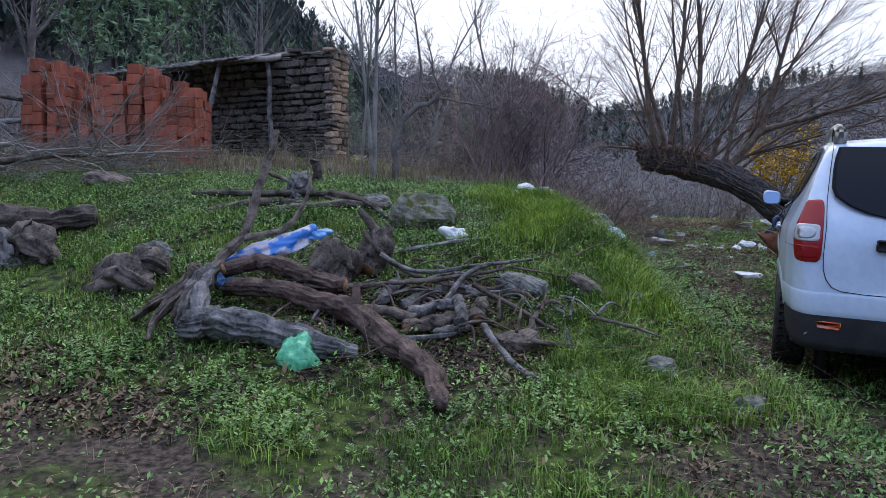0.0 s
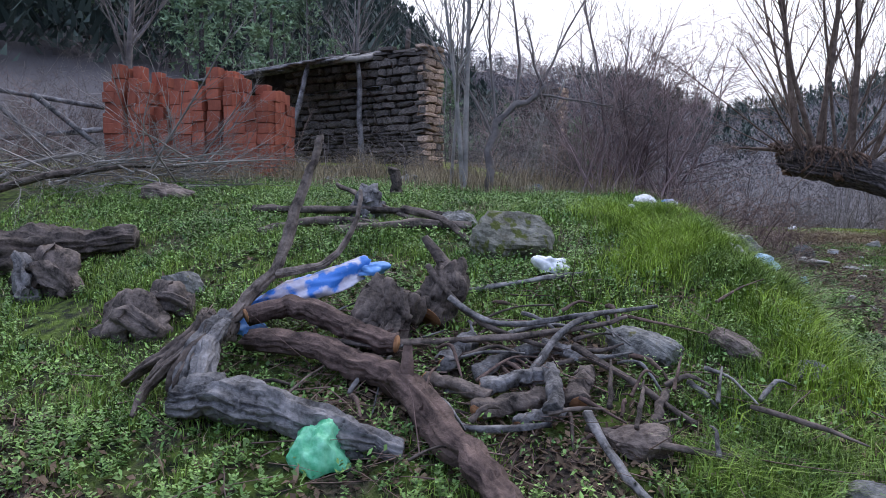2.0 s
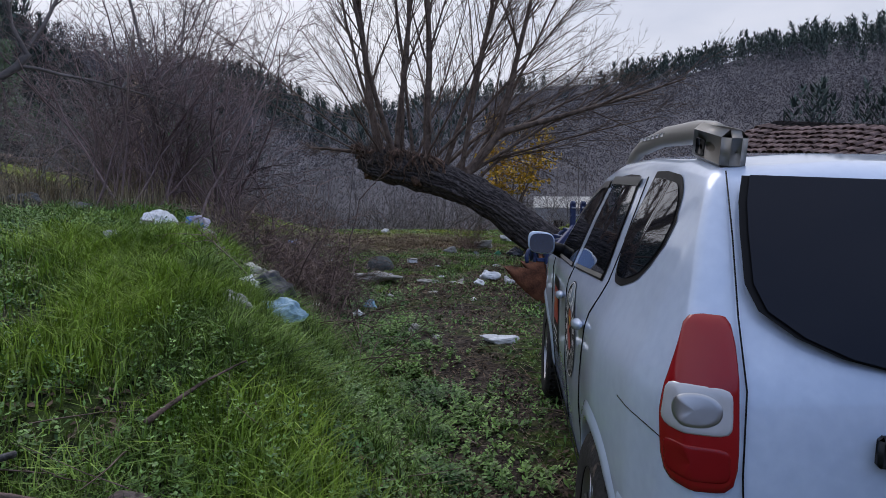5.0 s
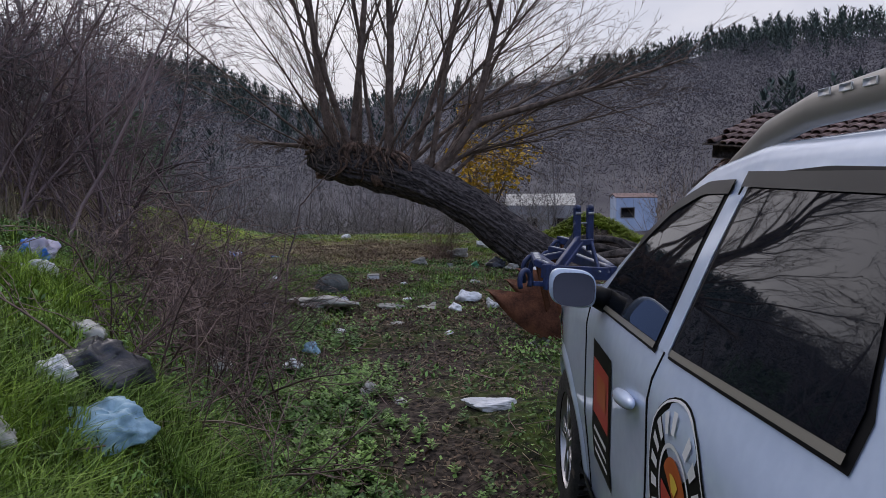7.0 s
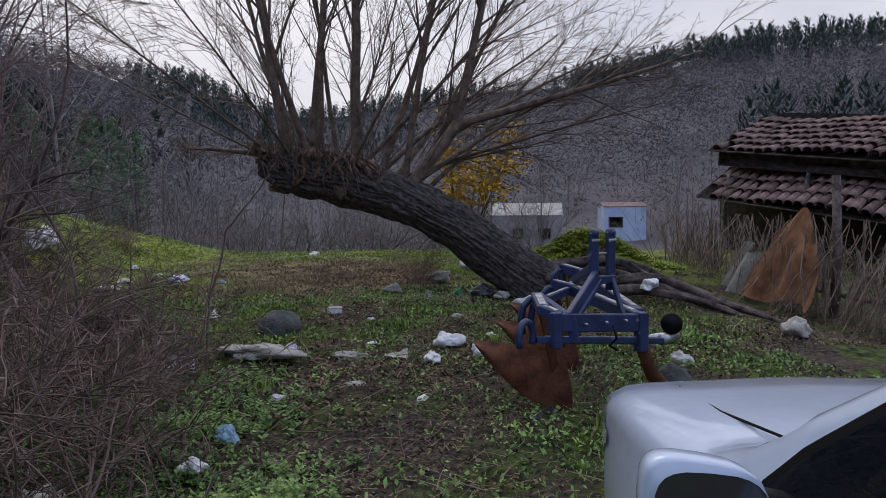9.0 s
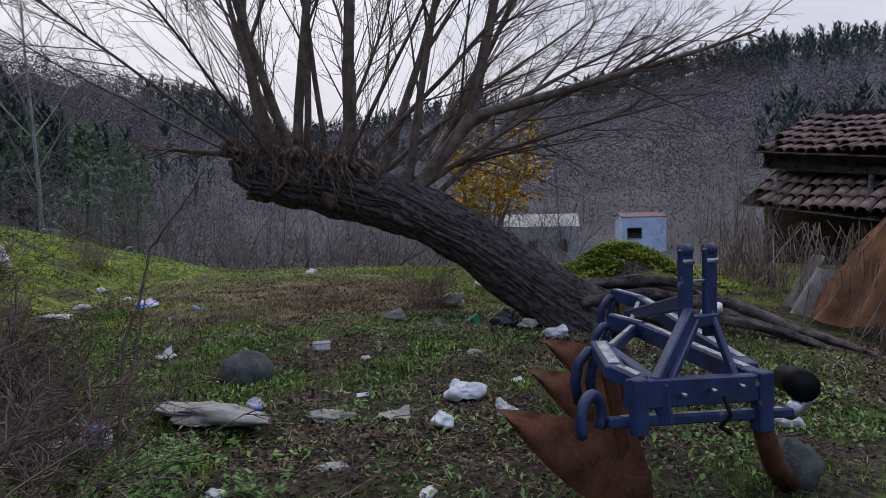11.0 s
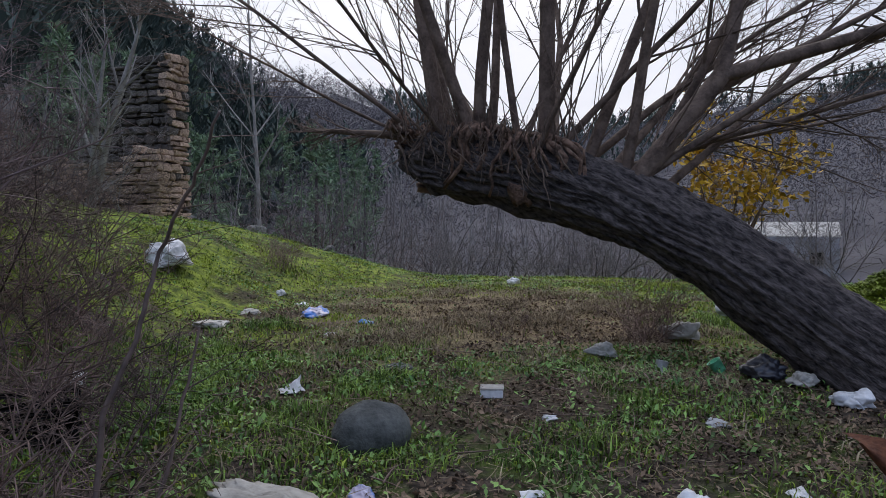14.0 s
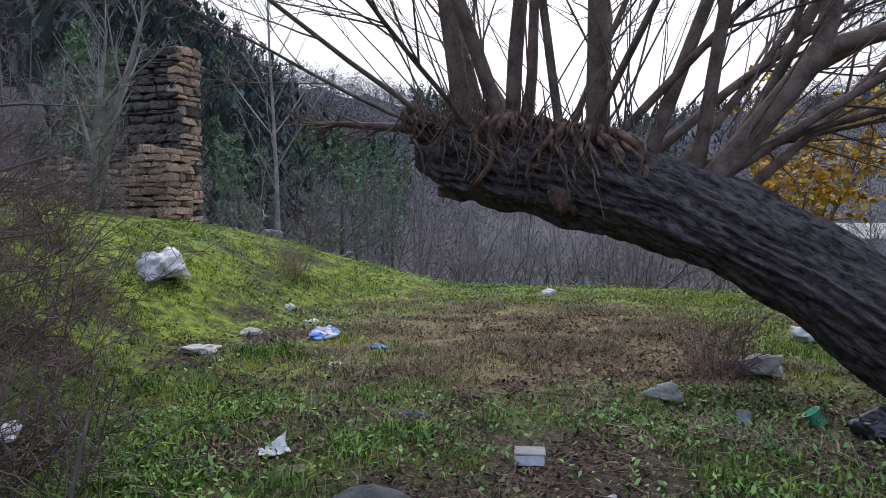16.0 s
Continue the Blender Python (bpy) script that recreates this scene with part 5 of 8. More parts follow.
    bumper_band(((0.535, 0.004), (0.52, 0.006), (0.44, 0.010), (0.35, 0.006), (0.30, 0.004), (0.29, -0.05)), 0.42, "rear_bumper", CLAD, "black lower bumper")
    part("exhaust", Geo().tube([(-0.02, -0.45, 0.28), (0.3, -0.45, 0.28)], 0.03, 12), STEEL, car)
    ws = Geo()
    for x, h in ((2.38, 0.56), (2.6, 0.60), (2.8, 0.64), (2.95, 0.67), (3.06, 0.68)):
        for j in range(13):
            y = h * (2 * j / 12 - 1)
            ws.v.append((x, y, car_top(x) + 0.022 - 0.018 * abs(y / h) ** 2))
    for i in range(4):
        for j in range(12):
            a = i * 13 + j
            ws.f.append((a, a + 13, a + 14, a + 1))
    part("windscreen", ws, GLASS, car, "dark windscreen")
    for side in (1, -1):
        part("bonnet_seam", Geo().tube([(x, side * y, car_top(x) - 0.012) for x, y in ((3.05, 0.70), (3.4, 0.71), (3.8, 0.68), (4.05, 0.60), (4.18, 0.48))], 0.004, 4), TRIM, car, "dark gap beside the bonnet")
        part("scuttle_panel", Geo().box(0.10, 0.55, 0.012, Matrix.Translation((3.10, side * 0.36, 1.148)) @ Matrix.Rotation(radians(12), 4, "Y"), 0.004), TRIM, car, "black scuttle panel")
        part("wiper", Geo().tube([(3.08, side * 0.5, 1.17), (2.92, side * 0.1 + 0.05, 1.27)], 0.008, 5), TRIM, car)
    # round decal on the rear door and square one on the front door
    def disc(r0, r1, off, mat, name, parent, label="", cx=1.72, cz=0.88, a0=0.0, a1=6.2832, n=40):
        g = Geo()
        for k in range(n + 1):
            a = a0 + (a1 - a0) * k / n
            for r in (r0, r1):
                x, z = cx - r * math.cos(a), cz + r * math.sin(a)
                g.v.append((x, car_side(x, z) + off, z))
        for k in range(n):
            g.f.append((2 * k, 2 * k + 1, 2 * k + 3, 2 * k + 2))
        return part(name, g, mat, parent, label)

    badge = disc(0.0, 0.225, 0.003, TRIM, "door_decal", car, "round black sticker with a pale ring of marks")
    disc(0.115, 0.125, 0.005, DECALWHITE, "ring", badge, "thin white ring")
    disc(0.215, 0.221, 0.005, DECALWHITE, "ring", badge, "thin white ring")
    for k in range(20):
        if k not in (4, 14):
            a = 6.2832 * (k + 0.5) / 20
            disc(0.145, 0.195, 0.005, DECALWHITE, "mark", badge, "white block", a0=a - 0.10, a1=a + 0.05, n=3)
    disc(0.0, 0.095, 0.005, DECALORANGE, "emblem", badge, "orange emblem", a0=0.4, a1=2.6, n=14)
    disc(0.02, 0.10, 0.006, DECALRED, "emblem", badge, "red emblem", a0=3.0, a1=5.6, n=14)
    disc(0.02, 0.06, 0.007, DECALYELLOW, "emblem", badge, "yellow emblem", a0=0.9, a1=2.0, n=8)
    card = part("door_card_decal", side_panel(2.45, 2.78, lambda x: 0.56, lambda x: 1.0, 0.003, 1, 8, 8), TRIM, car, "dark printed rectangle with an orange picture")
    part("picture", side_panel(2.48, 2.75, lambda x: 0.74, lambda x: 0.94, 0.005, 1, 8, 4), DECALRED, card)
    part("picture", side_panel(2.52, 2.68, lambda x: 0.80, lambda x: 0.90, 0.007, 1, 6, 4), DECALORANGE, card)
    for k in range(3):
        part("text_bar", side_panel(2.50, 2.73, lambda x: 0.60 + 0.04 * k, lambda x: 0.615 + 0.04 * k, 0.005, 1, 4, 1), DECALWHITE, card)
    return car


build_car()


# ---- the shed's roof and props ----
def shed_roof():
    rng = random.Random(15)
    c = Matrix.Translation((-2.25, 12.85, float(height(-2.25, 12.85)))) @ Matrix.Rotation(radians(-24), 4, "Z")
    roof = thing("shed_roof", "sagging lean-to roof of grey split boards and slates", "roof", m=c)
    for i in range(26):
        x = -1.35 - i * 0.21
        for k in range(2):
            ln = rng.uniform(0.75, 1.1)
            b = Geo().box(0.22, ln, 0.035, None, 0.01)
            b.v = [(p[0] + 0.02 * noise.noise((p[1] * 3, i, k)), p[1], p[2] + 0.02 * noise.noise((i, p[1] * 2, k))) for p in b.v]
            o = part("board", b, GREYWOOD, roof, smooth=False)
            o.matrix_basis = Matrix.Translation((x + rng.gauss(0, 0.02), -0.75 + k * 0.85, 2.02 + k * 0.20 + 0.035 * k + rng.gauss(0, 0.02) - 0.05 * i * 0.12)) @ Matrix.Rotation(radians(13 + rng.gauss(0, 2)), 4, "X") @ Matrix.Rotation(rng.gauss(0, 0.10), 4, "Z")
    for y, z, r in ((-1.05, 1.93, 0.05), (-0.1, 2.12, 0.05)):
        part("beam", Geo().tube([(-1.2 - 0.9 * k, y, z - 0.02 * k + rng.gauss(0, 0.015)) for k in range(6)], r, 8, wobble=0.2), GREYWOOD, roof)
    part("verge_pole", Geo().tube([(-1.22, -1.12, 1.90), (-1.23, -0.3, 2.06), (-1.2, 0.35, 2.26)], [0.05, 0.06, 0.05], 8, wobble=0.3), GREYTWIG, roof, "pale crooked pole along the roof's edge")
    for a, b in (((-1.9, -1.05, 1.92), (-2.35, -1.35, -0.15)), ((-1.3, -0.35, 2.02), (-1.08, -0.5, -0.15))):
        p = Geo().tube([Vector(a).lerp(Vector(b), t / 8) + Vector((rng.gauss(0, 0.012), 0, 0)) for t in range(9)], [0.045 + 0.002 * t for t in range(9)], 9, wobble=0.25)
        part("post", p, GREYWOOD, roof, "crooked weathered prop")
    part("lintel", Geo().box(2.4, 0.10, 0.10, Matrix.Translation((-2.2, -0.02, 1.52)), 0.02), GREYWOOD, roof)
    part("stub_post", Geo().tube([(-0.55, 0.2, 2.2), (-0.52, 0.2, 2.62)], 0.05, 8, wobble=0.3), DEADWOOD, roof)


shed_roof()


# ---- timber, stones and rubbish on the bank ----
def log(name, label, pts, rad, mat, ends="", n=14, wobble=0.35, group="", category="log", kids=()):
    """A bent log through points over the ground (x, y, height above it)."""
    base = at_ground(pts[0][0], pts[0][1])
    ps = [at_ground(x, y, z) - base for x, y, z in pts]
    fine_p, fine_r = [], []
    steps = 14
    for i in range(len(ps) - 1):
        a, b, c, d = ps[max(i - 1, 0)], ps[i], ps[i + 1], ps[min(i + 2, len(ps) - 1)]
        for k in range(steps + (i == len(ps) - 2)):
            t = k / steps
            q = 0.5 * ((2 * b) + (c - a) * t + (2 * a - 5 * b + 4 * c - d) * t * t + (3 * b - a - 3 * c + d) * t ** 3)
            fine_p.append(q)
            fine_r.append(rad[i] + (rad[i + 1] - rad[i]) * t)
    ob = thing(name, label, category, group, m=Matrix.Translation(base))
    m = n * 3 if n > 8 else n * 2
    fine_p = [p + Vector((noise.noise((i * 0.23, base.x * 9, 1)), noise.noise((i * 0.23, base.y * 9, 2)), 0.6 * noise.noise((i * 0.23, base.x * 9, 3)))) * min(fine_r[i], 0.055) * 0.55 for i, p in enumerate(fine_p)]
    g = Geo().tube(fine_p, fine_r, m, True, wobble)
    for k in range(min(len(g.v), len(fine_p) * m)):
        v, row = Vector(g.v[k]), k // m
        a = 6.2832 * (k % m) / m
        crack = abs(noise.noise((math.cos(a) * 5.0 + base.x, math.sin(a) * 5.0 + base.y, row * 0.09))) + 0.6 * abs(noise.noise((math.cos(a) * 10, math.sin(a) * 10, row * 0.22 + base.x)))
        out = v - fine_p[row]
        g.v[k] = tuple(v + out * (min(crack, 0.7) * 0.75 - 0.2 + 0.10 * noise.noise((row * 0.31 + base.x * 7, 0, base.y * 5))))
    part("wood", g, mat, ob)
    for e in ends:
        k = 0 if e == "a" else -1
        d = (fine_p[0] - fine_p[1]) if e == "a" else (fine_p[-1] - fine_p[-2])
        d.normalize()
        part("cut_end", Geo().tube([fine_p[k] + d * 0.001, fine_p[k] + d * 0.006], fine_r[k] * 0.92, n), CUTWOOD, ob, "fresh orange sawn end")
    for p, d, ln, r in kids:
        g = Geo()
        shoot(g, fine_p[min(int(p * (len(fine_p) - 1)), len(fine_p) - 1)], d, ln, r, random.Random(int(p * 100)), 5, 7, 0.12, 0.0, 0.5)
        part("stub", g, mat, ob)
    return ob


log("fallen_branch", "long barkless brown branch lying down the bank", [(-1.55, 3.45, 0.16), (-1.2, 3.35, 0.17), (-0.85, 3.2, 0.15), (-0.55, 3.05, 0.13), (-0.25, 2.65, 0.12), (-0.03, 2.35, 0.10), (0.02, 2.05, 0.05)], [0.045, 0.055, 0.06, 0.066, 0.06, 0.055, 0.045], REDWOOD, kids=((0.5, (0.05, 0.1, 1), 0.2, 0.045),))
log("fallen_branch", "curved brown branch with a splintered orange end", [(-1.6, 3.55, 0.25), (-1.35, 3.6, 0.27), (-1.1, 3.5, 0.24), (-0.85, 3.35, 0.22), (-0.66, 3.27, 0.22)], [0.045, 0.05, 0.052, 0.05, 0.05], REDWOOD, "ab")
log("grey_log", "split weathered grey log lying in the grass", [(-1.63, 2.86, 0.14), (-1.35, 2.84, 0.15), (-1.0, 2.76, 0.11), (-0.7, 2.72, 0.08), (-0.5, 2.7, 0.04)], [0.085, 0.095, 0.075, 0.065, 0.035], GREYWOOD, n=18)
log("root_stick", "upright bent dead root stick with a fork", [(-1.75, 3.55, 0.1), (-1.68, 3.6, 0.25), (-1.5, 3.75, 0.42), (-1.42, 3.85, 0.70), (-1.33, 3.95, 0.98), (-1.3, 3.98, 1.14)], [0.05, 0.04, 0.03, 0.025, 0.022, 0.018], PALESTICK)
log("root_stick", "thin bent dead stick", [(-1.5, 3.72, 0.38), (-1.2, 3.8, 0.42), (-1.05, 3.86, 0.62), (-1.02, 3.92, 0.82)], [0.022, 0.018, 0.014, 0.010], PALESTICK)
for k, (x, y, dx, dz) in enumerate(((-1.75, 3.33, -0.12, 0.02), (-1.63, 3.36, 0.02, 0.0), (-1.72, 3.35, -0.18, 0.0), (-1.66, 3.3, -0.10, 0.0), (-1.78, 3.4, -0.28, 0.05), (-1.6, 3.28, -0.03, 0.02), (-1.7, 3.3, -0.02, 0.0))):
    log("root", "splayed weathered root at the foot of the dead stick", [(x, y, 0.34), (x + dx * 0.2 + 0.03 * (-1) ** k, y - 0.15, 0.28), (x + dx * 0.75 - 0.03 * (-1) ** k, y - 0.33, 0.15), (x + dx * 1.1, y - 0.5 + 0.05 * k, 0.03 + dz)], [0.040 - 0.004 * k, 0.034, 0.024, 0.008], (DEADWOOD, GREYWOOD)[k % 2], wobble=0.9, category="root")
log("wood_chunk", "thick dead stump piece with grey bark", [(-0.85, 3.62, 0.0), (-0.78, 3.66, 0.16), (-0.74, 3.68, 0.29)], [0.15, 0.155, 0.14], DEADWOOD, n=18)
log("wood_chunk", "forked stump piece with a pale sawn face", [(-0.58, 3.82, 0.08), (-0.5, 3.9, 0.22), (-0.46, 3.95, 0.34)], [0.10, 0.10, 0.07], DEADWOOD, "a", kids=((0.8, (-0.5, 0.1, 0.8), 0.28, 0.05),))
for i, (x0, y0, x1, y1, r, z) in enumerate(((-0.20, 2.98, 0.13, 3.13, 0.055, 0.06), (-0.18, 3.12, 0.12, 3.24, 0.045, 0.10), (0.16, 2.86, 0.14, 3.22, 0.045, 0.15), (0.26, 3.05, 0.33, 3.3, 0.06, 0.08), (0.0, 2.94, 0.2, 3.02, 0.035, 0.04),
                                           (-0.25, 3.3, 0.05, 3.6, 0.05, 0.06), (-0.5, 3.2, -0.15, 3.05, 0.04, 0.10), (-0.42, 3.35, -0.30, 3.6, 0.06, 0.09), (0.1, 3.6, 0.3, 3.45, 0.04, 0.1), (0.62, 3.0, 0.70, 3.25, 0.025, 0.05))):
    log("firewood_log", "short sawn firewood log with grey bark", [(x0, y0, z), ((x0 + x1) / 2, (y0 + y1) / 2, z + 0.01), (x1, y1, z)], [r * 0.85, r * 0.8, r * 0.78], GREYWOOD if i % 3 else DEADWOOD, "a" if i in (0, 1, 3, 4, 6, 7) else "", 8, 0.2, "sawn firewood on the bank")
for i, pts in enumerate(([(-0.45, 3.75, 0.25), (-0.15, 3.6, 0.18), (0.3, 3.75, 0.2), (0.75, 4.0, 0.15)], [(-0.7, 3.45, 0.12), (-0.1, 3.5, 0.16), (0.35, 3.65, 0.18), (0.55, 3.75, 0.2)], [(0.05, 3.25, 0.1), (0.2, 3.55, 0.2), (0.42, 3.75, 0.22)],
                         [(0.25, 3.4, 0.2), (0.55, 3.25, 0.08), (0.8, 3.0, 0.04)], [(-0.4, 4.3, 0.04), (0.05, 4.4, 0.08), (0.35, 4.6, 0.05)], [(-0.6, 3.9, 0.35), (-0.35, 3.7, 0.2), (-0.1, 3.55, 0.15), (0.2, 3.5, 0.12)],
                         [(-0.5, 2.95, 0.1), (-0.2, 2.85, 0.07), (0.15, 2.9, 0.06)], [(0.3, 2.9, 0.06), (0.6, 2.75, 0.1), (1.0, 2.75, 0.05)], [(0.3, 2.95, 0.1), (0.45, 2.6, 0.05), (0.62, 2.35, 0.03)])):
    log("stick", "thin grey stick lying on the woodpile", pts, [0.018, 0.016, 0.013, 0.010][:len(pts)], DEADWOOD if i % 2 else GREYWOOD, n=6, category="stick", group="loose sticks on the bank")
rng_s = random.Random(8)
for i in range(70):
    x, y, a, ln = rng_s.gauss(0.05, 0.6), rng_s.gauss(3.45, 0.35), rng_s.uniform(-1.6, 1.6), rng_s.uniform(0.15, 0.55)
    z = rng_s.uniform(0.03, 0.16)
    log("stick", "thin dead stick on the woodpile", [(x - ln / 2 * math.cos(a), y - ln / 2 * math.sin(a), z), (x, y + rng_s.gauss(0, 0.03), z + rng_s.uniform(0, 0.05)), (x + ln / 2 * math.cos(a), y + ln / 2 * math.sin(a), z * rng_s.uniform(0.3, 1.4))],
        [rng_s.uniform(0.006, 0.015), rng_s.uniform(0.005, 0.013), 0.004], (DEADWOOD, GREYWOOD, REDWOOD)[i % 3], n=4, category="stick", group="loose sticks on the bank")
log("fallen_log", "thick dead trunk with a bark-stripped pale top", [(-4.7, 5.05, 0.12), (-4.3, 5.1, 0.14), (-3.85, 5.25, 0.13), (-3.45, 5.4, 0.10)], [0.22, 0.19, 0.12, 0.085], DEADWOOD, n=20, wobble=0.6)
log("root_stump", "torn grey root stump beside the trunk", [(-3.9, 4.75, 0.1), (-3.65, 4.6, 0.14), (-3.4, 4.5, 0.03)], [0.16, 0.14, 0.06], DEADWOOD, n=18, wobble=0.9, category="stump")
log("root_stump", "pale splintered root end", [(-3.95, 4.6, 0.30), (-3.8, 4.5, 0.14), (-3.72, 4.4, 0.0)], [0.03, 0.07, 0.08], GREYWOOD, n=14, wobble=0.9, category="stump")
log("wood_chunk", "crumbling rotten root chunk", [(-2.75, 3.95, 0.05), (-2.5, 3.85, 0.12), (-2.25, 3.75, 0.02)], [0.10, 0.11, 0.05], DEADWOOD, n=16, wobble=1.0)
log("wood_chunk", "crumbling rotten root chunk", [(-2.55, 4.15, 0.12), (-2.4, 4.0, 0.16), (-2.2, 4.05, 0.06)], [0.06, 0.08, 0.05], DEADWOOD, n=16, wobble=1.0)
log("stump", "charred upright stump on the crest", [(-1.63, 7.5, -0.05), (-1.6, 7.48, 0.12), (-1.63, 7.47, 0.33)], [0.075, 0.05, 0.055], DEADWOOD, n=12, wobble=0.5, category="stump")
log("stump", "splintered grey stump on the crest", [(-1.55, 6.15, -0.05), (-1.52, 6.15, 0.12), (-1.55, 6.18, 0.24)], [0.13, 0.11, 0.06], GREYWOOD, n=14, wobble=0.8, category="stump")
for pts, r in (([(-2.8, 6.4, 0.05), (-2.1, 6.1, 0.1), (-1.3, 6.0, 0.1), (-0.6, 5.95, 0.06)], 0.035), ([(-2.4, 5.6, 0.03), (-1.9, 5.65, 0.1), (-1.35, 5.7, 0.05)], 0.04), ([(-2.0, 6.6, 0.25), (-1.5, 6.2, 0.12), (-0.9, 5.7, 0.04)], 0.022), ([(-1.7, 5.5, 0.04), (-1.1, 5.55, 0.08), (-0.55, 5.6, 0.05)], 0.04), ([(-1.2, 6.0, 0.12), (-0.8, 5.6, 0.1), (-0.5, 5.3, 0.02)], 0.03)):
    log("fallen_branch", "dead grey branch lying across the crest", pts, [r, r * 0.95, r * 0.8, r * 0.6][:len(pts)], DEADWOOD, n=8)


def facets(seed, count, lo, hi):
    """Random cutting planes round a unit ball."""
    rng = random.Random(seed)
    return [(Vector((rng.gauss(0, 1), rng.gauss(0, 1), rng.gauss(0, 1))).normalized(), rng.uniform(lo, hi)) for _ in range(count)]


def cut_ball(p, planes):
    """How far the ball's surface reaches along p once cut."""
    r = 1.0
    for n, d in planes:
        c = p.dot(n)
        if c > 1e-6:
            r = min(r, d / c)
    return r


def stone_at(name, label, x, y, s, mat, turn=0, seed=0.0, sink=0.25, rough=0.12, tilt=(0, 0), cuts=15):
    g = Geo().blob(Matrix.Identity(4), 0.0, 22, 34)
    planes = facets(int(seed * 10), cuts, 0.55, 0.9)
    out = []
    for p in g.v:
        p = Vector(p)
        r = cut_ball(p, planes) * (1 + rough * noise.noise(p * 2.2 + Vector((seed, 0, 0))) + 0.5 * rough * noise.noise(p * 7 + Vector((0, seed, 0))) + 0.03 * noise.noise((p.x * 3, p.y * 3, p.z * 24)))
        out.append((p.x * r * s[0] * 1.08, p.y * r * s[1] * 1.08, p.z * r * s[2] * 1.08))
    g.v = out
    ob = whole(name, g, mat, label, "stone", smooth=cuts < 5)
    ob.matrix_world = Matrix.Translation(at_ground(x, y, s[2] * (1 - 2 * sink) - 0.02)) @ Matrix.Rotation(radians(turn), 4, "Z") @ Matrix.Rotation(radians(tilt[0]), 4, "X") @ Matrix.Rotation(radians(tilt[1]), 4, "Y")
    return ob


stone_at("rock", "pale grey slab rock leaning in the grass", 0.66, 3.62, (0.25, 0.13, 0.115), ROCK, -20, 1.0, 0.2, tilt=(-20, 12))
stone_at("rock", "reddish grey flat rock", 1.15, 3.72, (0.17, 0.10, 0.09), REDROCK, -30, 2.2, 0.15, tilt=(-15, 25))
stone_at("rock", "low rounded brown-grey rock", 0.55, 2.82, (0.18, 0.11, 0.085), REDROCK, 10, 3.7, 0.15)
stone_at("rock", "large mossy rock with lichen", -0.2, 5.1, (0.34, 0.26, 0.21), MOSSROCK, 15, 4.4, 0.2)
stone_at("rock", "small grey stone beside the mossy rock", -0.66, 5.75, (0.17, 0.14, 0.12), ROCK, 0, 5.1, 0.2)
stone_at("rock", "pointed pale stone in the grass", -2.48, 4.4, (0.17, 0.11, 0.14), ROCK, 30, 6.3, 0.2, tilt=(0, 20))
stone_at("rock", "flat brown stone on the crest", -4.15, 7.2, (0.30, 0.2, 0.14), REDROCK, 10, 7.9, 0.2)
stone_at("boulder", "smooth dark round boulder", 3.84, 11.15, (0.185, 0.15, 0.135), DARKROCK, 20, 8.8, 0.12, 0.06, (0, 0), 0)
stone_at("rock", "white stone in the wheel track", 3.82, 7.15, (0.17, 0.09, 0.055), PLASTICWHITE, -15, 9.4, 0.15)
stone_at("rock", "flat grey stone sunk in the turf", 4.0, 12.6, (0.16, 0.10, 0.04), DARKROCK, 5, 10.1, 0.2)
stone_at("rock", "brown stone at the foot of the bank", 1.35, 2.6, (0.13, 0.09, 0.08), ROCK, 5, 11.1, 0.2)
stone_at("rock", "grey stone on the bank's slope", 1.45, 3.55, (0.11, 0.08, 0.08), ROCK, 25, 12.1, 0.2)
stone_at("rock", "half-buried stone by the track", 1.75, 2.2, (0.14, 0.08, 0.06), ROCK, 25, 13.1, 0.2)
for i, (x, y, s) in enumerate(((0.2, 21.2, 0.35), (1.6, 21.0, 0.25), (3.0, 20.5, 0.18), (-1.9, 9.7, 0.2), (-0.2, 9.3, 0.22), (0.35, 9.0, 0.16), (-2.9, 9.2, 0.14))):
    stone_at("rock", "rough fallen wall stone", x, y, (s, s * 0.7, s * 0.5), ROCK, 40 * i, 20 + i, 0.2)


# ---- rubbish ----
def crumpled(name, label, x, y, s, mat, turn=0, seed=0.0, category="plastic bag", up=0.0, folds=0.55, group="", pull=1.0):
    """A crumpled bag or sheet: creased facets, hollows and pulled-out corners."""
    g = Geo().blob(Matrix.Identity(4), 0.0, 34, 56)
    planes = facets(int(seed * 100) + 3, 24, 0.40, 0.85)
    corners = facets(int(seed * 100) + 9, 4, 0.3, 0.8)
    out = []
    for p in g.v:
        p = Vector(p)
        warp = p + 0.35 * Vector((noise.noise(p * 2.1 + Vector((seed, 0, 0))), noise.noise(p * 2.1 + Vector((0, seed, 5))), noise.noise(p * 2.1 + Vector((3, 0, seed)))))
        fold = [(1 - min(1.0, 1.5 * abs(noise.noise(warp * f + Vector((seed, f, 0)))))) ** 2.5 for f in (1.2, 2.6, 5.5)]
        hollow = 0.92 + folds * (0.65 * noise.noise(p * 1.3 + Vector((seed, 0, seed))) + 0.42 * fold[0] + 0.20 * fold[1] + 0.06 * fold[2])
        r = (0.75 * cut_ball(p, planes) + 0.2) * hollow * 1.2
        for n, d in corners:
            flat_n = Vector((n.x, n.y, n.z * 0.4 + 0.2)).normalized()
            r += pull * d * max(0, p.dot(flat_n) - 0.85) * 2.4
        out.append((p.x * r * s[0], p.y * r * s[1], max(p.z, -0.3) * r * s[2]))
    g.v = out
    ob = whole(name, g, mat, label, category, group)
    ob.matrix_world = Matrix.Translation(at_ground(x, y, s[2] * 0.25 + up)) @ Matrix.Rotation(radians(turn), 4, "Z")
    return ob


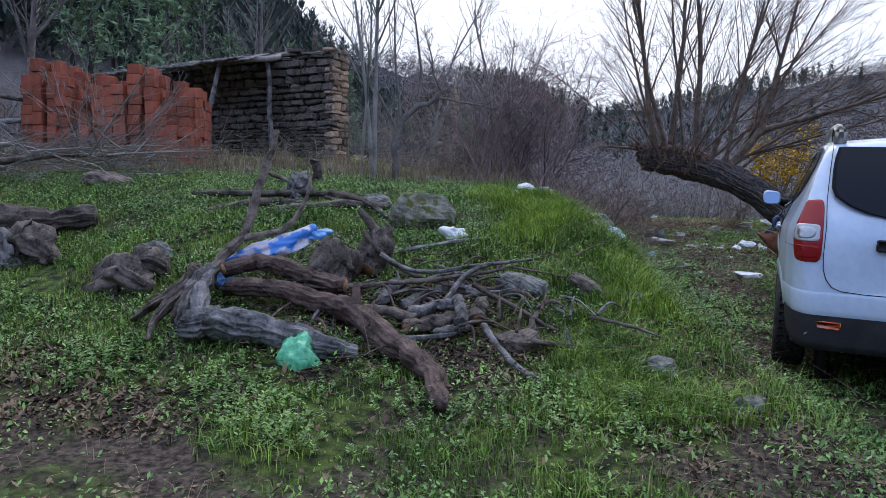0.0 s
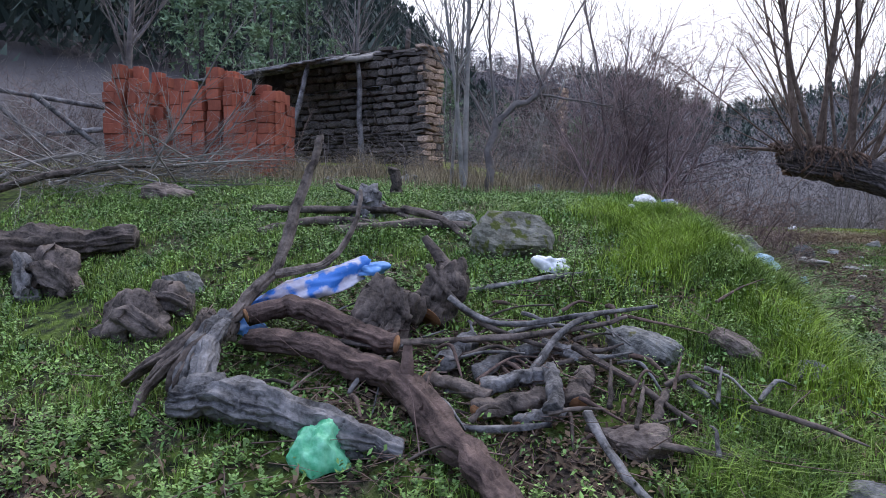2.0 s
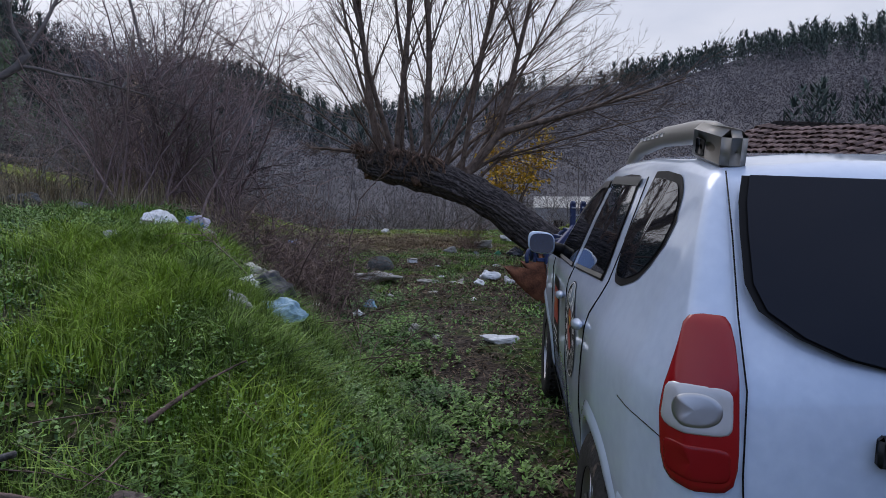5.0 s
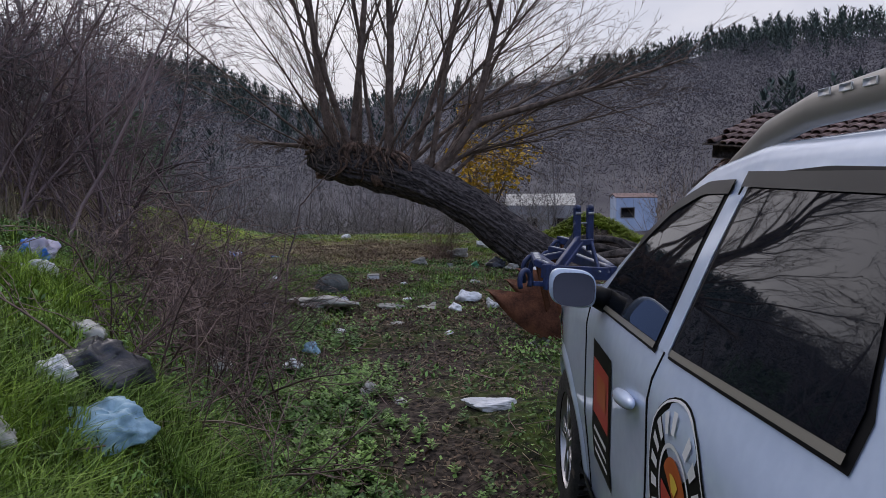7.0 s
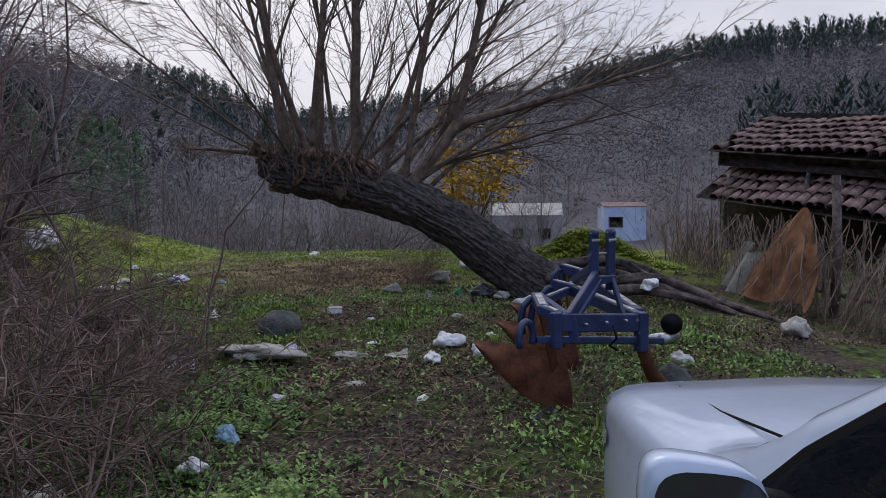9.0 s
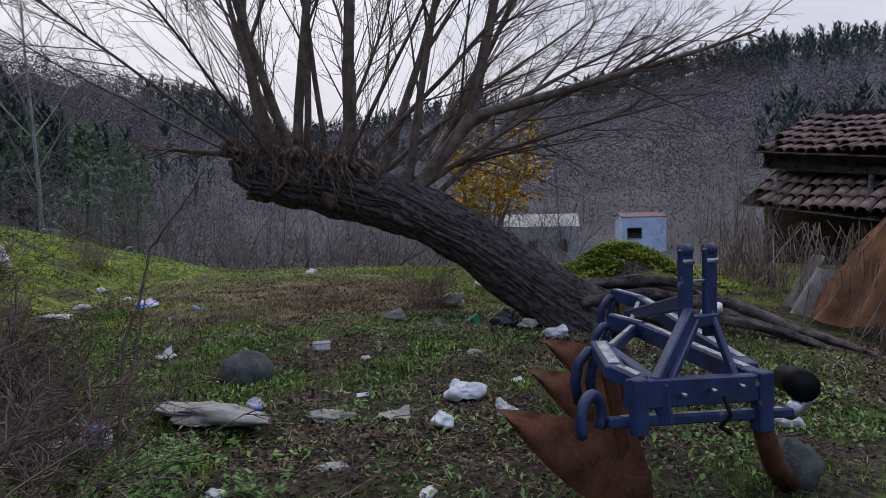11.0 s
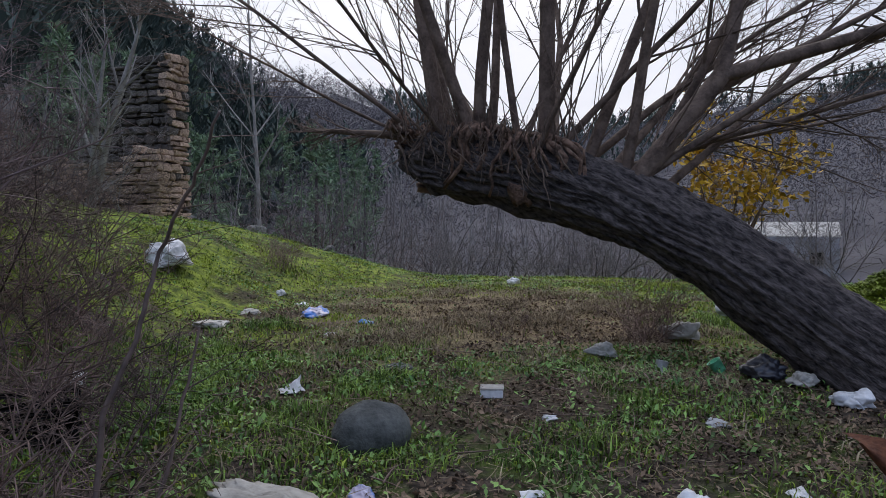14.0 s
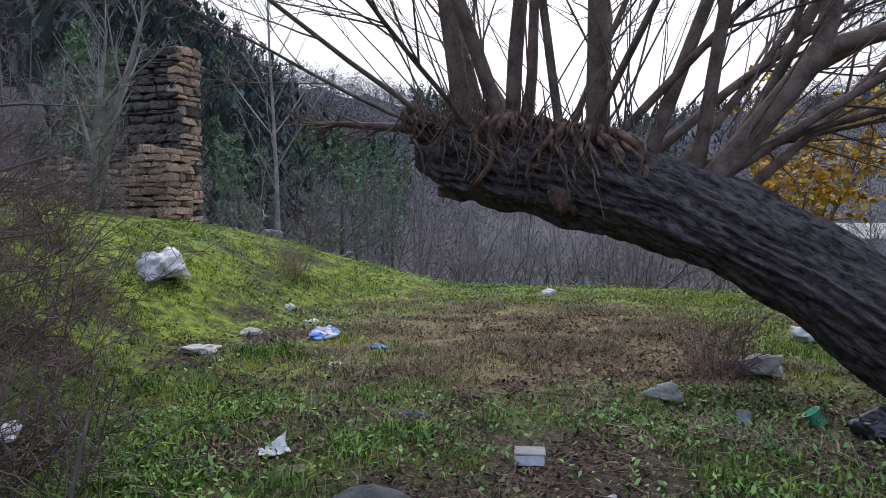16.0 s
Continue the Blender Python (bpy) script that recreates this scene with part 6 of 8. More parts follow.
BLUEWHITE = material("printed_blue_white_film", (0.42, 0.37, 0.46), (0.62, 0.60, 0.68), 4.5, 0.35, 0.3, 30, spot=(0.05, 0.20, 0.62), spots=0.12, spec=0.5)
crumpled("plastic_bag", "crumpled green plastic bag in the grass", -0.86, 2.62, (0.145, 0.11, 0.175), PLASTICGREEN, 20, 1.3, folds=0.4, pull=0.4)
long_bag = crumpled("plastic_sack", "long blue and white printed plastic sack over sticks", -1.32, 3.82, (0.44, 0.13, 0.12), BLUEWHITE, 18, 2.1, "plastic sack", 0.19, 0.4)
long_bag.matrix_world = long_bag.matrix_world @ Matrix.Rotation(radians(-19), 4, "Y")
crumpled("plastic_bag", "blue end of the torn sack", -1.68, 3.72, (0.13, 0.10, 0.09), PLASTICBLUE, 0, 3.0, up=0.05)
crumpled("plastic_bag", "bright blue corner of the torn sack", -1.0, 3.93, (0.13, 0.08, 0.07), PLASTICBLUE, 20, 3.4, up=0.30)
for i, (x, y, s, m, tag, up) in enumerate((
        (0.14, 4.72, 0.15, PLASTICWHITE, "white crumpled bag beside the mossy rock", 0.02), (1.05, 7.5, 0.18, PLASTICWHITE, "heap of white and lilac bags on the crest", 0.0), (0.84, 6.35, 0.10, PLASTICWHITE, "small white bag in the lush grass", 0.03),
        (1.4, 7.3, 0.13, PLASTICWHITE, "white bag on the edge of the bank", 0.02), (1.35, 7.75, 0.15, BLUEWHITE, "torn lilac bag on the crest", 0.02), (1.79, 5.72, 0.17, PALEBLUE, "pale blue crumpled bag on the slope", 0.02), (1.72, 6.12, 0.22, PLASTICBLACK, "torn black bin bag on the slope", 0.02),
        (1.62, 5.95, 0.11, PLASTICWHITE, "white bag among the brambles", 0.02), (1.68, 6.5, 0.12, DIRTYPLASTIC, "soiled white bag among brambles", 0.02), (1.5, 5.4, 0.13, DIRTYPLASTIC, "soiled cloth on the slope", 0.02), (2.23, 7.55, 0.10, DIRTYPLASTIC, "soiled rag under the brambles", 0.02),
        (2.75, 10.0, 0.13, PLASTICWHITE, "white crumpled bag beside the brambles", 0.02), (2.05, 12.1, 0.10, PLASTICWHITE, "white torn bag at the thicket's edge", 0.05),
        (3.8, 10.48, 0.09, BLUEWHITE, "small lilac bag in the turf", 0.01), (4.19, 10.16, 0.13, DIRTYPLASTIC, "flat soiled plastic sheet", 0.0), (5.06, 10.2, 0.15, PLASTICWHITE, "white knotted plastic bag", 0.03), (4.74, 9.73, 0.10, PLASTICWHITE, "white crumpled plastic bag", 0.02),
        (5.15, 9.75, 0.10, PLASTICWHITE, "white crumpled plastic bag", 0.02), (6.61, 11.5, 0.12, PLASTICWHITE, "white plastic bag by the willow's foot", 0.02), (6.35, 13.3, 0.17, DIRTYPLASTIC, "soiled white bag under the willow", 0.03), (7.3, 14.4, 0.17, PLASTICWHITE, "crumpled white bag behind the willow", 0.02),
        (1.55, 15.9, 0.34, PLASTICWHITE, "large full white plastic bag", 0.05), (3.24, 15.0, 0.22, BLUEWHITE, "pale lilac plastic sheet on the turf", 0.0), (3.73, 14.42, 0.11, PLASTICBLUE, "small blue wrapper on the turf", 0.0), 
        (5.53, 12.8, 0.12, DIRTYPLASTIC, "crumpled beige bag under the willow", 0.02), (2.36, 14.25, 0.17, DIRTYPLASTIC, "flat soiled sheet on the turf", 0.0),
        (2.68, 16.5, 0.09, PLASTICWHITE, "pale bag far on the turf", 0.0), (5.86, 18.2, 0.14, PLASTICWHITE, "white bag at the edge of the turf", 0.0), (6.38, 12.05, 0.17, PLASTICBLACK, "black bag beside the willow's foot", 0.02), (6.5, 11.85, 0.12, DIRTYPLASTIC, "soiled bag beside the willow", 0.02),
        (4.81, 11.5, 0.07, PLASTICWHITE, "crumpled paper on the turf", 0.0), (3.45, 13.8, 0.10, PLASTICWHITE, "white wrapper on the turf", 0.0), (5.68, 11.3, 0.09, PLASTICWHITE, "white wrapper under the willow", 0.0),
        (6.55, 11.5, 0.10, PLASTICWHITE, "white crumpled bag by the willow", 0.02), (3.0, 15.9, 0.10, PLASTICWHITE, "white wrapper on the turf", 0.0), (2.55, 15.2, 0.12, DIRTYPLASTIC, "soiled wrapper on the turf", 0.0), (1.45, 2.55, 0.06, PLASTICWHITE, "white scrap at the foot of the bank", 0.0),
        (0.82, 2.48, 0.10, DIRTYPLASTIC, "clear plastic scrap on the slope", 0.0), (3.05, 8.6, 0.09, PALEBLUE, "pale blue bag by the track", 0.03), (2.85, 8.3, 0.08, PLASTICWHITE, "white bag by the track", 0.03), (3.2, 7.6, 0.08, DIRTYPLASTIC, "yellowed bag by the track", 0.02), (3.35, 7.45, 0.08, DIRTYPLASTIC, "soiled scrap by the track", 0.0),
        (3.45, 9.3, 0.08, PLASTICWHITE, "white scrap in the track", 0.0), (4.0, 9.4, 0.09, DIRTYPLASTIC, "soiled paper in the track", 0.0), (4.5, 10.5, 0.08, PLASTICWHITE, "white scrap in the litter", 0.0), (4.35, 9.0, 0.07, PLASTICWHITE, "white scrap in the litter", 0.0), (5.6, 10.4, 0.08, PLASTICWHITE, "white scrap beside the plough", 0.0),
        (6.5, 8.95, 0.10, PLASTICWHITE, "white bag beside the plough", 0.02), (6.9, 9.6, 0.11, PLASTICWHITE, "white bag on the moss", 0.02), (8.2, 9.3, 0.18, DIRTYPLASTIC, "grey sack before the barn", 0.03), (7.9, 11.0, 0.15, PLASTICWHITE, "white bag hanging on branches", 0.2))):
    flat = 0.35 if any(w in tag for w in ("sheet", "scrap", "wrapper", "paper")) else 0.8
    crumpled("rubbish", tag, x, y, (s * 0.84, s * 0.6, s * 0.84 * flat), m, 37 * i, 1.7 * i, "rubbish", up, 0.55)
sheet = crumpled("plastic_sheet", "long soiled plastic sheet draped over dead stalks", 3.5, 10.3, (0.42, 0.13, 0.06), DIRTYPLASTIC, -42, 4.0, "plastic sheet", 0.05, 0.9)


def round_tub(name, label, category, x, y, r, tall, mat, tilt=0.0, turn=0.0, up=0.0, band=None):
    """A thin-walled tub or cup with a rolled rim; tilt lays it over."""
    t = thing(name, label, category, m=Matrix.Translation(at_ground(x, y, up)) @ Matrix.Rotation(radians(turn), 4, "Z") @ Matrix.Rotation(radians(tilt), 4, "Y"))
    prof = [(0.0, 0.0), (r * 0.78, 0.0), (r * 0.82, tall * 0.05), (r * 0.97, tall * 0.96), (r * 1.04, tall * 0.97), (r * 1.04, tall), (r * 0.95, tall), (r * 0.79, tall * 0.05), (0.0, tall * 0.04)]

    def turned(rows, n=28):
        g = Geo()
        for q, z in rows:
            g.v += [(q * math.cos(6.2832 * k / n), q * math.sin(6.2832 * k / n), z) for k in range(n)]
        for i in range(len(rows) - 1):
            g.f += [(i * n + k, i * n + (k + 1) % n, (i + 1) * n + (k + 1) % n, (i + 1) * n + k) for k in range(n)]
        return g
    part("body", turned(prof), mat, t)
    if band is not None:
        part("printed_band", turned([(r * (0.82 + 0.15 * q) + 0.0015, tall * q) for q in (0.25, 0.5, 0.75)]), band, t, "blue printed band")


round_tub("plastic_tub", "blue and white printed plastic tub lying on its side", "tub", 2.99, 10.17, 0.085, 0.17, PLASTICWHITE, 82, 200, 0.07, PLASTICBLUE)
round_tub("plastic_cup", "white plastic cup under the willow", "cup", 5.80, 12.38, 0.045, 0.085, PLASTICWHITE, 20, 40)
round_tub("plastic_cup", "small green plastic cup under the willow", "cup", 6.22, 12.35, 0.05, 0.09, PLASTICGREEN, 35, 160)


def flat_scrap(name, label, category, x, y, w, d, mat, turn, seed, lift=0.05):
    """A creased sheet with a turned-up corner, a few millimetres thick."""
    g, n = Geo(), 12
    for o in (0.0, 0.004):
        for j in range(n + 1):
            for i in range(n + 1):
                u, v = i / n - 0.5, j / n - 0.5
                z = lift * max(0, u + v) ** 1.4 + 0.03 * abs(noise.noise((u * 3 + seed, v * 3, seed))) + 0.012 * abs(u - 0.15)
                g.v.append((u * w * (1 - 0.25 * noise.noise((v * 2, seed, 0))), v * d * (1 + 0.3 * noise.noise((u * 2, seed, 3))), z + 0.012 + o))
    k = (n + 1) * (n + 1)
    for j in range(n):
        for i in range(n):
            a = j * (n + 1) + i
            g.f += [(a, a + n + 1, a + n + 2, a + 1), (k + a, k + a + 1, k + a + n + 2, k + a + n + 1)]
    ob = whole(name, g, mat, label, category)
    ob.matrix_world = Matrix.Translation(at_ground(x, y)) @ Matrix.Rotation(radians(turn), 4, "Z")


flat_scrap("paper_scrap", "white folded paper with a raised corner on the turf", "paper", 3.33, 12.05, 0.15, 0.11, PLASTICWHITE, 20, 1.4, 0.08)
flat_scrap("paper_scrap", "soiled sheet of paper lying in the litter", "paper", 4.55, 10.05, 0.20, 0.11, DIRTYPLASTIC, -25, 2.7)


def carton():
    c = thing("carton", "small white cardboard carton on the turf", "carton", m=Matrix.Translation(at_ground(4.55, 11.9)) @ Matrix.Rotation(radians(-8), 4, "Z"))
    part("body", Geo().box(0.14, 0.09, 0.05, Matrix.Translation((0, 0, 0.032)), 0.004), PLASTICWHITE, c, smooth=False)
    part("lid", Geo().box(0.145, 0.095, 0.012, Matrix.Translation((0.004, 0.002, 0.064)) @ Matrix.Rotation(radians(4), 4, "X"), 0.003), DIRTYPLASTIC, c, "greyish lid", smooth=False)


carton()


def plastic_crate():
    c = thing("plastic_crate", "black open plastic crate among the brambles", "crate", m=Matrix.Translation(at_ground(2.2, 11.2)) @ Matrix.Rotation(radians(20), 4, "Z"))
    part("floor", Geo().box(0.42, 0.3, 0.012, Matrix.Translation((0, 0, 0.02)), 0.003), TRIM, c)
    for k in range(4):
        for sx in (-1, 1):
            part("slat", Geo().box(0.012, 0.30, 0.025, Matrix.Translation((sx * 0.205, 0, 0.05 + 0.05 * k)), 0.003), TRIM, c)
            part("slat", Geo().box(0.42, 0.012, 0.025, Matrix.Translation((0, sx * 0.145, 0.05 + 0.05 * k)), 0.003), TRIM, c)
    for sx in (-1, 1):
        for sy in (-1, 1):
            part("corner_post", Geo().box(0.025, 0.025, 0.22, Matrix.Translation((sx * 0.205, sy * 0.145, 0.11)), 0.004), TRIM, c)


plastic_crate()


# ---- the plough ----
WORN = material("worn_pale_paint", (0.16, 0.16, 0.17), (0.55, 0.55, 0.55), 20, 0.6, 0.2, 90)


def plough():
    pl = thing("plough", "blue three-furrow mounted plough with rusty mouldboards", "plough", m=Matrix.Translation((5.2, 8.3, 0.5)))
    org = Vector((5.2, 8.3, 0.5))

    def bar(name, pts, w, h, mat=BLUEPAINT, parent=pl, label="", worn=False):
        """A square bar through points in the world."""
        ps = [Vector(p) - org for p in pts]
        g = Geo()
        for a, b in zip(ps, ps[1:]):
            d = b - a
            m = Matrix.Translation((a + b) / 2) @ d.to_track_quat("X", "Z").to_matrix().to_4x4()
            g.box(d.length + min(w, h) * 0.4, w * 0.62, h * 0.62, m, 0.006)
        ob = part(name, g, mat, parent, label, smooth=False)
        if worn:
            e = Geo()
            for a, b in zip(ps, ps[1:]):
                d = b - a
                m = Matrix.Translation((a + b) / 2) @ d.to_track_quat("X", "Z").to_matrix().to_4x4() @ Matrix.Translation((0, 0, h * 0.31 + 0.002))
                e.box(d.length * 0.9, w * 0.34, 0.004, m, 0.001)
            part("worn_edge", e, WORN, ob, "pale edge worn bare of paint", smooth=False)
        return ob

    bar("tool_bar", [(4.67, 8.05, 1.075), (5.60, 8.12, 0.975)], 0.06, 0.06, worn=True)
    bar("front_beam", [(4.76, 8.05, 1.165), (5.42, 8.10, 1.105)], 0.08, 0.17)
    bar("side_post", [(4.77, 8.02, 1.21), (4.77, 8.02, 1.04)], 0.08, 0.09)
    bar("side_post", [(4.90, 8.06, 1.17), (4.91, 8.05, 1.05)], 0.07, 0.09)
    bar("side_post", [(5.42, 8.09, 1.15), (5.42, 8.09, 0.95)], 0.10, 0.11)
    bar("main_beam", [(4.89, 8.42, 1.255), (4.76, 8.14, 1.225), (4.80, 8.06, 1.20)], 0.12, 0.09, worn=True)
    bar("main_beam", [(4.93, 8.42, 1.24), (4.92, 8.10, 1.165)], 0.08, 0.07)
    bar("main_beam", [(5.46, 9.12, 1.225), (5.56, 9.0, 1.19), (5.41, 8.12, 1.13)], 0.10, 0.13, worn=True)
    bar("main_beam", [(5.97, 9.78, 1.27), (6.04, 9.6, 1.235), (5.52, 8.25, 1.13)], 0.10, 0.12, worn=True)
    bar("cross_beam", [(5.52, 9.02, 1.19), (4.96, 8.46, 1.22)], 0.06, 0.09, worn=True)
    bar("cross_beam", [(6.03, 9.62, 1.22), (5.60, 9.14, 1.19)], 0.06, 0.08, worn=True)
    bar("stay", [(5.19, 8.24, 1.39), (4.88, 8.06, 1.19)], 0.06, 0.10)
    bar("stay", [(5.24, 8.25, 1.36), (4.94, 8.06, 1.18)], 0.04, 0.06)
    bar("stay", [(5.33, 8.28, 1.40), (5.31, 8.12, 1.15)], 0.04, 0.06)
    bar("stay", [(5.21, 8.30, 1.43), (5.88, 9.55, 1.17)], 0.05, 0.10)
    for k, x in enumerate((5.20, 5.325)):
        mast = bar("mast", [(x, 8.27, 1.30), (x, 8.27, 1.64)], 0.05, 0.10)
        part("mast_head", Geo().tube([Vector((x - 0.02, 8.27, 1.645)) - org, Vector((x + 0.02, 8.27, 1.645)) - org], 0.026, 12), BLUEPAINT, mast)
        part("bolt", Geo().tube([Vector((x - 0.025, 8.26, 1.60)) - org, Vector((x + 0.03, 8.26, 1.60)) - org], 0.012, 8), STEEL, mast)
    bar("mast_pin", [(5.18, 8.27, 1.52), (5.345, 8.27, 1.52)], 0.02, 0.02, STEEL)
    bar("mast_pin", [(5.19, 8.25, 1.36), (5.34, 8.26, 1.36)], 0.06, 0.08)
    for x in (4.98, 5.12, 5.26):
        part("bolt", Geo().tube([Vector((x, 8.02, 1.14)) - org, Vector((x, 8.05, 1.14)) - org], 0.008, 6), STEEL, pl)
    # hanging chain, hitch hoop, gauge cylinder
    part("chain", Geo().tube([Vector(p) - org for p in ((5.15, 8.01, 1.12), (5.16, 7.99, 1.05), (5.12, 8.0, 1.01), (5.17, 8.0, 0.98))], 0.009, 6), TRIM, pl, "dark hanging chain")
    hoop = Geo().tube([Vector((4.585 + 0.062 * math.cos(a), 8.04 + 0.03 * math.cos(a), 1.10 + 0.085 * math.sin(a))) - org for a in np.linspace(-0.6, 3.74, 14)], 0.020, 8)
    part("coulter_hoop", hoop, BLUEPAINT, pl, "worn blue hoop")
    part("gauge_arm", Geo().tube([Vector(p) - org for p in ((5.60, 8.12, 0.975), (5.78, 8.2, 0.98))], 0.035, 10), STEEL, pl)
    part("gauge_cylinder", Geo().tube([Vector(p) - org for p in ((5.68, 8.12, 1.07), (5.80, 8.26, 1.05), (5.98, 8.48, 1.0))], [0.065, 0.065, 0.06], 16), TRIM, pl, "dark hollow cylinder")
    part("stand_leg", Geo().tube([Vector(p) - org for p in ((5.42, 8.1, 0.98), (5.60, 8.2, 0.74), (5.86, 8.35, 0.56))], [0.04, 0.045, 0.05], 10), RUST, pl, "rusty stand leg")
    part("stand_wheel", Geo().blob(Matrix.Translation(Vector((5.94, 8.4, 0.60)) - org) @ Matrix.Diagonal((0.12, 0.12, 0.13, 1)), 0.25, 10, 14, 3.0, 2.5), DARKROCK, pl, "mud-caked foot")
    # mouldboards with legs
    for k, (x, y, z) in enumerate(((4.95, 8.33, 0.50), (5.51, 9.06, 0.48), (6.0, 9.74, 0.50))):
        g, nu, nv = Geo(), 14, 10
        for i in range(nu + 1):
            u = i / nu
            for j in range(nv + 1):
                v = j / nv
                top = 0.36 + 0.08 * math.sin(u * 1.6)
                low = 0.01 + (top - 0.02) * u ** 1.9
                zz = low + (top - low) * v
                px = 0.16 - 0.50 * u
                py = 0.02 + 0.34 * u + 0.10 * v * v + 0.10 * (v - 0.5) ** 2
                g.v.append((px, py, zz))
        for i in range(nu):
            for j in range(nv):
                a = i * (nv + 1) + j
                g.f.append((a, a + 1, a + nv + 2, a + nv + 1))
        back = len(g.v)
        g.v += [(p[0], p[1] + 0.012, p[2]) for p in g.v[:back]]
        g.f += [tuple(i + back for i in reversed(f)) for f in g.f[:]]
        mb = part("mouldboard", g, RUST, pl, "rusty curved mouldboard")
        mb.matrix_basis = Matrix.Translation(Vector((x, y, z)) - org)
        share = Geo().box(0.42, 0.09, 0.015, Matrix.Translation((0.02, 0.06, 0.03)) @ Matrix.Rotation(radians(35), 4, "Z") @ Matrix.Rotation(radians(30), 4, "X"), 0.005)
        part("share", share, STEEL if k == 0 else RUST, mb)
        lx, ly, lz = ((4.90, 8.42, 1.25), (5.47, 9.12, 1.21), (5.98, 9.77, 1.26))[k]
        arch = Geo()
        for sx in (-0.035, 0.035):
            arch.tube([Vector((lx + sx + dx, ly + dy, lz + dz)) - org for dx, dy, dz in ((0.03, 0, 0.0), (-0.03, 0, -0.005), (-0.07, 0.01, -0.05), (-0.08, 0.02, -0.13), (-0.06, 0.03, -0.22))], [0.02, 0.022, 0.022, 0.022, 0.02], 8)
        part("arch_bracket", arch, BLUEPAINT, pl, "curved blue bracket of paired plates")
        bar("leg", [(x + 0.12, y + 0.14, z + 0.2), (lx + 0.03, ly + 0.03, lz - 0.03)], 0.03, 0.10, RUST)
    return pl


plough()


# ---- the old barn ----
def tile_mesh():
    """One half-round roof tile, 0.45 m long."""
    g, n = Geo(), 7
    for o in (0, 0.015):
        for k in range(n + 1):
            a = math.pi * k / n
            for y, r in ((0, 0.098), (0.45, 0.082)):
                g.v.append(((r - o) * math.cos(a), y, (r - o) * math.sin(a) * 0.85))
    m = 2 * (n + 1)
    for k in range(n):
        a = 2 * k
        g.f += [(a, a + 2, a + 3, a + 1), (m + a, m + a + 1, m + a + 3, m + a + 2), (a, m + a, m + a + 2, a + 2)]
    return g.mesh("tile", TILE)


def barn():
    rng = random.Random(31)
    far, near = Vector((13.15, 15.75, 0)), Vector((13.95, 11.2, 0))
    along = (near - far).normalized()
    inward = Vector((-along.y, along.x, 0))
    if inward.x < 0:
        inward = -inward
    z0 = 0.35
    turn = Matrix((along, inward, (0, 0, 1))).transposed().to_4x4()
    m = Matrix.Translation((far.x, far.y, z0)) @ turn
    b = thing("barn", "tumbledown barn with two sagging roofs of old clay tiles", "barn", m=m)
    tm = tile_mesh()
    ln = (near - far).length
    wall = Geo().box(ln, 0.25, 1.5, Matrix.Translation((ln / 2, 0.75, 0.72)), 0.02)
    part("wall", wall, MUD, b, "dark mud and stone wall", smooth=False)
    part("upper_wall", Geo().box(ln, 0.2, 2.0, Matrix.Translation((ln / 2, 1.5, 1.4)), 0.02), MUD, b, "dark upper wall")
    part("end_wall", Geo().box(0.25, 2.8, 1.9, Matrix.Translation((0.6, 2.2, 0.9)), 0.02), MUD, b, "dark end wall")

    def roof(name, y0, z_a, z_b, rows, slope, s0):
        deck = Geo().box(ln - s0, 0.40 * rows + 0.1, 0.03, Matrix.Translation(((ln + s0) / 2, y0 + 0.2 * rows * math.cos(radians(slope)), (z_a + z_b) / 2 - 0.07 + 0.2 * rows * math.sin(radians(slope)))) @ Matrix.Rotation(-math.atan2(z_b - z_a, ln), 4, "Y") @ Matrix.Rotation(radians(slope), 4, "X"), 0.008)
        r = part(name, deck, DEADWOOD, b, "roof of weathered red-grey half-round tiles")
        n = int((ln - s0) / 0.185)
        for i in range(n):
            s = s0 + 0.1 + i * 0.185
            zz = z_a + (z_b - z_a) * s / ln - 0.05 * math.sin(s * 1.7)
            for k in range(rows):
                if rng.random() < 0.03:
                    continue
                o = new("tile", tm)
                o.parent = r
                o.matrix_basis = Matrix.Translation((s + rng.gauss(0, 0.012), y0 + k * 0.33 * math.cos(radians(slope)) + rng.gauss(0, 0.02), zz + k * 0.33 * math.sin(radians(slope)) + rng.gauss(0, 0.008))) @ Matrix.Rotation(radians(slope - 7), 4, "X") @ Matrix.Rotation(rng.gauss(0, 0.06), 4, "Z")

    roof("lower_roof", -0.40, 1.62, 1.02, 8, 31, 0.32)
    roof("upper_roof", 0.0, 2.52, 1.98, 6, 20, 0.22)
    # The eaves' shade is put into this sheet's colour.
    part("soffit", Geo().box(ln - 0.3, 0.9, 0.03, Matrix.Translation((ln / 2 + 0.15, 0.60, 2.12)) @ Matrix.Rotation(math.atan2(0.54, ln), 4, "Y"), 0.005), DARK, b, "soffit sheet coloured near-black for the shade under the eaves")
    part("fascia", Geo().box(ln - 0.3, 0.06, 0.32, Matrix.Translation((ln / 2 + 0.15, 0.16, 2.04)) @ Matrix.Rotation(math.atan2(0.54, ln), 4, "Y"), 0.01), DEADWOOD, b, "dark eaves board")
    for s in (0.5, 2.1, 4.1):
        p = Geo().tube([(s, 0.05, -0.2), (s + 0.03, 0.03, 0.7), (s, 0.08, 1.3), (s + 0.02, 0.20, 1.95)], [0.06, 0.055, 0.05, 0.05], 9, wobble=0.25)
        part("post", p, GREYWOOD, b, "grey weathered post")


barn()

# the frame of the old fence line in front of the barn
BARN = Matrix.Translation((11.05, 13.9, 0.35)) @ Matrix.Rotation(math.atan2(-4.6, -1.1), 4, "Z")


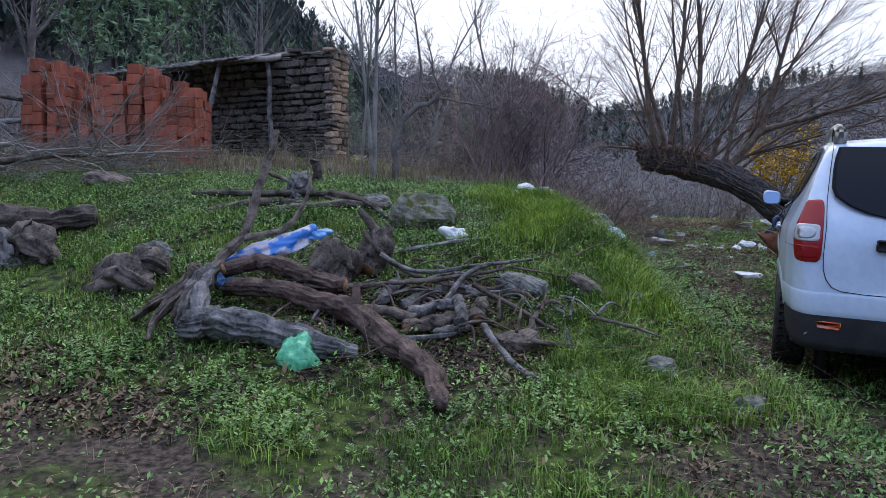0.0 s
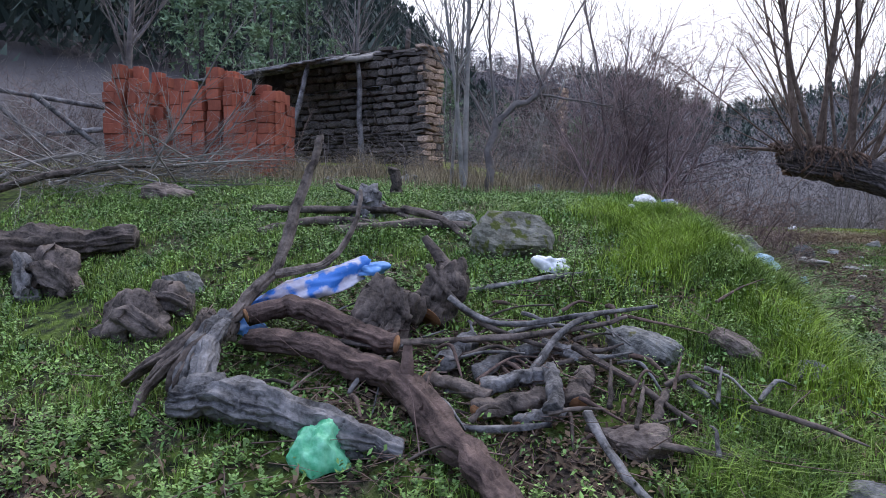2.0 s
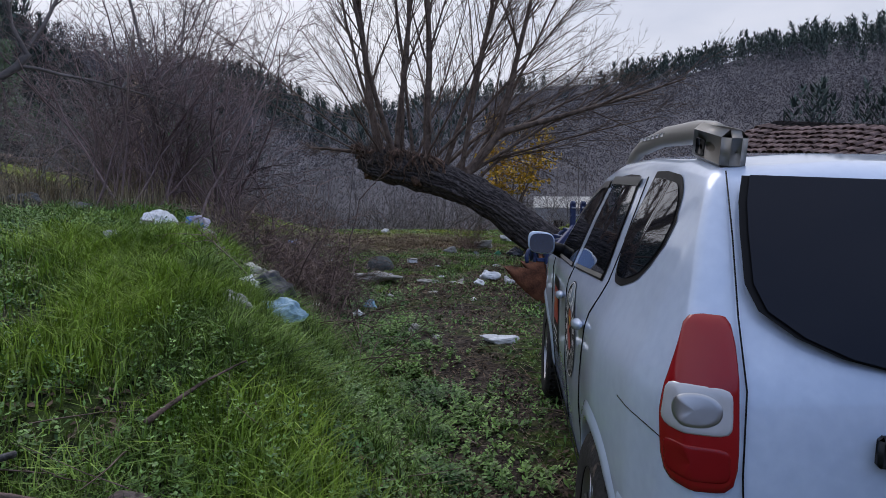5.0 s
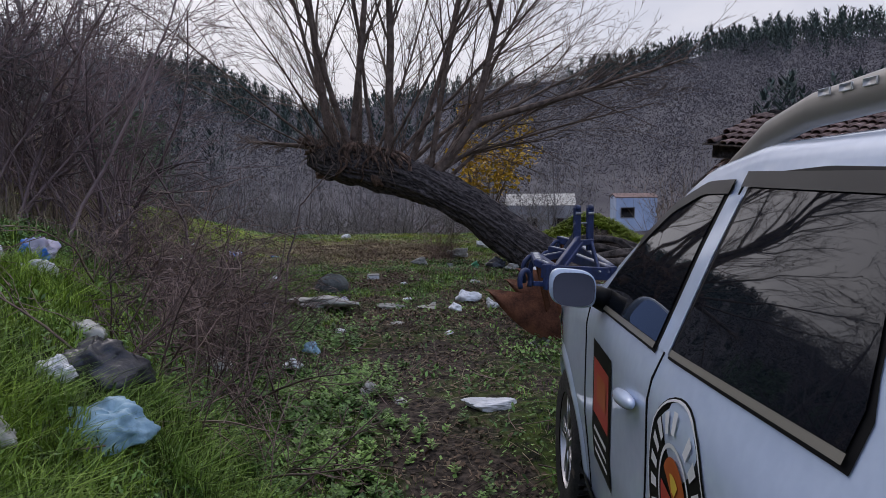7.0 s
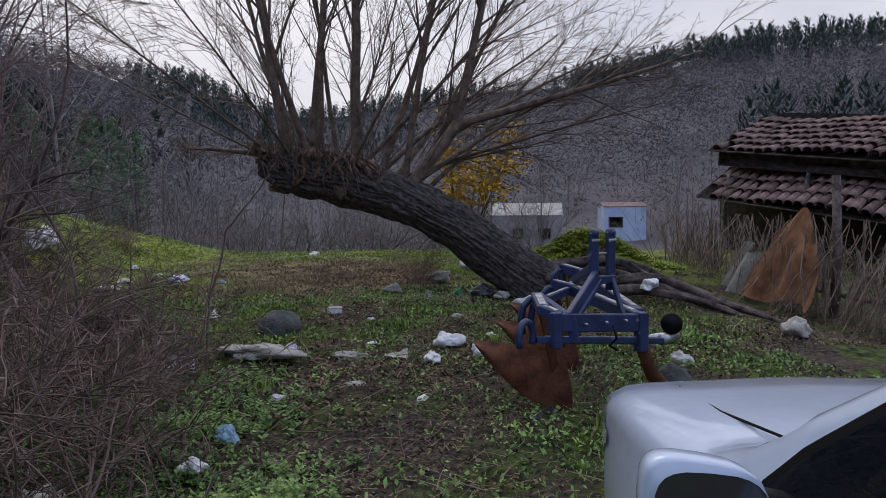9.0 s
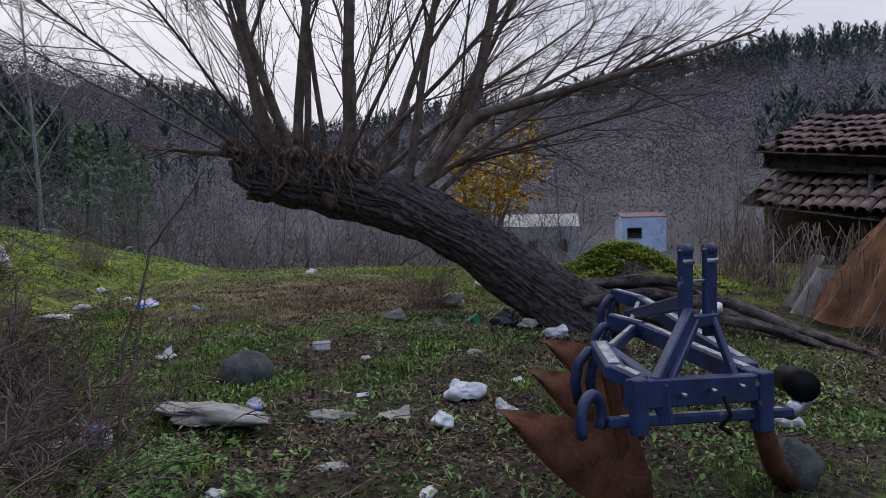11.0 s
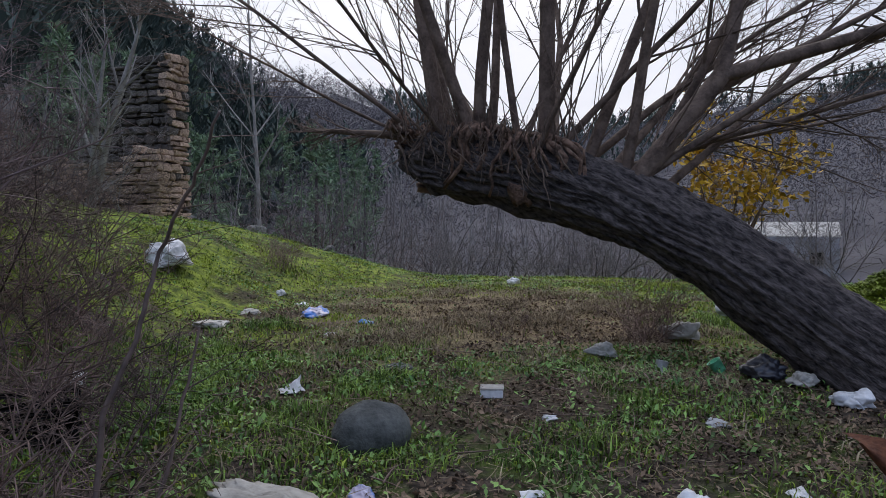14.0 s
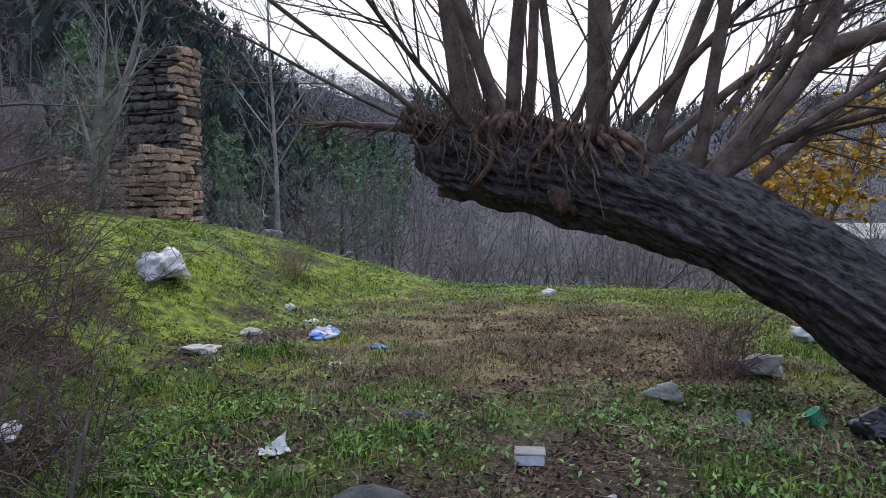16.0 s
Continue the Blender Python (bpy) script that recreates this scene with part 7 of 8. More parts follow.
def hanging_sack():
    g, nu, nv = Geo(), 18, 20
    for j in range(nv + 1):
        v = j / nv
        for i in range(nu + 1):
            u = i / nu - 0.5
            wide = 0.12 + 1.30 * min(v * 1.25, 1) ** 0.8 - 0.12 * max(0, v - 0.8)
            g.v.append((u * wide - 0.16 * v, -0.05 - 0.30 * v + 0.06 * math.sin(u * 14 + v * 4) * v + 0.05 * noise.noise((u * 5, v * 5, 1)), 1.18 - 1.20 * v + 0.04 * math.sin(u * 9) * v))
    for j in range(nv):
        for i in range(nu):
            a = j * (nu + 1) + i
            g.f.append((a, a + 1, a + nu + 2, a + nu + 1))
    ob = whole("jute_sack", g, SACK, "brown jute sacking hung from the barn's eaves", "sack")
    ob.matrix_world = BARN @ Matrix.Translation((2.95, 0.06, 0.18))
    c = Geo()
    for j in range(9):
        for i in range(9):
            c.v.append((0.40 * (i / 8 - 0.5), 0.10 * math.sin(i * 0.9) - 0.02 * j, 0.85 - 0.10 * j + 0.02 * math.sin(i + j)))
    c.f = [(j * 9 + i, j * 9 + i + 1, j * 9 + i + 10, j * 9 + i + 9) for j in range(8) for i in range(8)]
    s = whole("cardboard_sheet", c, DIRTYPLASTIC, "curled grey-brown sheet leaning against the barn", "sheet")
    s.matrix_world = BARN @ Matrix.Translation((1.7, -0.15, 0.05)) @ Matrix.Rotation(0.5, 4, "Y")


hanging_sack()


def vine_fence():
    f = thing("fence", "leaning grey posts and rails grown over with dead vines", "fence", m=BARN)
    for x, h in ((0.7, 1.15), (3.35, 1.75), (5.4, 1.5)):
        part("post", Geo().tube([(x, 0.12, -0.3), (x + 0.03, 0.13, h * 0.5), (x + 0.01, 0.10, h)], [0.06, 0.055, 0.05], 9, wobble=0.3), DEADWOOD, f)
    for z in (0.30,):
        part("rail", Geo().tube([(0.0, 0.16, z), (1.9, 0.17, z + 0.06), (3.8, 0.16, z), (5.5, 0.17, z + 0.05)], 0.03, 7, wobble=0.3), DEADWOOD, f)


vine_fence()


def vine_curtain():
    rng = random.Random(77)
    g = Geo()
    for _ in range(520):
        s = rng.uniform(-0.2, 6.4)
        branching(g, BARN @ Vector((s, rng.uniform(-0.25, 0.3), rng.uniform(0.5, 1.3))), (rng.gauss(0, 0.3), rng.gauss(0, 0.3), -1), rng.uniform(0.4, 1.2), 0.0085, rng, 1, (7,), 0.6, 0.3, -0.1, 0.4)
    for _ in range(70):
        s = rng.uniform(-0.6, 0.4)
        branching(g, BARN @ Vector((s, rng.uniform(-0.2, 0.4), 0)), (rng.gauss(0, 0.3), rng.gauss(0, 0.3), 1), rng.uniform(0.8, 2.0), 0.008, rng, 1, (7,), 0.6, 0.25, 0.0, 0.4)
    whole("dead_vine_curtain", g, DRYVINE, "dry dead vines hanging over the barn's front", "vine", kind="stuff")


vine_curtain()
for i in range(9):
    rng_i = random.Random(200 + i)
    x, y = 8.0 + rng_i.uniform(-0.3, 0.9), 11.4 + rng_i.uniform(-0.5, 0.5)
    log("dead_branch", "dead crooked branch heaped beside the barn", [(x - 0.8, y + 0.35, 0.06 + 0.04 * i), (x - 0.1, y + rng_i.uniform(-0.1, 0.2), 0.16 + 0.03 * i), (x + 0.5, y - 0.3, 0.1), (x + 0.95, y - 0.7, 0.03)], [0.045, 0.05, 0.04, 0.02], DEADWOOD, n=7, group="branches heaped beside the barn", category="branch")


# ---- houses across the ravine ----
def hut(name, label, x, y, z, turn, w, d, h, wall_mat, roof_mat, pitch, openings):
    m = Matrix.Translation((x, y, z)) @ Matrix.Rotation(radians(turn), 4, "Z")
    hs = thing(name, label, "house", m=m)
    part("wall", Geo().box(w, d, h, Matrix.Translation((0, 0, h / 2)), 0.02), wall_mat, hs, smooth=False)
    up = d / 2 * math.tan(radians(pitch))
    for s in (-1, 1):
        part("roof", Geo().box(w + 0.12, d / 2 / math.cos(radians(pitch)) + 0.06, 0.06, Matrix.Translation((0, s * d / 4, h + up / 2)) @ Matrix.Rotation(-s * radians(pitch), 4, "X"), 0.02), roof_mat, hs, smooth=False)
    g = Geo()
    for s in (-1, 1):
        g.add([(s * w / 2, -d / 2, h), (s * w / 2, d / 2, h), (s * w / 2, 0, h + up)], [(0, 1, 2)])
    part("gable", g, wall_mat, hs, smooth=False)
    for ox, oz, ow, oh in openings:
        f = part("window", Geo().box(ow + 0.12, 0.06, oh + 0.12, Matrix.Translation((ox, -d / 2 - 0.01, oz)), 0.01), PLASTER, hs)
        part("pane", Geo().box(ow, 0.03, oh, Matrix.Translation((ox, -d / 2 - 0.035, oz)), 0.005), DARK, f)


hut("blue_hut", "small pale blue limewashed hut across the ravine", 30.7, 40.9, -1.75, -28, 2.5, 2.8, 3.1, LIMEWASH, TILE, 9, ((-0.55, 2.15, 0.75, 0.55),))
hut("white_house", "low white plastered house with a pale tiled roof", 25.2, 43.1, -1.2, -30, 4.2, 3.4, 2.1, PLASTER, DIRTYPLASTIC, 22, ((1.1, 1.0, 0.6, 0.6), (-0.5, 1.0, 0.6, 0.6)))


# ---- shrub with yellow leaves ----
def yellow_shrub():
    rng = random.Random(55)
    b = at_ground(8.5, 17.0)
    sh = thing("yellow_leaved_shrub", "young tree with yellow and orange autumn leaves", "shrub", m=Matrix.Translation(b))
    t, leaves, tips = Geo(), Geo(), []
    for k in range(9):
        pts, _ = shoot(t, (rng.gauss(0, 0.1), rng.gauss(0, 0.1), 0), (rng.gauss(0, 0.38), rng.gauss(0, 0.3), 1), rng.uniform(1.7, 2.9), 0.022, rng, 7, 5, 0.14, 0.1)
        for p in pts[2:]:
            for _ in range(3):
                q, _ = shoot(t, p, (rng.gauss(0, 1), rng.gauss(0, 1), rng.gauss(0.3, 0.5)), rng.uniform(0.25, 0.6), 0.007, rng, 3, 3, 0.2, 0.0)
                tips += q[1:]
    for p in tips:
        for _ in range(5):
            if p.z < 1.05 or rng.random() < (0.0 if p.z < 2.1 else 0.35):
                continue
            c = p + Vector((rng.gauss(0, 0.06), rng.gauss(0, 0.06), rng.gauss(-0.04, 0.05)))
            u = Vector((rng.gauss(0, 1), rng.gauss(0, 1), rng.gauss(-0.5, 0.5))).normalized()
            w = u.cross(Vector((rng.gauss(0, 1), rng.gauss(0, 1), rng.gauss(0, 1)))).normalized()
            s = rng.uniform(0.030, 0.056)
            k = len(leaves.v)
            leaves.v += [tuple(c - u * s), tuple(c + w * s * 0.7 - u * s * 0.2), tuple(c + u * s * 1.2), tuple(c - w * s * 0.7 - u * s * 0.2)]
            leaves.f.append((k, k + 1, k + 2, k + 3))
    part("stem_framework", t, STEM, sh)
    part("foliage", leaves, YELLOW, sh, "sparse yellow and orange leaves", False)


yellow_shrub()


# ---- brush heap and fence beside the bricks ----
def brush_heap():
    rng = random.Random(91)
    g = Geo()
    for _ in range(135):
        x, y = rng.uniform(-7.8, -4.2), rng.uniform(7.4, 9.4)
        branching(g, at_ground(x, y, rng.uniform(0.05, 0.4)), (rng.gauss(0.5, 0.6), rng.gauss(0, 0.5), rng.gauss(0.12, 0.16)), rng.uniform(0.8, 2.2), rng.uniform(0.006, 0.016), rng, 2, (7, 3), 0.7, 0.2, -0.02, 0.45)
    whole("brush_heap", g, GREYTWIG, "heap of cut grey prunings before the bricks", "brush heap", kind="stuff")
    h = Geo()
    for _ in range(16):
        x, y = rng.uniform(-5.6, -3.6), rng.uniform(9.2, 9.8)
        branching(h, at_ground(x, y), (rng.gauss(0.1, 0.3), rng.gauss(0, 0.2), 1), rng.uniform(0.6, 1.3), 0.007, rng, 2, (6, 2), 0.7, 0.25, 0.0, 0.45)
    whole("bare_scrub", h, BRAMBLE, "thin reddish bare shoots before the bricks", "bush", kind="stuff")


brush_heap()
log("fallen_branch", "long dark branch lying beside the brush", [(-6.6, 6.9, 0.15), (-5.9, 7.3, 0.25), (-5.2, 7.9, 0.3), (-4.6, 8.5, 0.3)], [0.045, 0.04, 0.032, 0.02], DEADWOOD, n=8)
log("fallen_branch", "pale peeled branch lying beside the brush", [(-6.9, 7.6, 0.1), (-6.5, 7.9, 0.35), (-6.1, 8.4, 0.45)], [0.035, 0.03, 0.02], GREYTWIG, n=8)


def old_fence():
    f = thing("fence", "collapsing grey pole fence beside the bricks", "fence", m=Matrix.Translation(at_ground(-8.6, 9.9)))
    b = at_ground(-8.6, 9.9)
    for pts, r in (([(-9.0, 9.6, -0.2), (-8.97, 9.6, 1.55)], 0.07), ([(-9.05, 9.5, 1.5), (-7.0, 10.9, 1.05)], 0.04), ([(-8.75, 9.7, 1.42), (-7.6, 10.0, 0.3)], 0.045), ([(-8.0, 10.0, 1.3), (-7.0, 10.1, 0.5)], 0.045), ([(-8.5, 9.8, 0.62), (-7.0, 10.3, 0.75)], 0.045), ([(-10.5, 9.4, 1.3), (-8.9, 9.6, 1.45)], 0.04)):
        ps = [at_ground(x, y, z) - b for x, y, z in pts]
        part("pole", Geo().tube([ps[0].lerp(ps[1], t / 6) for t in range(7)], r, 8, wobble=0.25), GREYWOOD, f)


old_fence()
thicket("bramble_thicket", BRAMBLE, -8.2, 9.0, 1.4, 1.0, 60, 1.3, 17, "green-brown brambles under the old fence", 0.6)
thicket("bramble_thicket", DARKCANE, -8.6, 11.2, 1.6, 0.9, 90, 1.5, 47, "dark brambles behind the old fence", 0.5)
thicket("bramble_thicket", TWIG, -9.5, 12.5, 3.0, 1.5, 110, 2.4, 18, "grey thicket behind the old fence", 0.4)
bare_tree(-9.5, 14.5, 6.0, 31, "dark bare tree on the slope behind the bricks", TWIG, 0.10, (0.1, 0), (14, 8, 3), 2)
bare_tree(-5.0, 18.0, 5.5, 32, "bare tree behind the shed", TWIG, 0.07, (0.0, 0), (14, 8, 3), 2)
bare_tree(1.2, 12.0, 3.6, 33, "bare grey tree in the thicket", GREYTWIG, 0.05, (-0.1, 0), (14, 7, 2), 2)
bare_tree(-0.6, 19.2, 3.0, 34, "leaning bare tree before the ruin", GREYTWIG, 0.09, (0.35, -0.2), (10, 6, 2), 2)
bare_tree(1.2, 24.0, 6.5, 35, "slim bare tree behind the ruin", GREYTWIG, 0.06, (0.0, 0), (14, 7, 2), 1)


# ---- grass, weeds and dead leaves ----
def scatter(n, x0, x1, y0, y1, want, seed):
    """Random places where want(x, y) allows, with the ground's height."""
    rs = np.random.RandomState(seed)
    x, y = rs.uniform(x0, x1, n), rs.uniform(y0, y1, n)
    clump = np.array([noise.noise((a * 1.6, b * 1.6, seed)) + 0.55 * noise.noise((a * 0.6, b * 0.6, seed + 3)) + 0.6 * noise.noise((a * 5.5, b * 5.5, seed)) for a, b in zip(x, y)])
    ok = rs.rand(n) < np.clip(want(x, y) * (0.7 + 1.7 * clump), 0, 1)
    x, y, clump = x[ok], y[ok], clump[ok]
    z = height(x, y) + np.array([bumps(a, b) for a, b in zip(x, y)])
    return np.stack([x, y, z], 1), clump, rs


def blades(name, mat, label, n, box, want, tall, wide, seed, lean=0.5):
    p, clump, rs = scatter(n, *box, want, seed)
    k = len(p)
    h = (rs.uniform(tall[0], tall[1], k) * np.clip(0.75 + 1.1 * clump, 0.4, 1.9))[:, None]
    a, b = rs.rand(k) * 6.283, rs.rand(k) * 6.283
    side = np.stack([np.cos(a), np.sin(a), 0 * a], 1) * rs.uniform(wide * 0.6, wide * 1.3, k)[:, None]
    bend = np.stack([np.cos(b), np.sin(b), 0 * b], 1) * rs.uniform(0.1, lean * 1.6, k)[:, None]
    up = np.array([0, 0, 1.0])
    mid = p + (up + bend * 0.35) * h * 0.55
    tip = p + (up * rs.uniform(0.7, 1.0, k)[:, None] + bend * 1.2) * h
    low = p - up * 0.01
    v = np.stack([low - side, low + side, mid - side * 0.8, mid + side * 0.8, tip], 1).reshape(-1, 3)
    i = (np.arange(k) * 5)[:, None]
    f = np.concatenate([i + np.array([[0, 1, 3]]), i + np.array([[0, 3, 2]]), i + np.array([[2, 3, 4]])], 1).reshape(-1, 3)
    return tagged(new(name, from_arrays(name, v, f, mat)), label, "grass", kind="stuff")


def leaves(name, mat, label, n, box, want, size, seed, lift=0.012, tilt=0.45, group="leaves"):
    p, clump, rs = scatter(n, *box, want, seed)
    k = len(p)
    a = rs.rand(k) * 6.283
    u = np.stack([np.cos(a), np.sin(a), rs.normal(0, tilt, k)], 1)
    w = np.stack([-np.sin(a), np.cos(a), rs.normal(0, tilt, k)], 1)
    s = rs.uniform(size[0], size[1], k)[:, None]
    c = p + np.array([0, 0, 1.0]) * (lift * rs.rand(k) + 0.004)[:, None] + np.array([0, 0, 1.0]) * np.abs(u[:, 2:3]) * s * 0.5
    fold = np.array([0, 0, 1.0]) * s * rs.uniform(0.0, 0.35, (k, 1))
    v = np.stack([c - u * s, c + w * s * 0.55 + fold, c + u * s, c - w * s * 0.55 + fold], 1).reshape(-1, 3)
    i = (np.arange(k) * 4)[:, None]
    f = np.concatenate([i + np.array([[0, 1, 2]]), i + np.array([[0, 2, 3]])], 1).reshape(-1, 3)
    return tagged(new(name, from_arrays(name, v, f, mat)), label, group, kind="stuff")


def lush_at(x, y):
    return np.exp(-((x - 1.2) / 0.62) ** 2 - ((y - 6.0) / 1.25) ** 2) + 0.22 * np.exp(-((x - 1.55) / 0.5) ** 2 - ((y - 3.6) / 1.2) ** 2)


def weedy_at(x, y):
    return np.clip(cover_at(x, y) * 0.55 + 0.25 - 0.6 * lush_at(x, y), 0, 1)


def bare_at(x, y):
    return np.clip(1.05 - cover_at(x, y), 0, 1)


NEAR, PATHSIDE, FAR = (-6.0, 2.6, 0.2, 9.5), (1.6, 7.5, 1.0, 13.0), (0.5, 11.0, 9.6, 22.0)
blades("grass", GRASS, "short green grass on the bank", 215000, NEAR, lambda x, y: cover_at(x, y) * 0.85 * (1 - 0.5 * lush_at(x, y)), (0.04, 0.10), 0.0032, 1, 0.7)
blades("lush_grass", LUSH, "tall bright yellow-green grass on the bank's shoulder", 200000, (-0.2, 2.8, 1.6, 9.0), lambda x, y: lush_at(x, y) * 0.95, (0.06, 0.15), 0.0035, 2, 0.8)
blades("tall_grass", GRASS, "long arching grass on the bank's slope", 100000, (0.6, 2.6, 1.9, 6.5), lambda x, y: 0.75 * np.exp(-((x - 1.45 - 0.22 * (y - 4)) / 0.5) ** 2), (0.07, 0.17), 0.0034, 15, 1.0)
blades("grass", GRASS, "short grass beside the wheel track", 110000, PATHSIDE, lambda x, y: cover_at(x, y) ** 1.6 * 0.8, (0.025, 0.07), 0.0032, 3, 0.8)
blades("turf", MOSSTURF, "thin mossy turf under the willow", 190000, FAR, lambda x, y: cover_at(x, y) ** 0.9 * (1 - dry_at(x, y)) * 0.8, (0.015, 0.04), 0.006, 4, 0.9)
blades("grass", GRASS, "clumps of green grass under the willow", 120000, (1.8, 8.0, 9.4, 14.5), lambda x, y: np.clip(cover_at(x, y) ** 0.7 - 0.25, 0, 1) * (1 - dry_at(x, y)), (0.025, 0.075), 0.0045, 16, 0.9)
blades("dry_grass", STRAW, "dry pale stalks in the turf", 120000, (2.5, 8.5, 9.0, 19.0), lambda x, y: dry_at(x, y) * 1.1 + 0.04, (0.02, 0.07), 0.0042, 5, 1.6)
blades("dry_grass", STRAW, "tall dry stalks before the ruins", 26000, (-7.0, 2.4, 8.2, 11.5), lambda x, y: ease((y - 8.0) / 1.5) * ease((2.3 - x) / 1.0), (0.12, 0.42), 0.003, 6, 0.7)
blades("dry_grass", STRAW, "dry stalks along the bank", 26000, NEAR, lambda x, y: 0.22 + 0 * x, (0.03, 0.11), 0.002, 7, 1.4)
leaves("weeds", WEED, "low leafy weeds over the bank", 150000, NEAR, lambda x, y: weedy_at(x, y) * 0.9, (0.007, 0.017), 8, 0.075, 0.6, "weeds")
leaves("weeds", WEED, "low leafy weeds beside the track", 115000, PATHSIDE, lambda x, y: np.clip(weedy_at(x, y) + 0.1, 0, 1) * 0.8, (0.008, 0.02), 9, 0.05, 0.6, "weeds")
leaves("weeds", WEED, "low weeds and moss under the willow", 90000, FAR, lambda x, y: cover_at(x, y) * 0.5 * (1 - dry_at(x, y)), (0.010, 0.022), 10, 0.03, 0.5, "weeds")
leaves("leaf_litter", LITTER, "brown dead leaves along the wheel track", 90000, (1.0, 7.5, -0.8, 13.5), lambda x, y: np.clip(bare_at(x, y) * 1.2 + 0.12, 0, 1), (0.007, 0.021), 11)
leaves("leaf_litter", LITTER, "dead leaves and bark on the woodpile", 30000, (-3.0, 2.0, 1.8, 5.0), lambda x, y: np.clip(bare_at(x, y) + 0.08, 0, 1), (0.01, 0.028), 12)
leaves("leaf_litter", LITTER, "dead leaves over the earth by the road", 22000, (-4.0, 2.5, -2.0, 1.8), lambda x, y: bare_at(x, y) * 0.35, (0.008, 0.026), 13)
leaves("leaf_litter", LITTER, "dead leaves under the willow", 130000, (2.0, 10.0, 9.0, 21.0), lambda x, y: np.clip(0.06 + bare_at(x, y) * 0.6 + dry_at(x, y), 0, 1), (0.008, 0.022), 14)


def leafy_stalks(name, mat, label, n, box, want, tall, size, seed, tiers=5):
    """Small upright weeds: tiers of leaves round a stalk."""
    p, clump, rs = scatter(n, *box, want, seed)
    k = len(p)
    h = rs.uniform(tall[0], tall[1], k) * np.clip(0.8 + 0.8 * clump, 0.5, 1.6)
    lean = rs.normal(0, 0.22, (k, 2))
    vs = []
    for tier in range(tiers):
        f = (tier + 0.8) / tiers
        for j in range(4):
            a = 1.57 * j + 0.8 * tier + rs.rand(k) * 0.9
            ln = rs.uniform(size[0], size[1], k) * (1.25 - 0.75 * f)
            c = p + np.stack([lean[:, 0] * h * f, lean[:, 1] * h * f, h * f], 1)
            u = np.stack([np.cos(a), np.sin(a), rs.normal(0.35, 0.25, k)], 1) * ln[:, None]
            w = np.stack([-np.sin(a), np.cos(a), rs.normal(0, 0.2, k)], 1) * (ln * 0.30)[:, None]
            vs.append(np.stack([c, c + u * 0.55 + w, c + u, c + u * 0.55 - w], 1))
    v = np.concatenate(vs).reshape(-1, 3)
    i = (np.arange(len(v) // 4) * 4)[:, None]
    f = np.concatenate([i + np.array([[0, 1, 2]]), i + np.array([[0, 2, 3]])], 1).reshape(-1, 3)
    return tagged(new(name, from_arrays(name, v, f, mat)), label, "weeds", kind="stuff")


leafy_stalks("leafy_weeds", WEED, "small upright leafy weeds on the bank", 15000, (-5.0, 2.3, 1.6, 8.6), lambda x, y: cover_at(x, y) * (0.75 - 0.6 * lush_at(x, y)), (0.05, 0.14), (0.018, 0.036), 31)
leafy_stalks("leafy_weeds", WEED, "leafy green weeds beside the wheel track", 5000, (1.9, 4.6, 4.6, 10.0), lambda x, y: 0.9 * np.exp(-((x - 2.75 - 0.12 * (y - 7)) / 0.45) ** 2), (0.04, 0.12), (0.022, 0.05), 32)
leafy_stalks("moss_cushion", MOSSTURF, "bright green mossy plant on the mound by the willow", 9000, (7.9, 10.6, 12.9, 15.4), lambda x, y: np.exp(-((x - 9.3) / 0.8) ** 2 - ((y - 14.1) / 0.8) ** 2) * 1.2, (0.03, 0.10), (0.03, 0.06), 33)


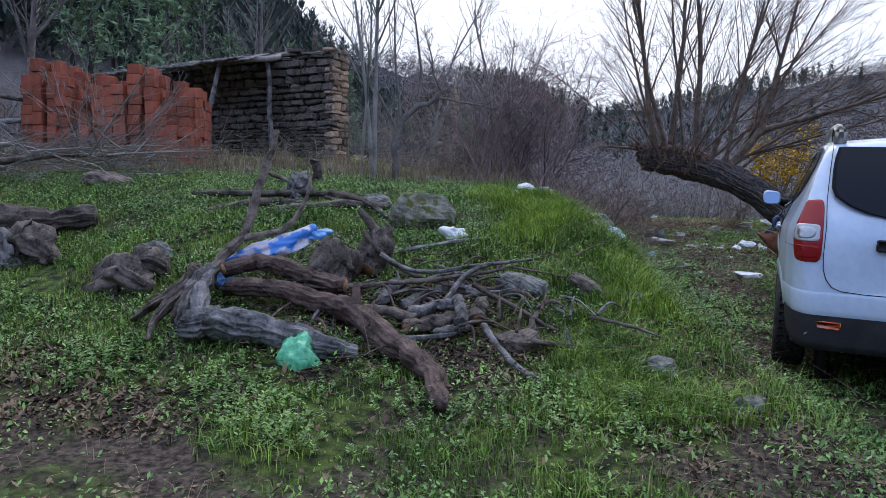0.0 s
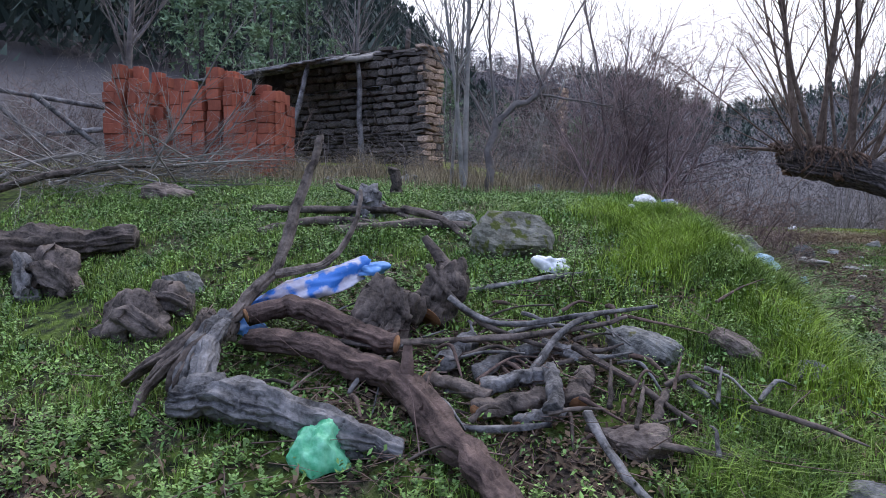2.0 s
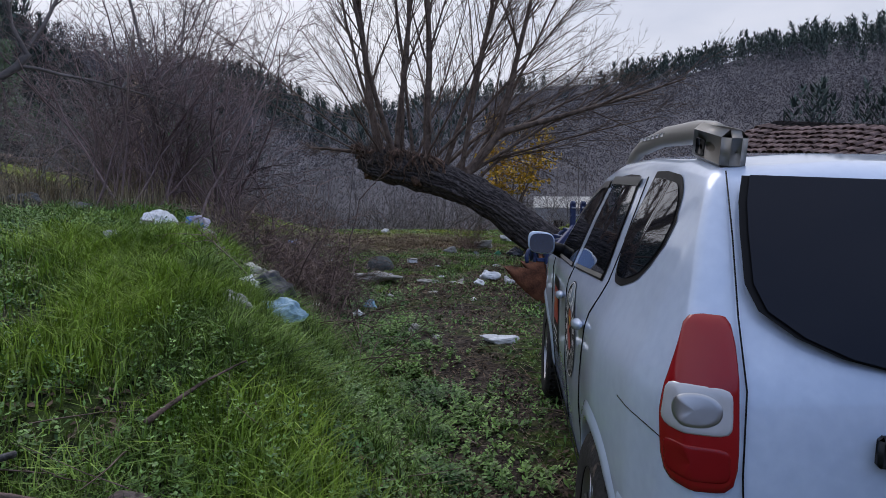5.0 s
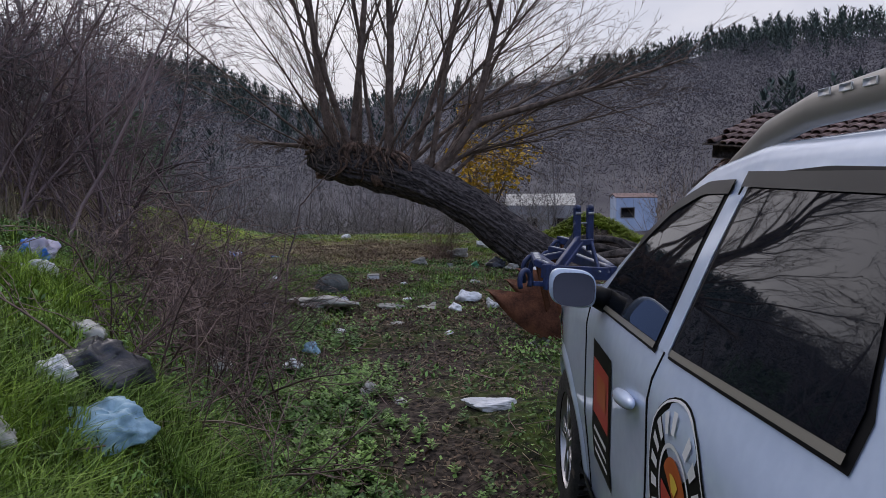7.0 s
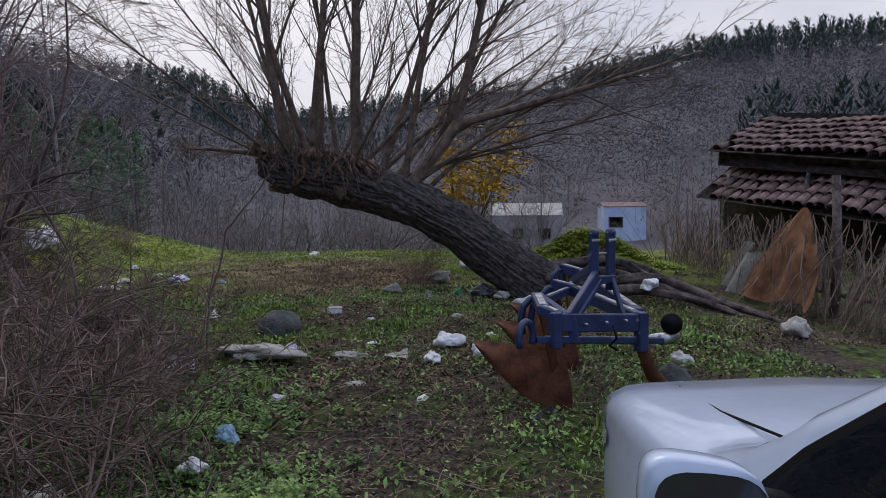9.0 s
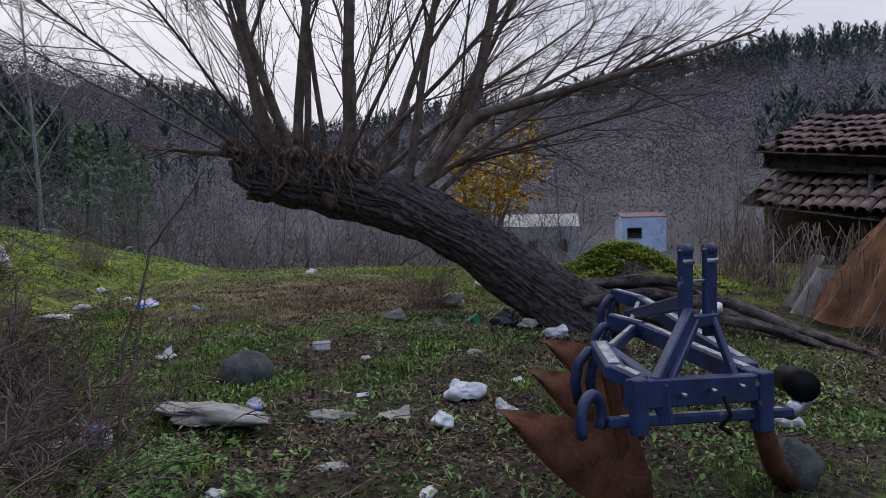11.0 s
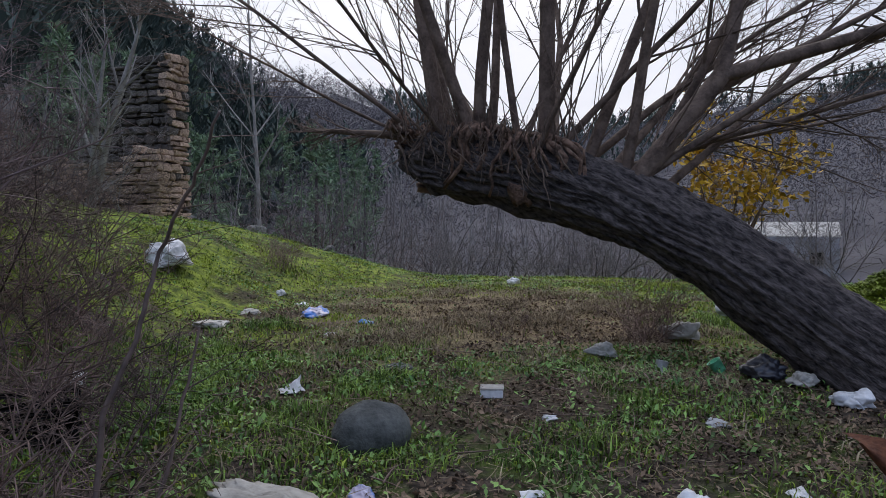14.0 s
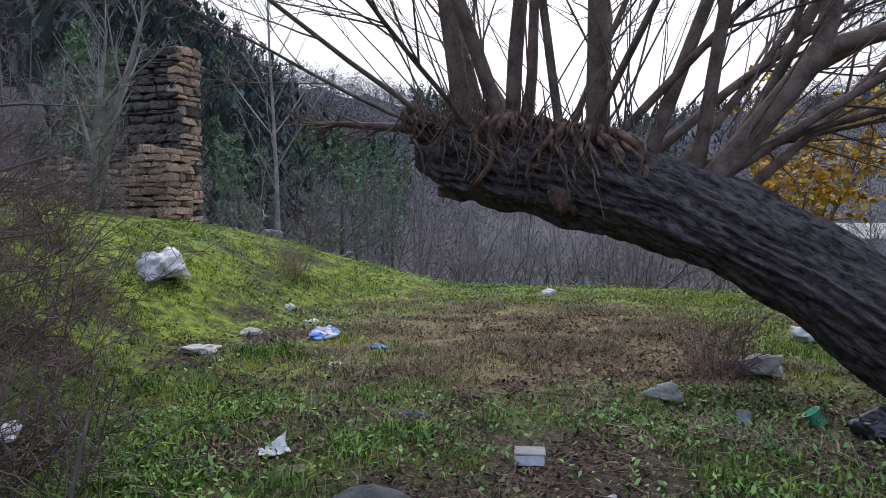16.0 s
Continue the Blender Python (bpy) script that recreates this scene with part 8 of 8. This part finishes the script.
def loose_twigs():
    rng = random.Random(66)
    g = Geo()
    for _ in range(900):
        if rng.random() < 0.55:
            x, y = rng.gauss(-0.2, 0.9), rng.gauss(3.4, 0.55)
        else:
            x, y = rng.uniform(1.8, 6.5), rng.uniform(1.0, 13.0)
        d = Vector((rng.gauss(0, 1), rng.gauss(0, 1), rng.gauss(0.05, 0.12)))
        shoot(g, at_ground(x, y, 0.02 + 0.05 * rng.random()), d, rng.uniform(0.08, 0.5), rng.uniform(0.002, 0.006), rng, 4, 3, 0.2, 0.0)
    whole("loose_twigs", g, BRAMBLE, "thin dead twigs strewn on the earth", "twigs", kind="stuff")
    g = Geo()
    for _ in range(2200):
        y = rng.uniform(1.5, 12.5)
        x = 2.0 + 0.28 * (y - 1.0) + rng.gauss(0, 0.75)
        d = Vector((rng.gauss(0, 1), rng.gauss(0, 1), rng.gauss(0.0, 0.10)))
        shoot(g, at_ground(x, y, 0.008 + 0.03 * rng.random()), d, rng.uniform(0.05, 0.22), rng.uniform(0.0015, 0.0035), rng, 3, 3, 0.25, 0.0)
    whole("straw_litter", g, STRAW, "pale broken stalks strewn along the wheel track", "straw", kind="stuff")
    for x, y, n, h in ((6.05, 13.3, 60, 0.55), (2.5, 17.6, 45, 0.6), (5.0, 13.6, 12, 0.25)):
        s = Geo()
        canes(s, x, y, 0.22, 0.2, n, h, rng, 0.35, 4, 2, 0.003, 0.02)
        whole("dry_weed", s, BRAMBLE, "tuft of dry brown weed stalks", "weed", "dry weed tufts")
    for pts in ([(3.04, 9.71, -0.05), (3.09, 9.73, 0.63), (3.18, 9.77, 0.85), (3.23, 9.81, 1.10), (3.37, 9.65, 1.28), (3.48, 9.50, 1.46)], [(3.0, 10.3, -0.05), (3.12, 10.35, 0.35), (3.2, 10.4, 0.75)], [(2.75, 9.9, -0.05), (2.6, 10.0, 0.6), (2.62, 10.1, 0.95)]):
        base = at_ground(pts[0][0], pts[0][1])
        cane = thing("bramble_cane", "long dark bramble cane rising over the track", "bramble", "bramble canes over the track", m=Matrix.Translation(base))
        ps = [at_ground(x, y, z) - base for x, y, z in pts]
        line = [a.lerp(b, k / 6) + Vector((rng.gauss(0, 0.004), rng.gauss(0, 0.004), 0)) for a, b in zip(ps, ps[1:]) for k in range(6)] + [ps[-1]]
        g = Geo().tube(line, [0.0100 - 0.006 * k / len(line) for k in range(len(line))], 6)
        for k in range(4, len(line) - 2, 3):
            shoot(g, line[k], (rng.gauss(0, 1), rng.gauss(0, 0.6), 0.4), rng.uniform(0.05, 0.25), 0.0025, rng, 3, 3, 0.2, 0.0)
        part("stem", g, DARKCANE, cane)


loose_twigs()
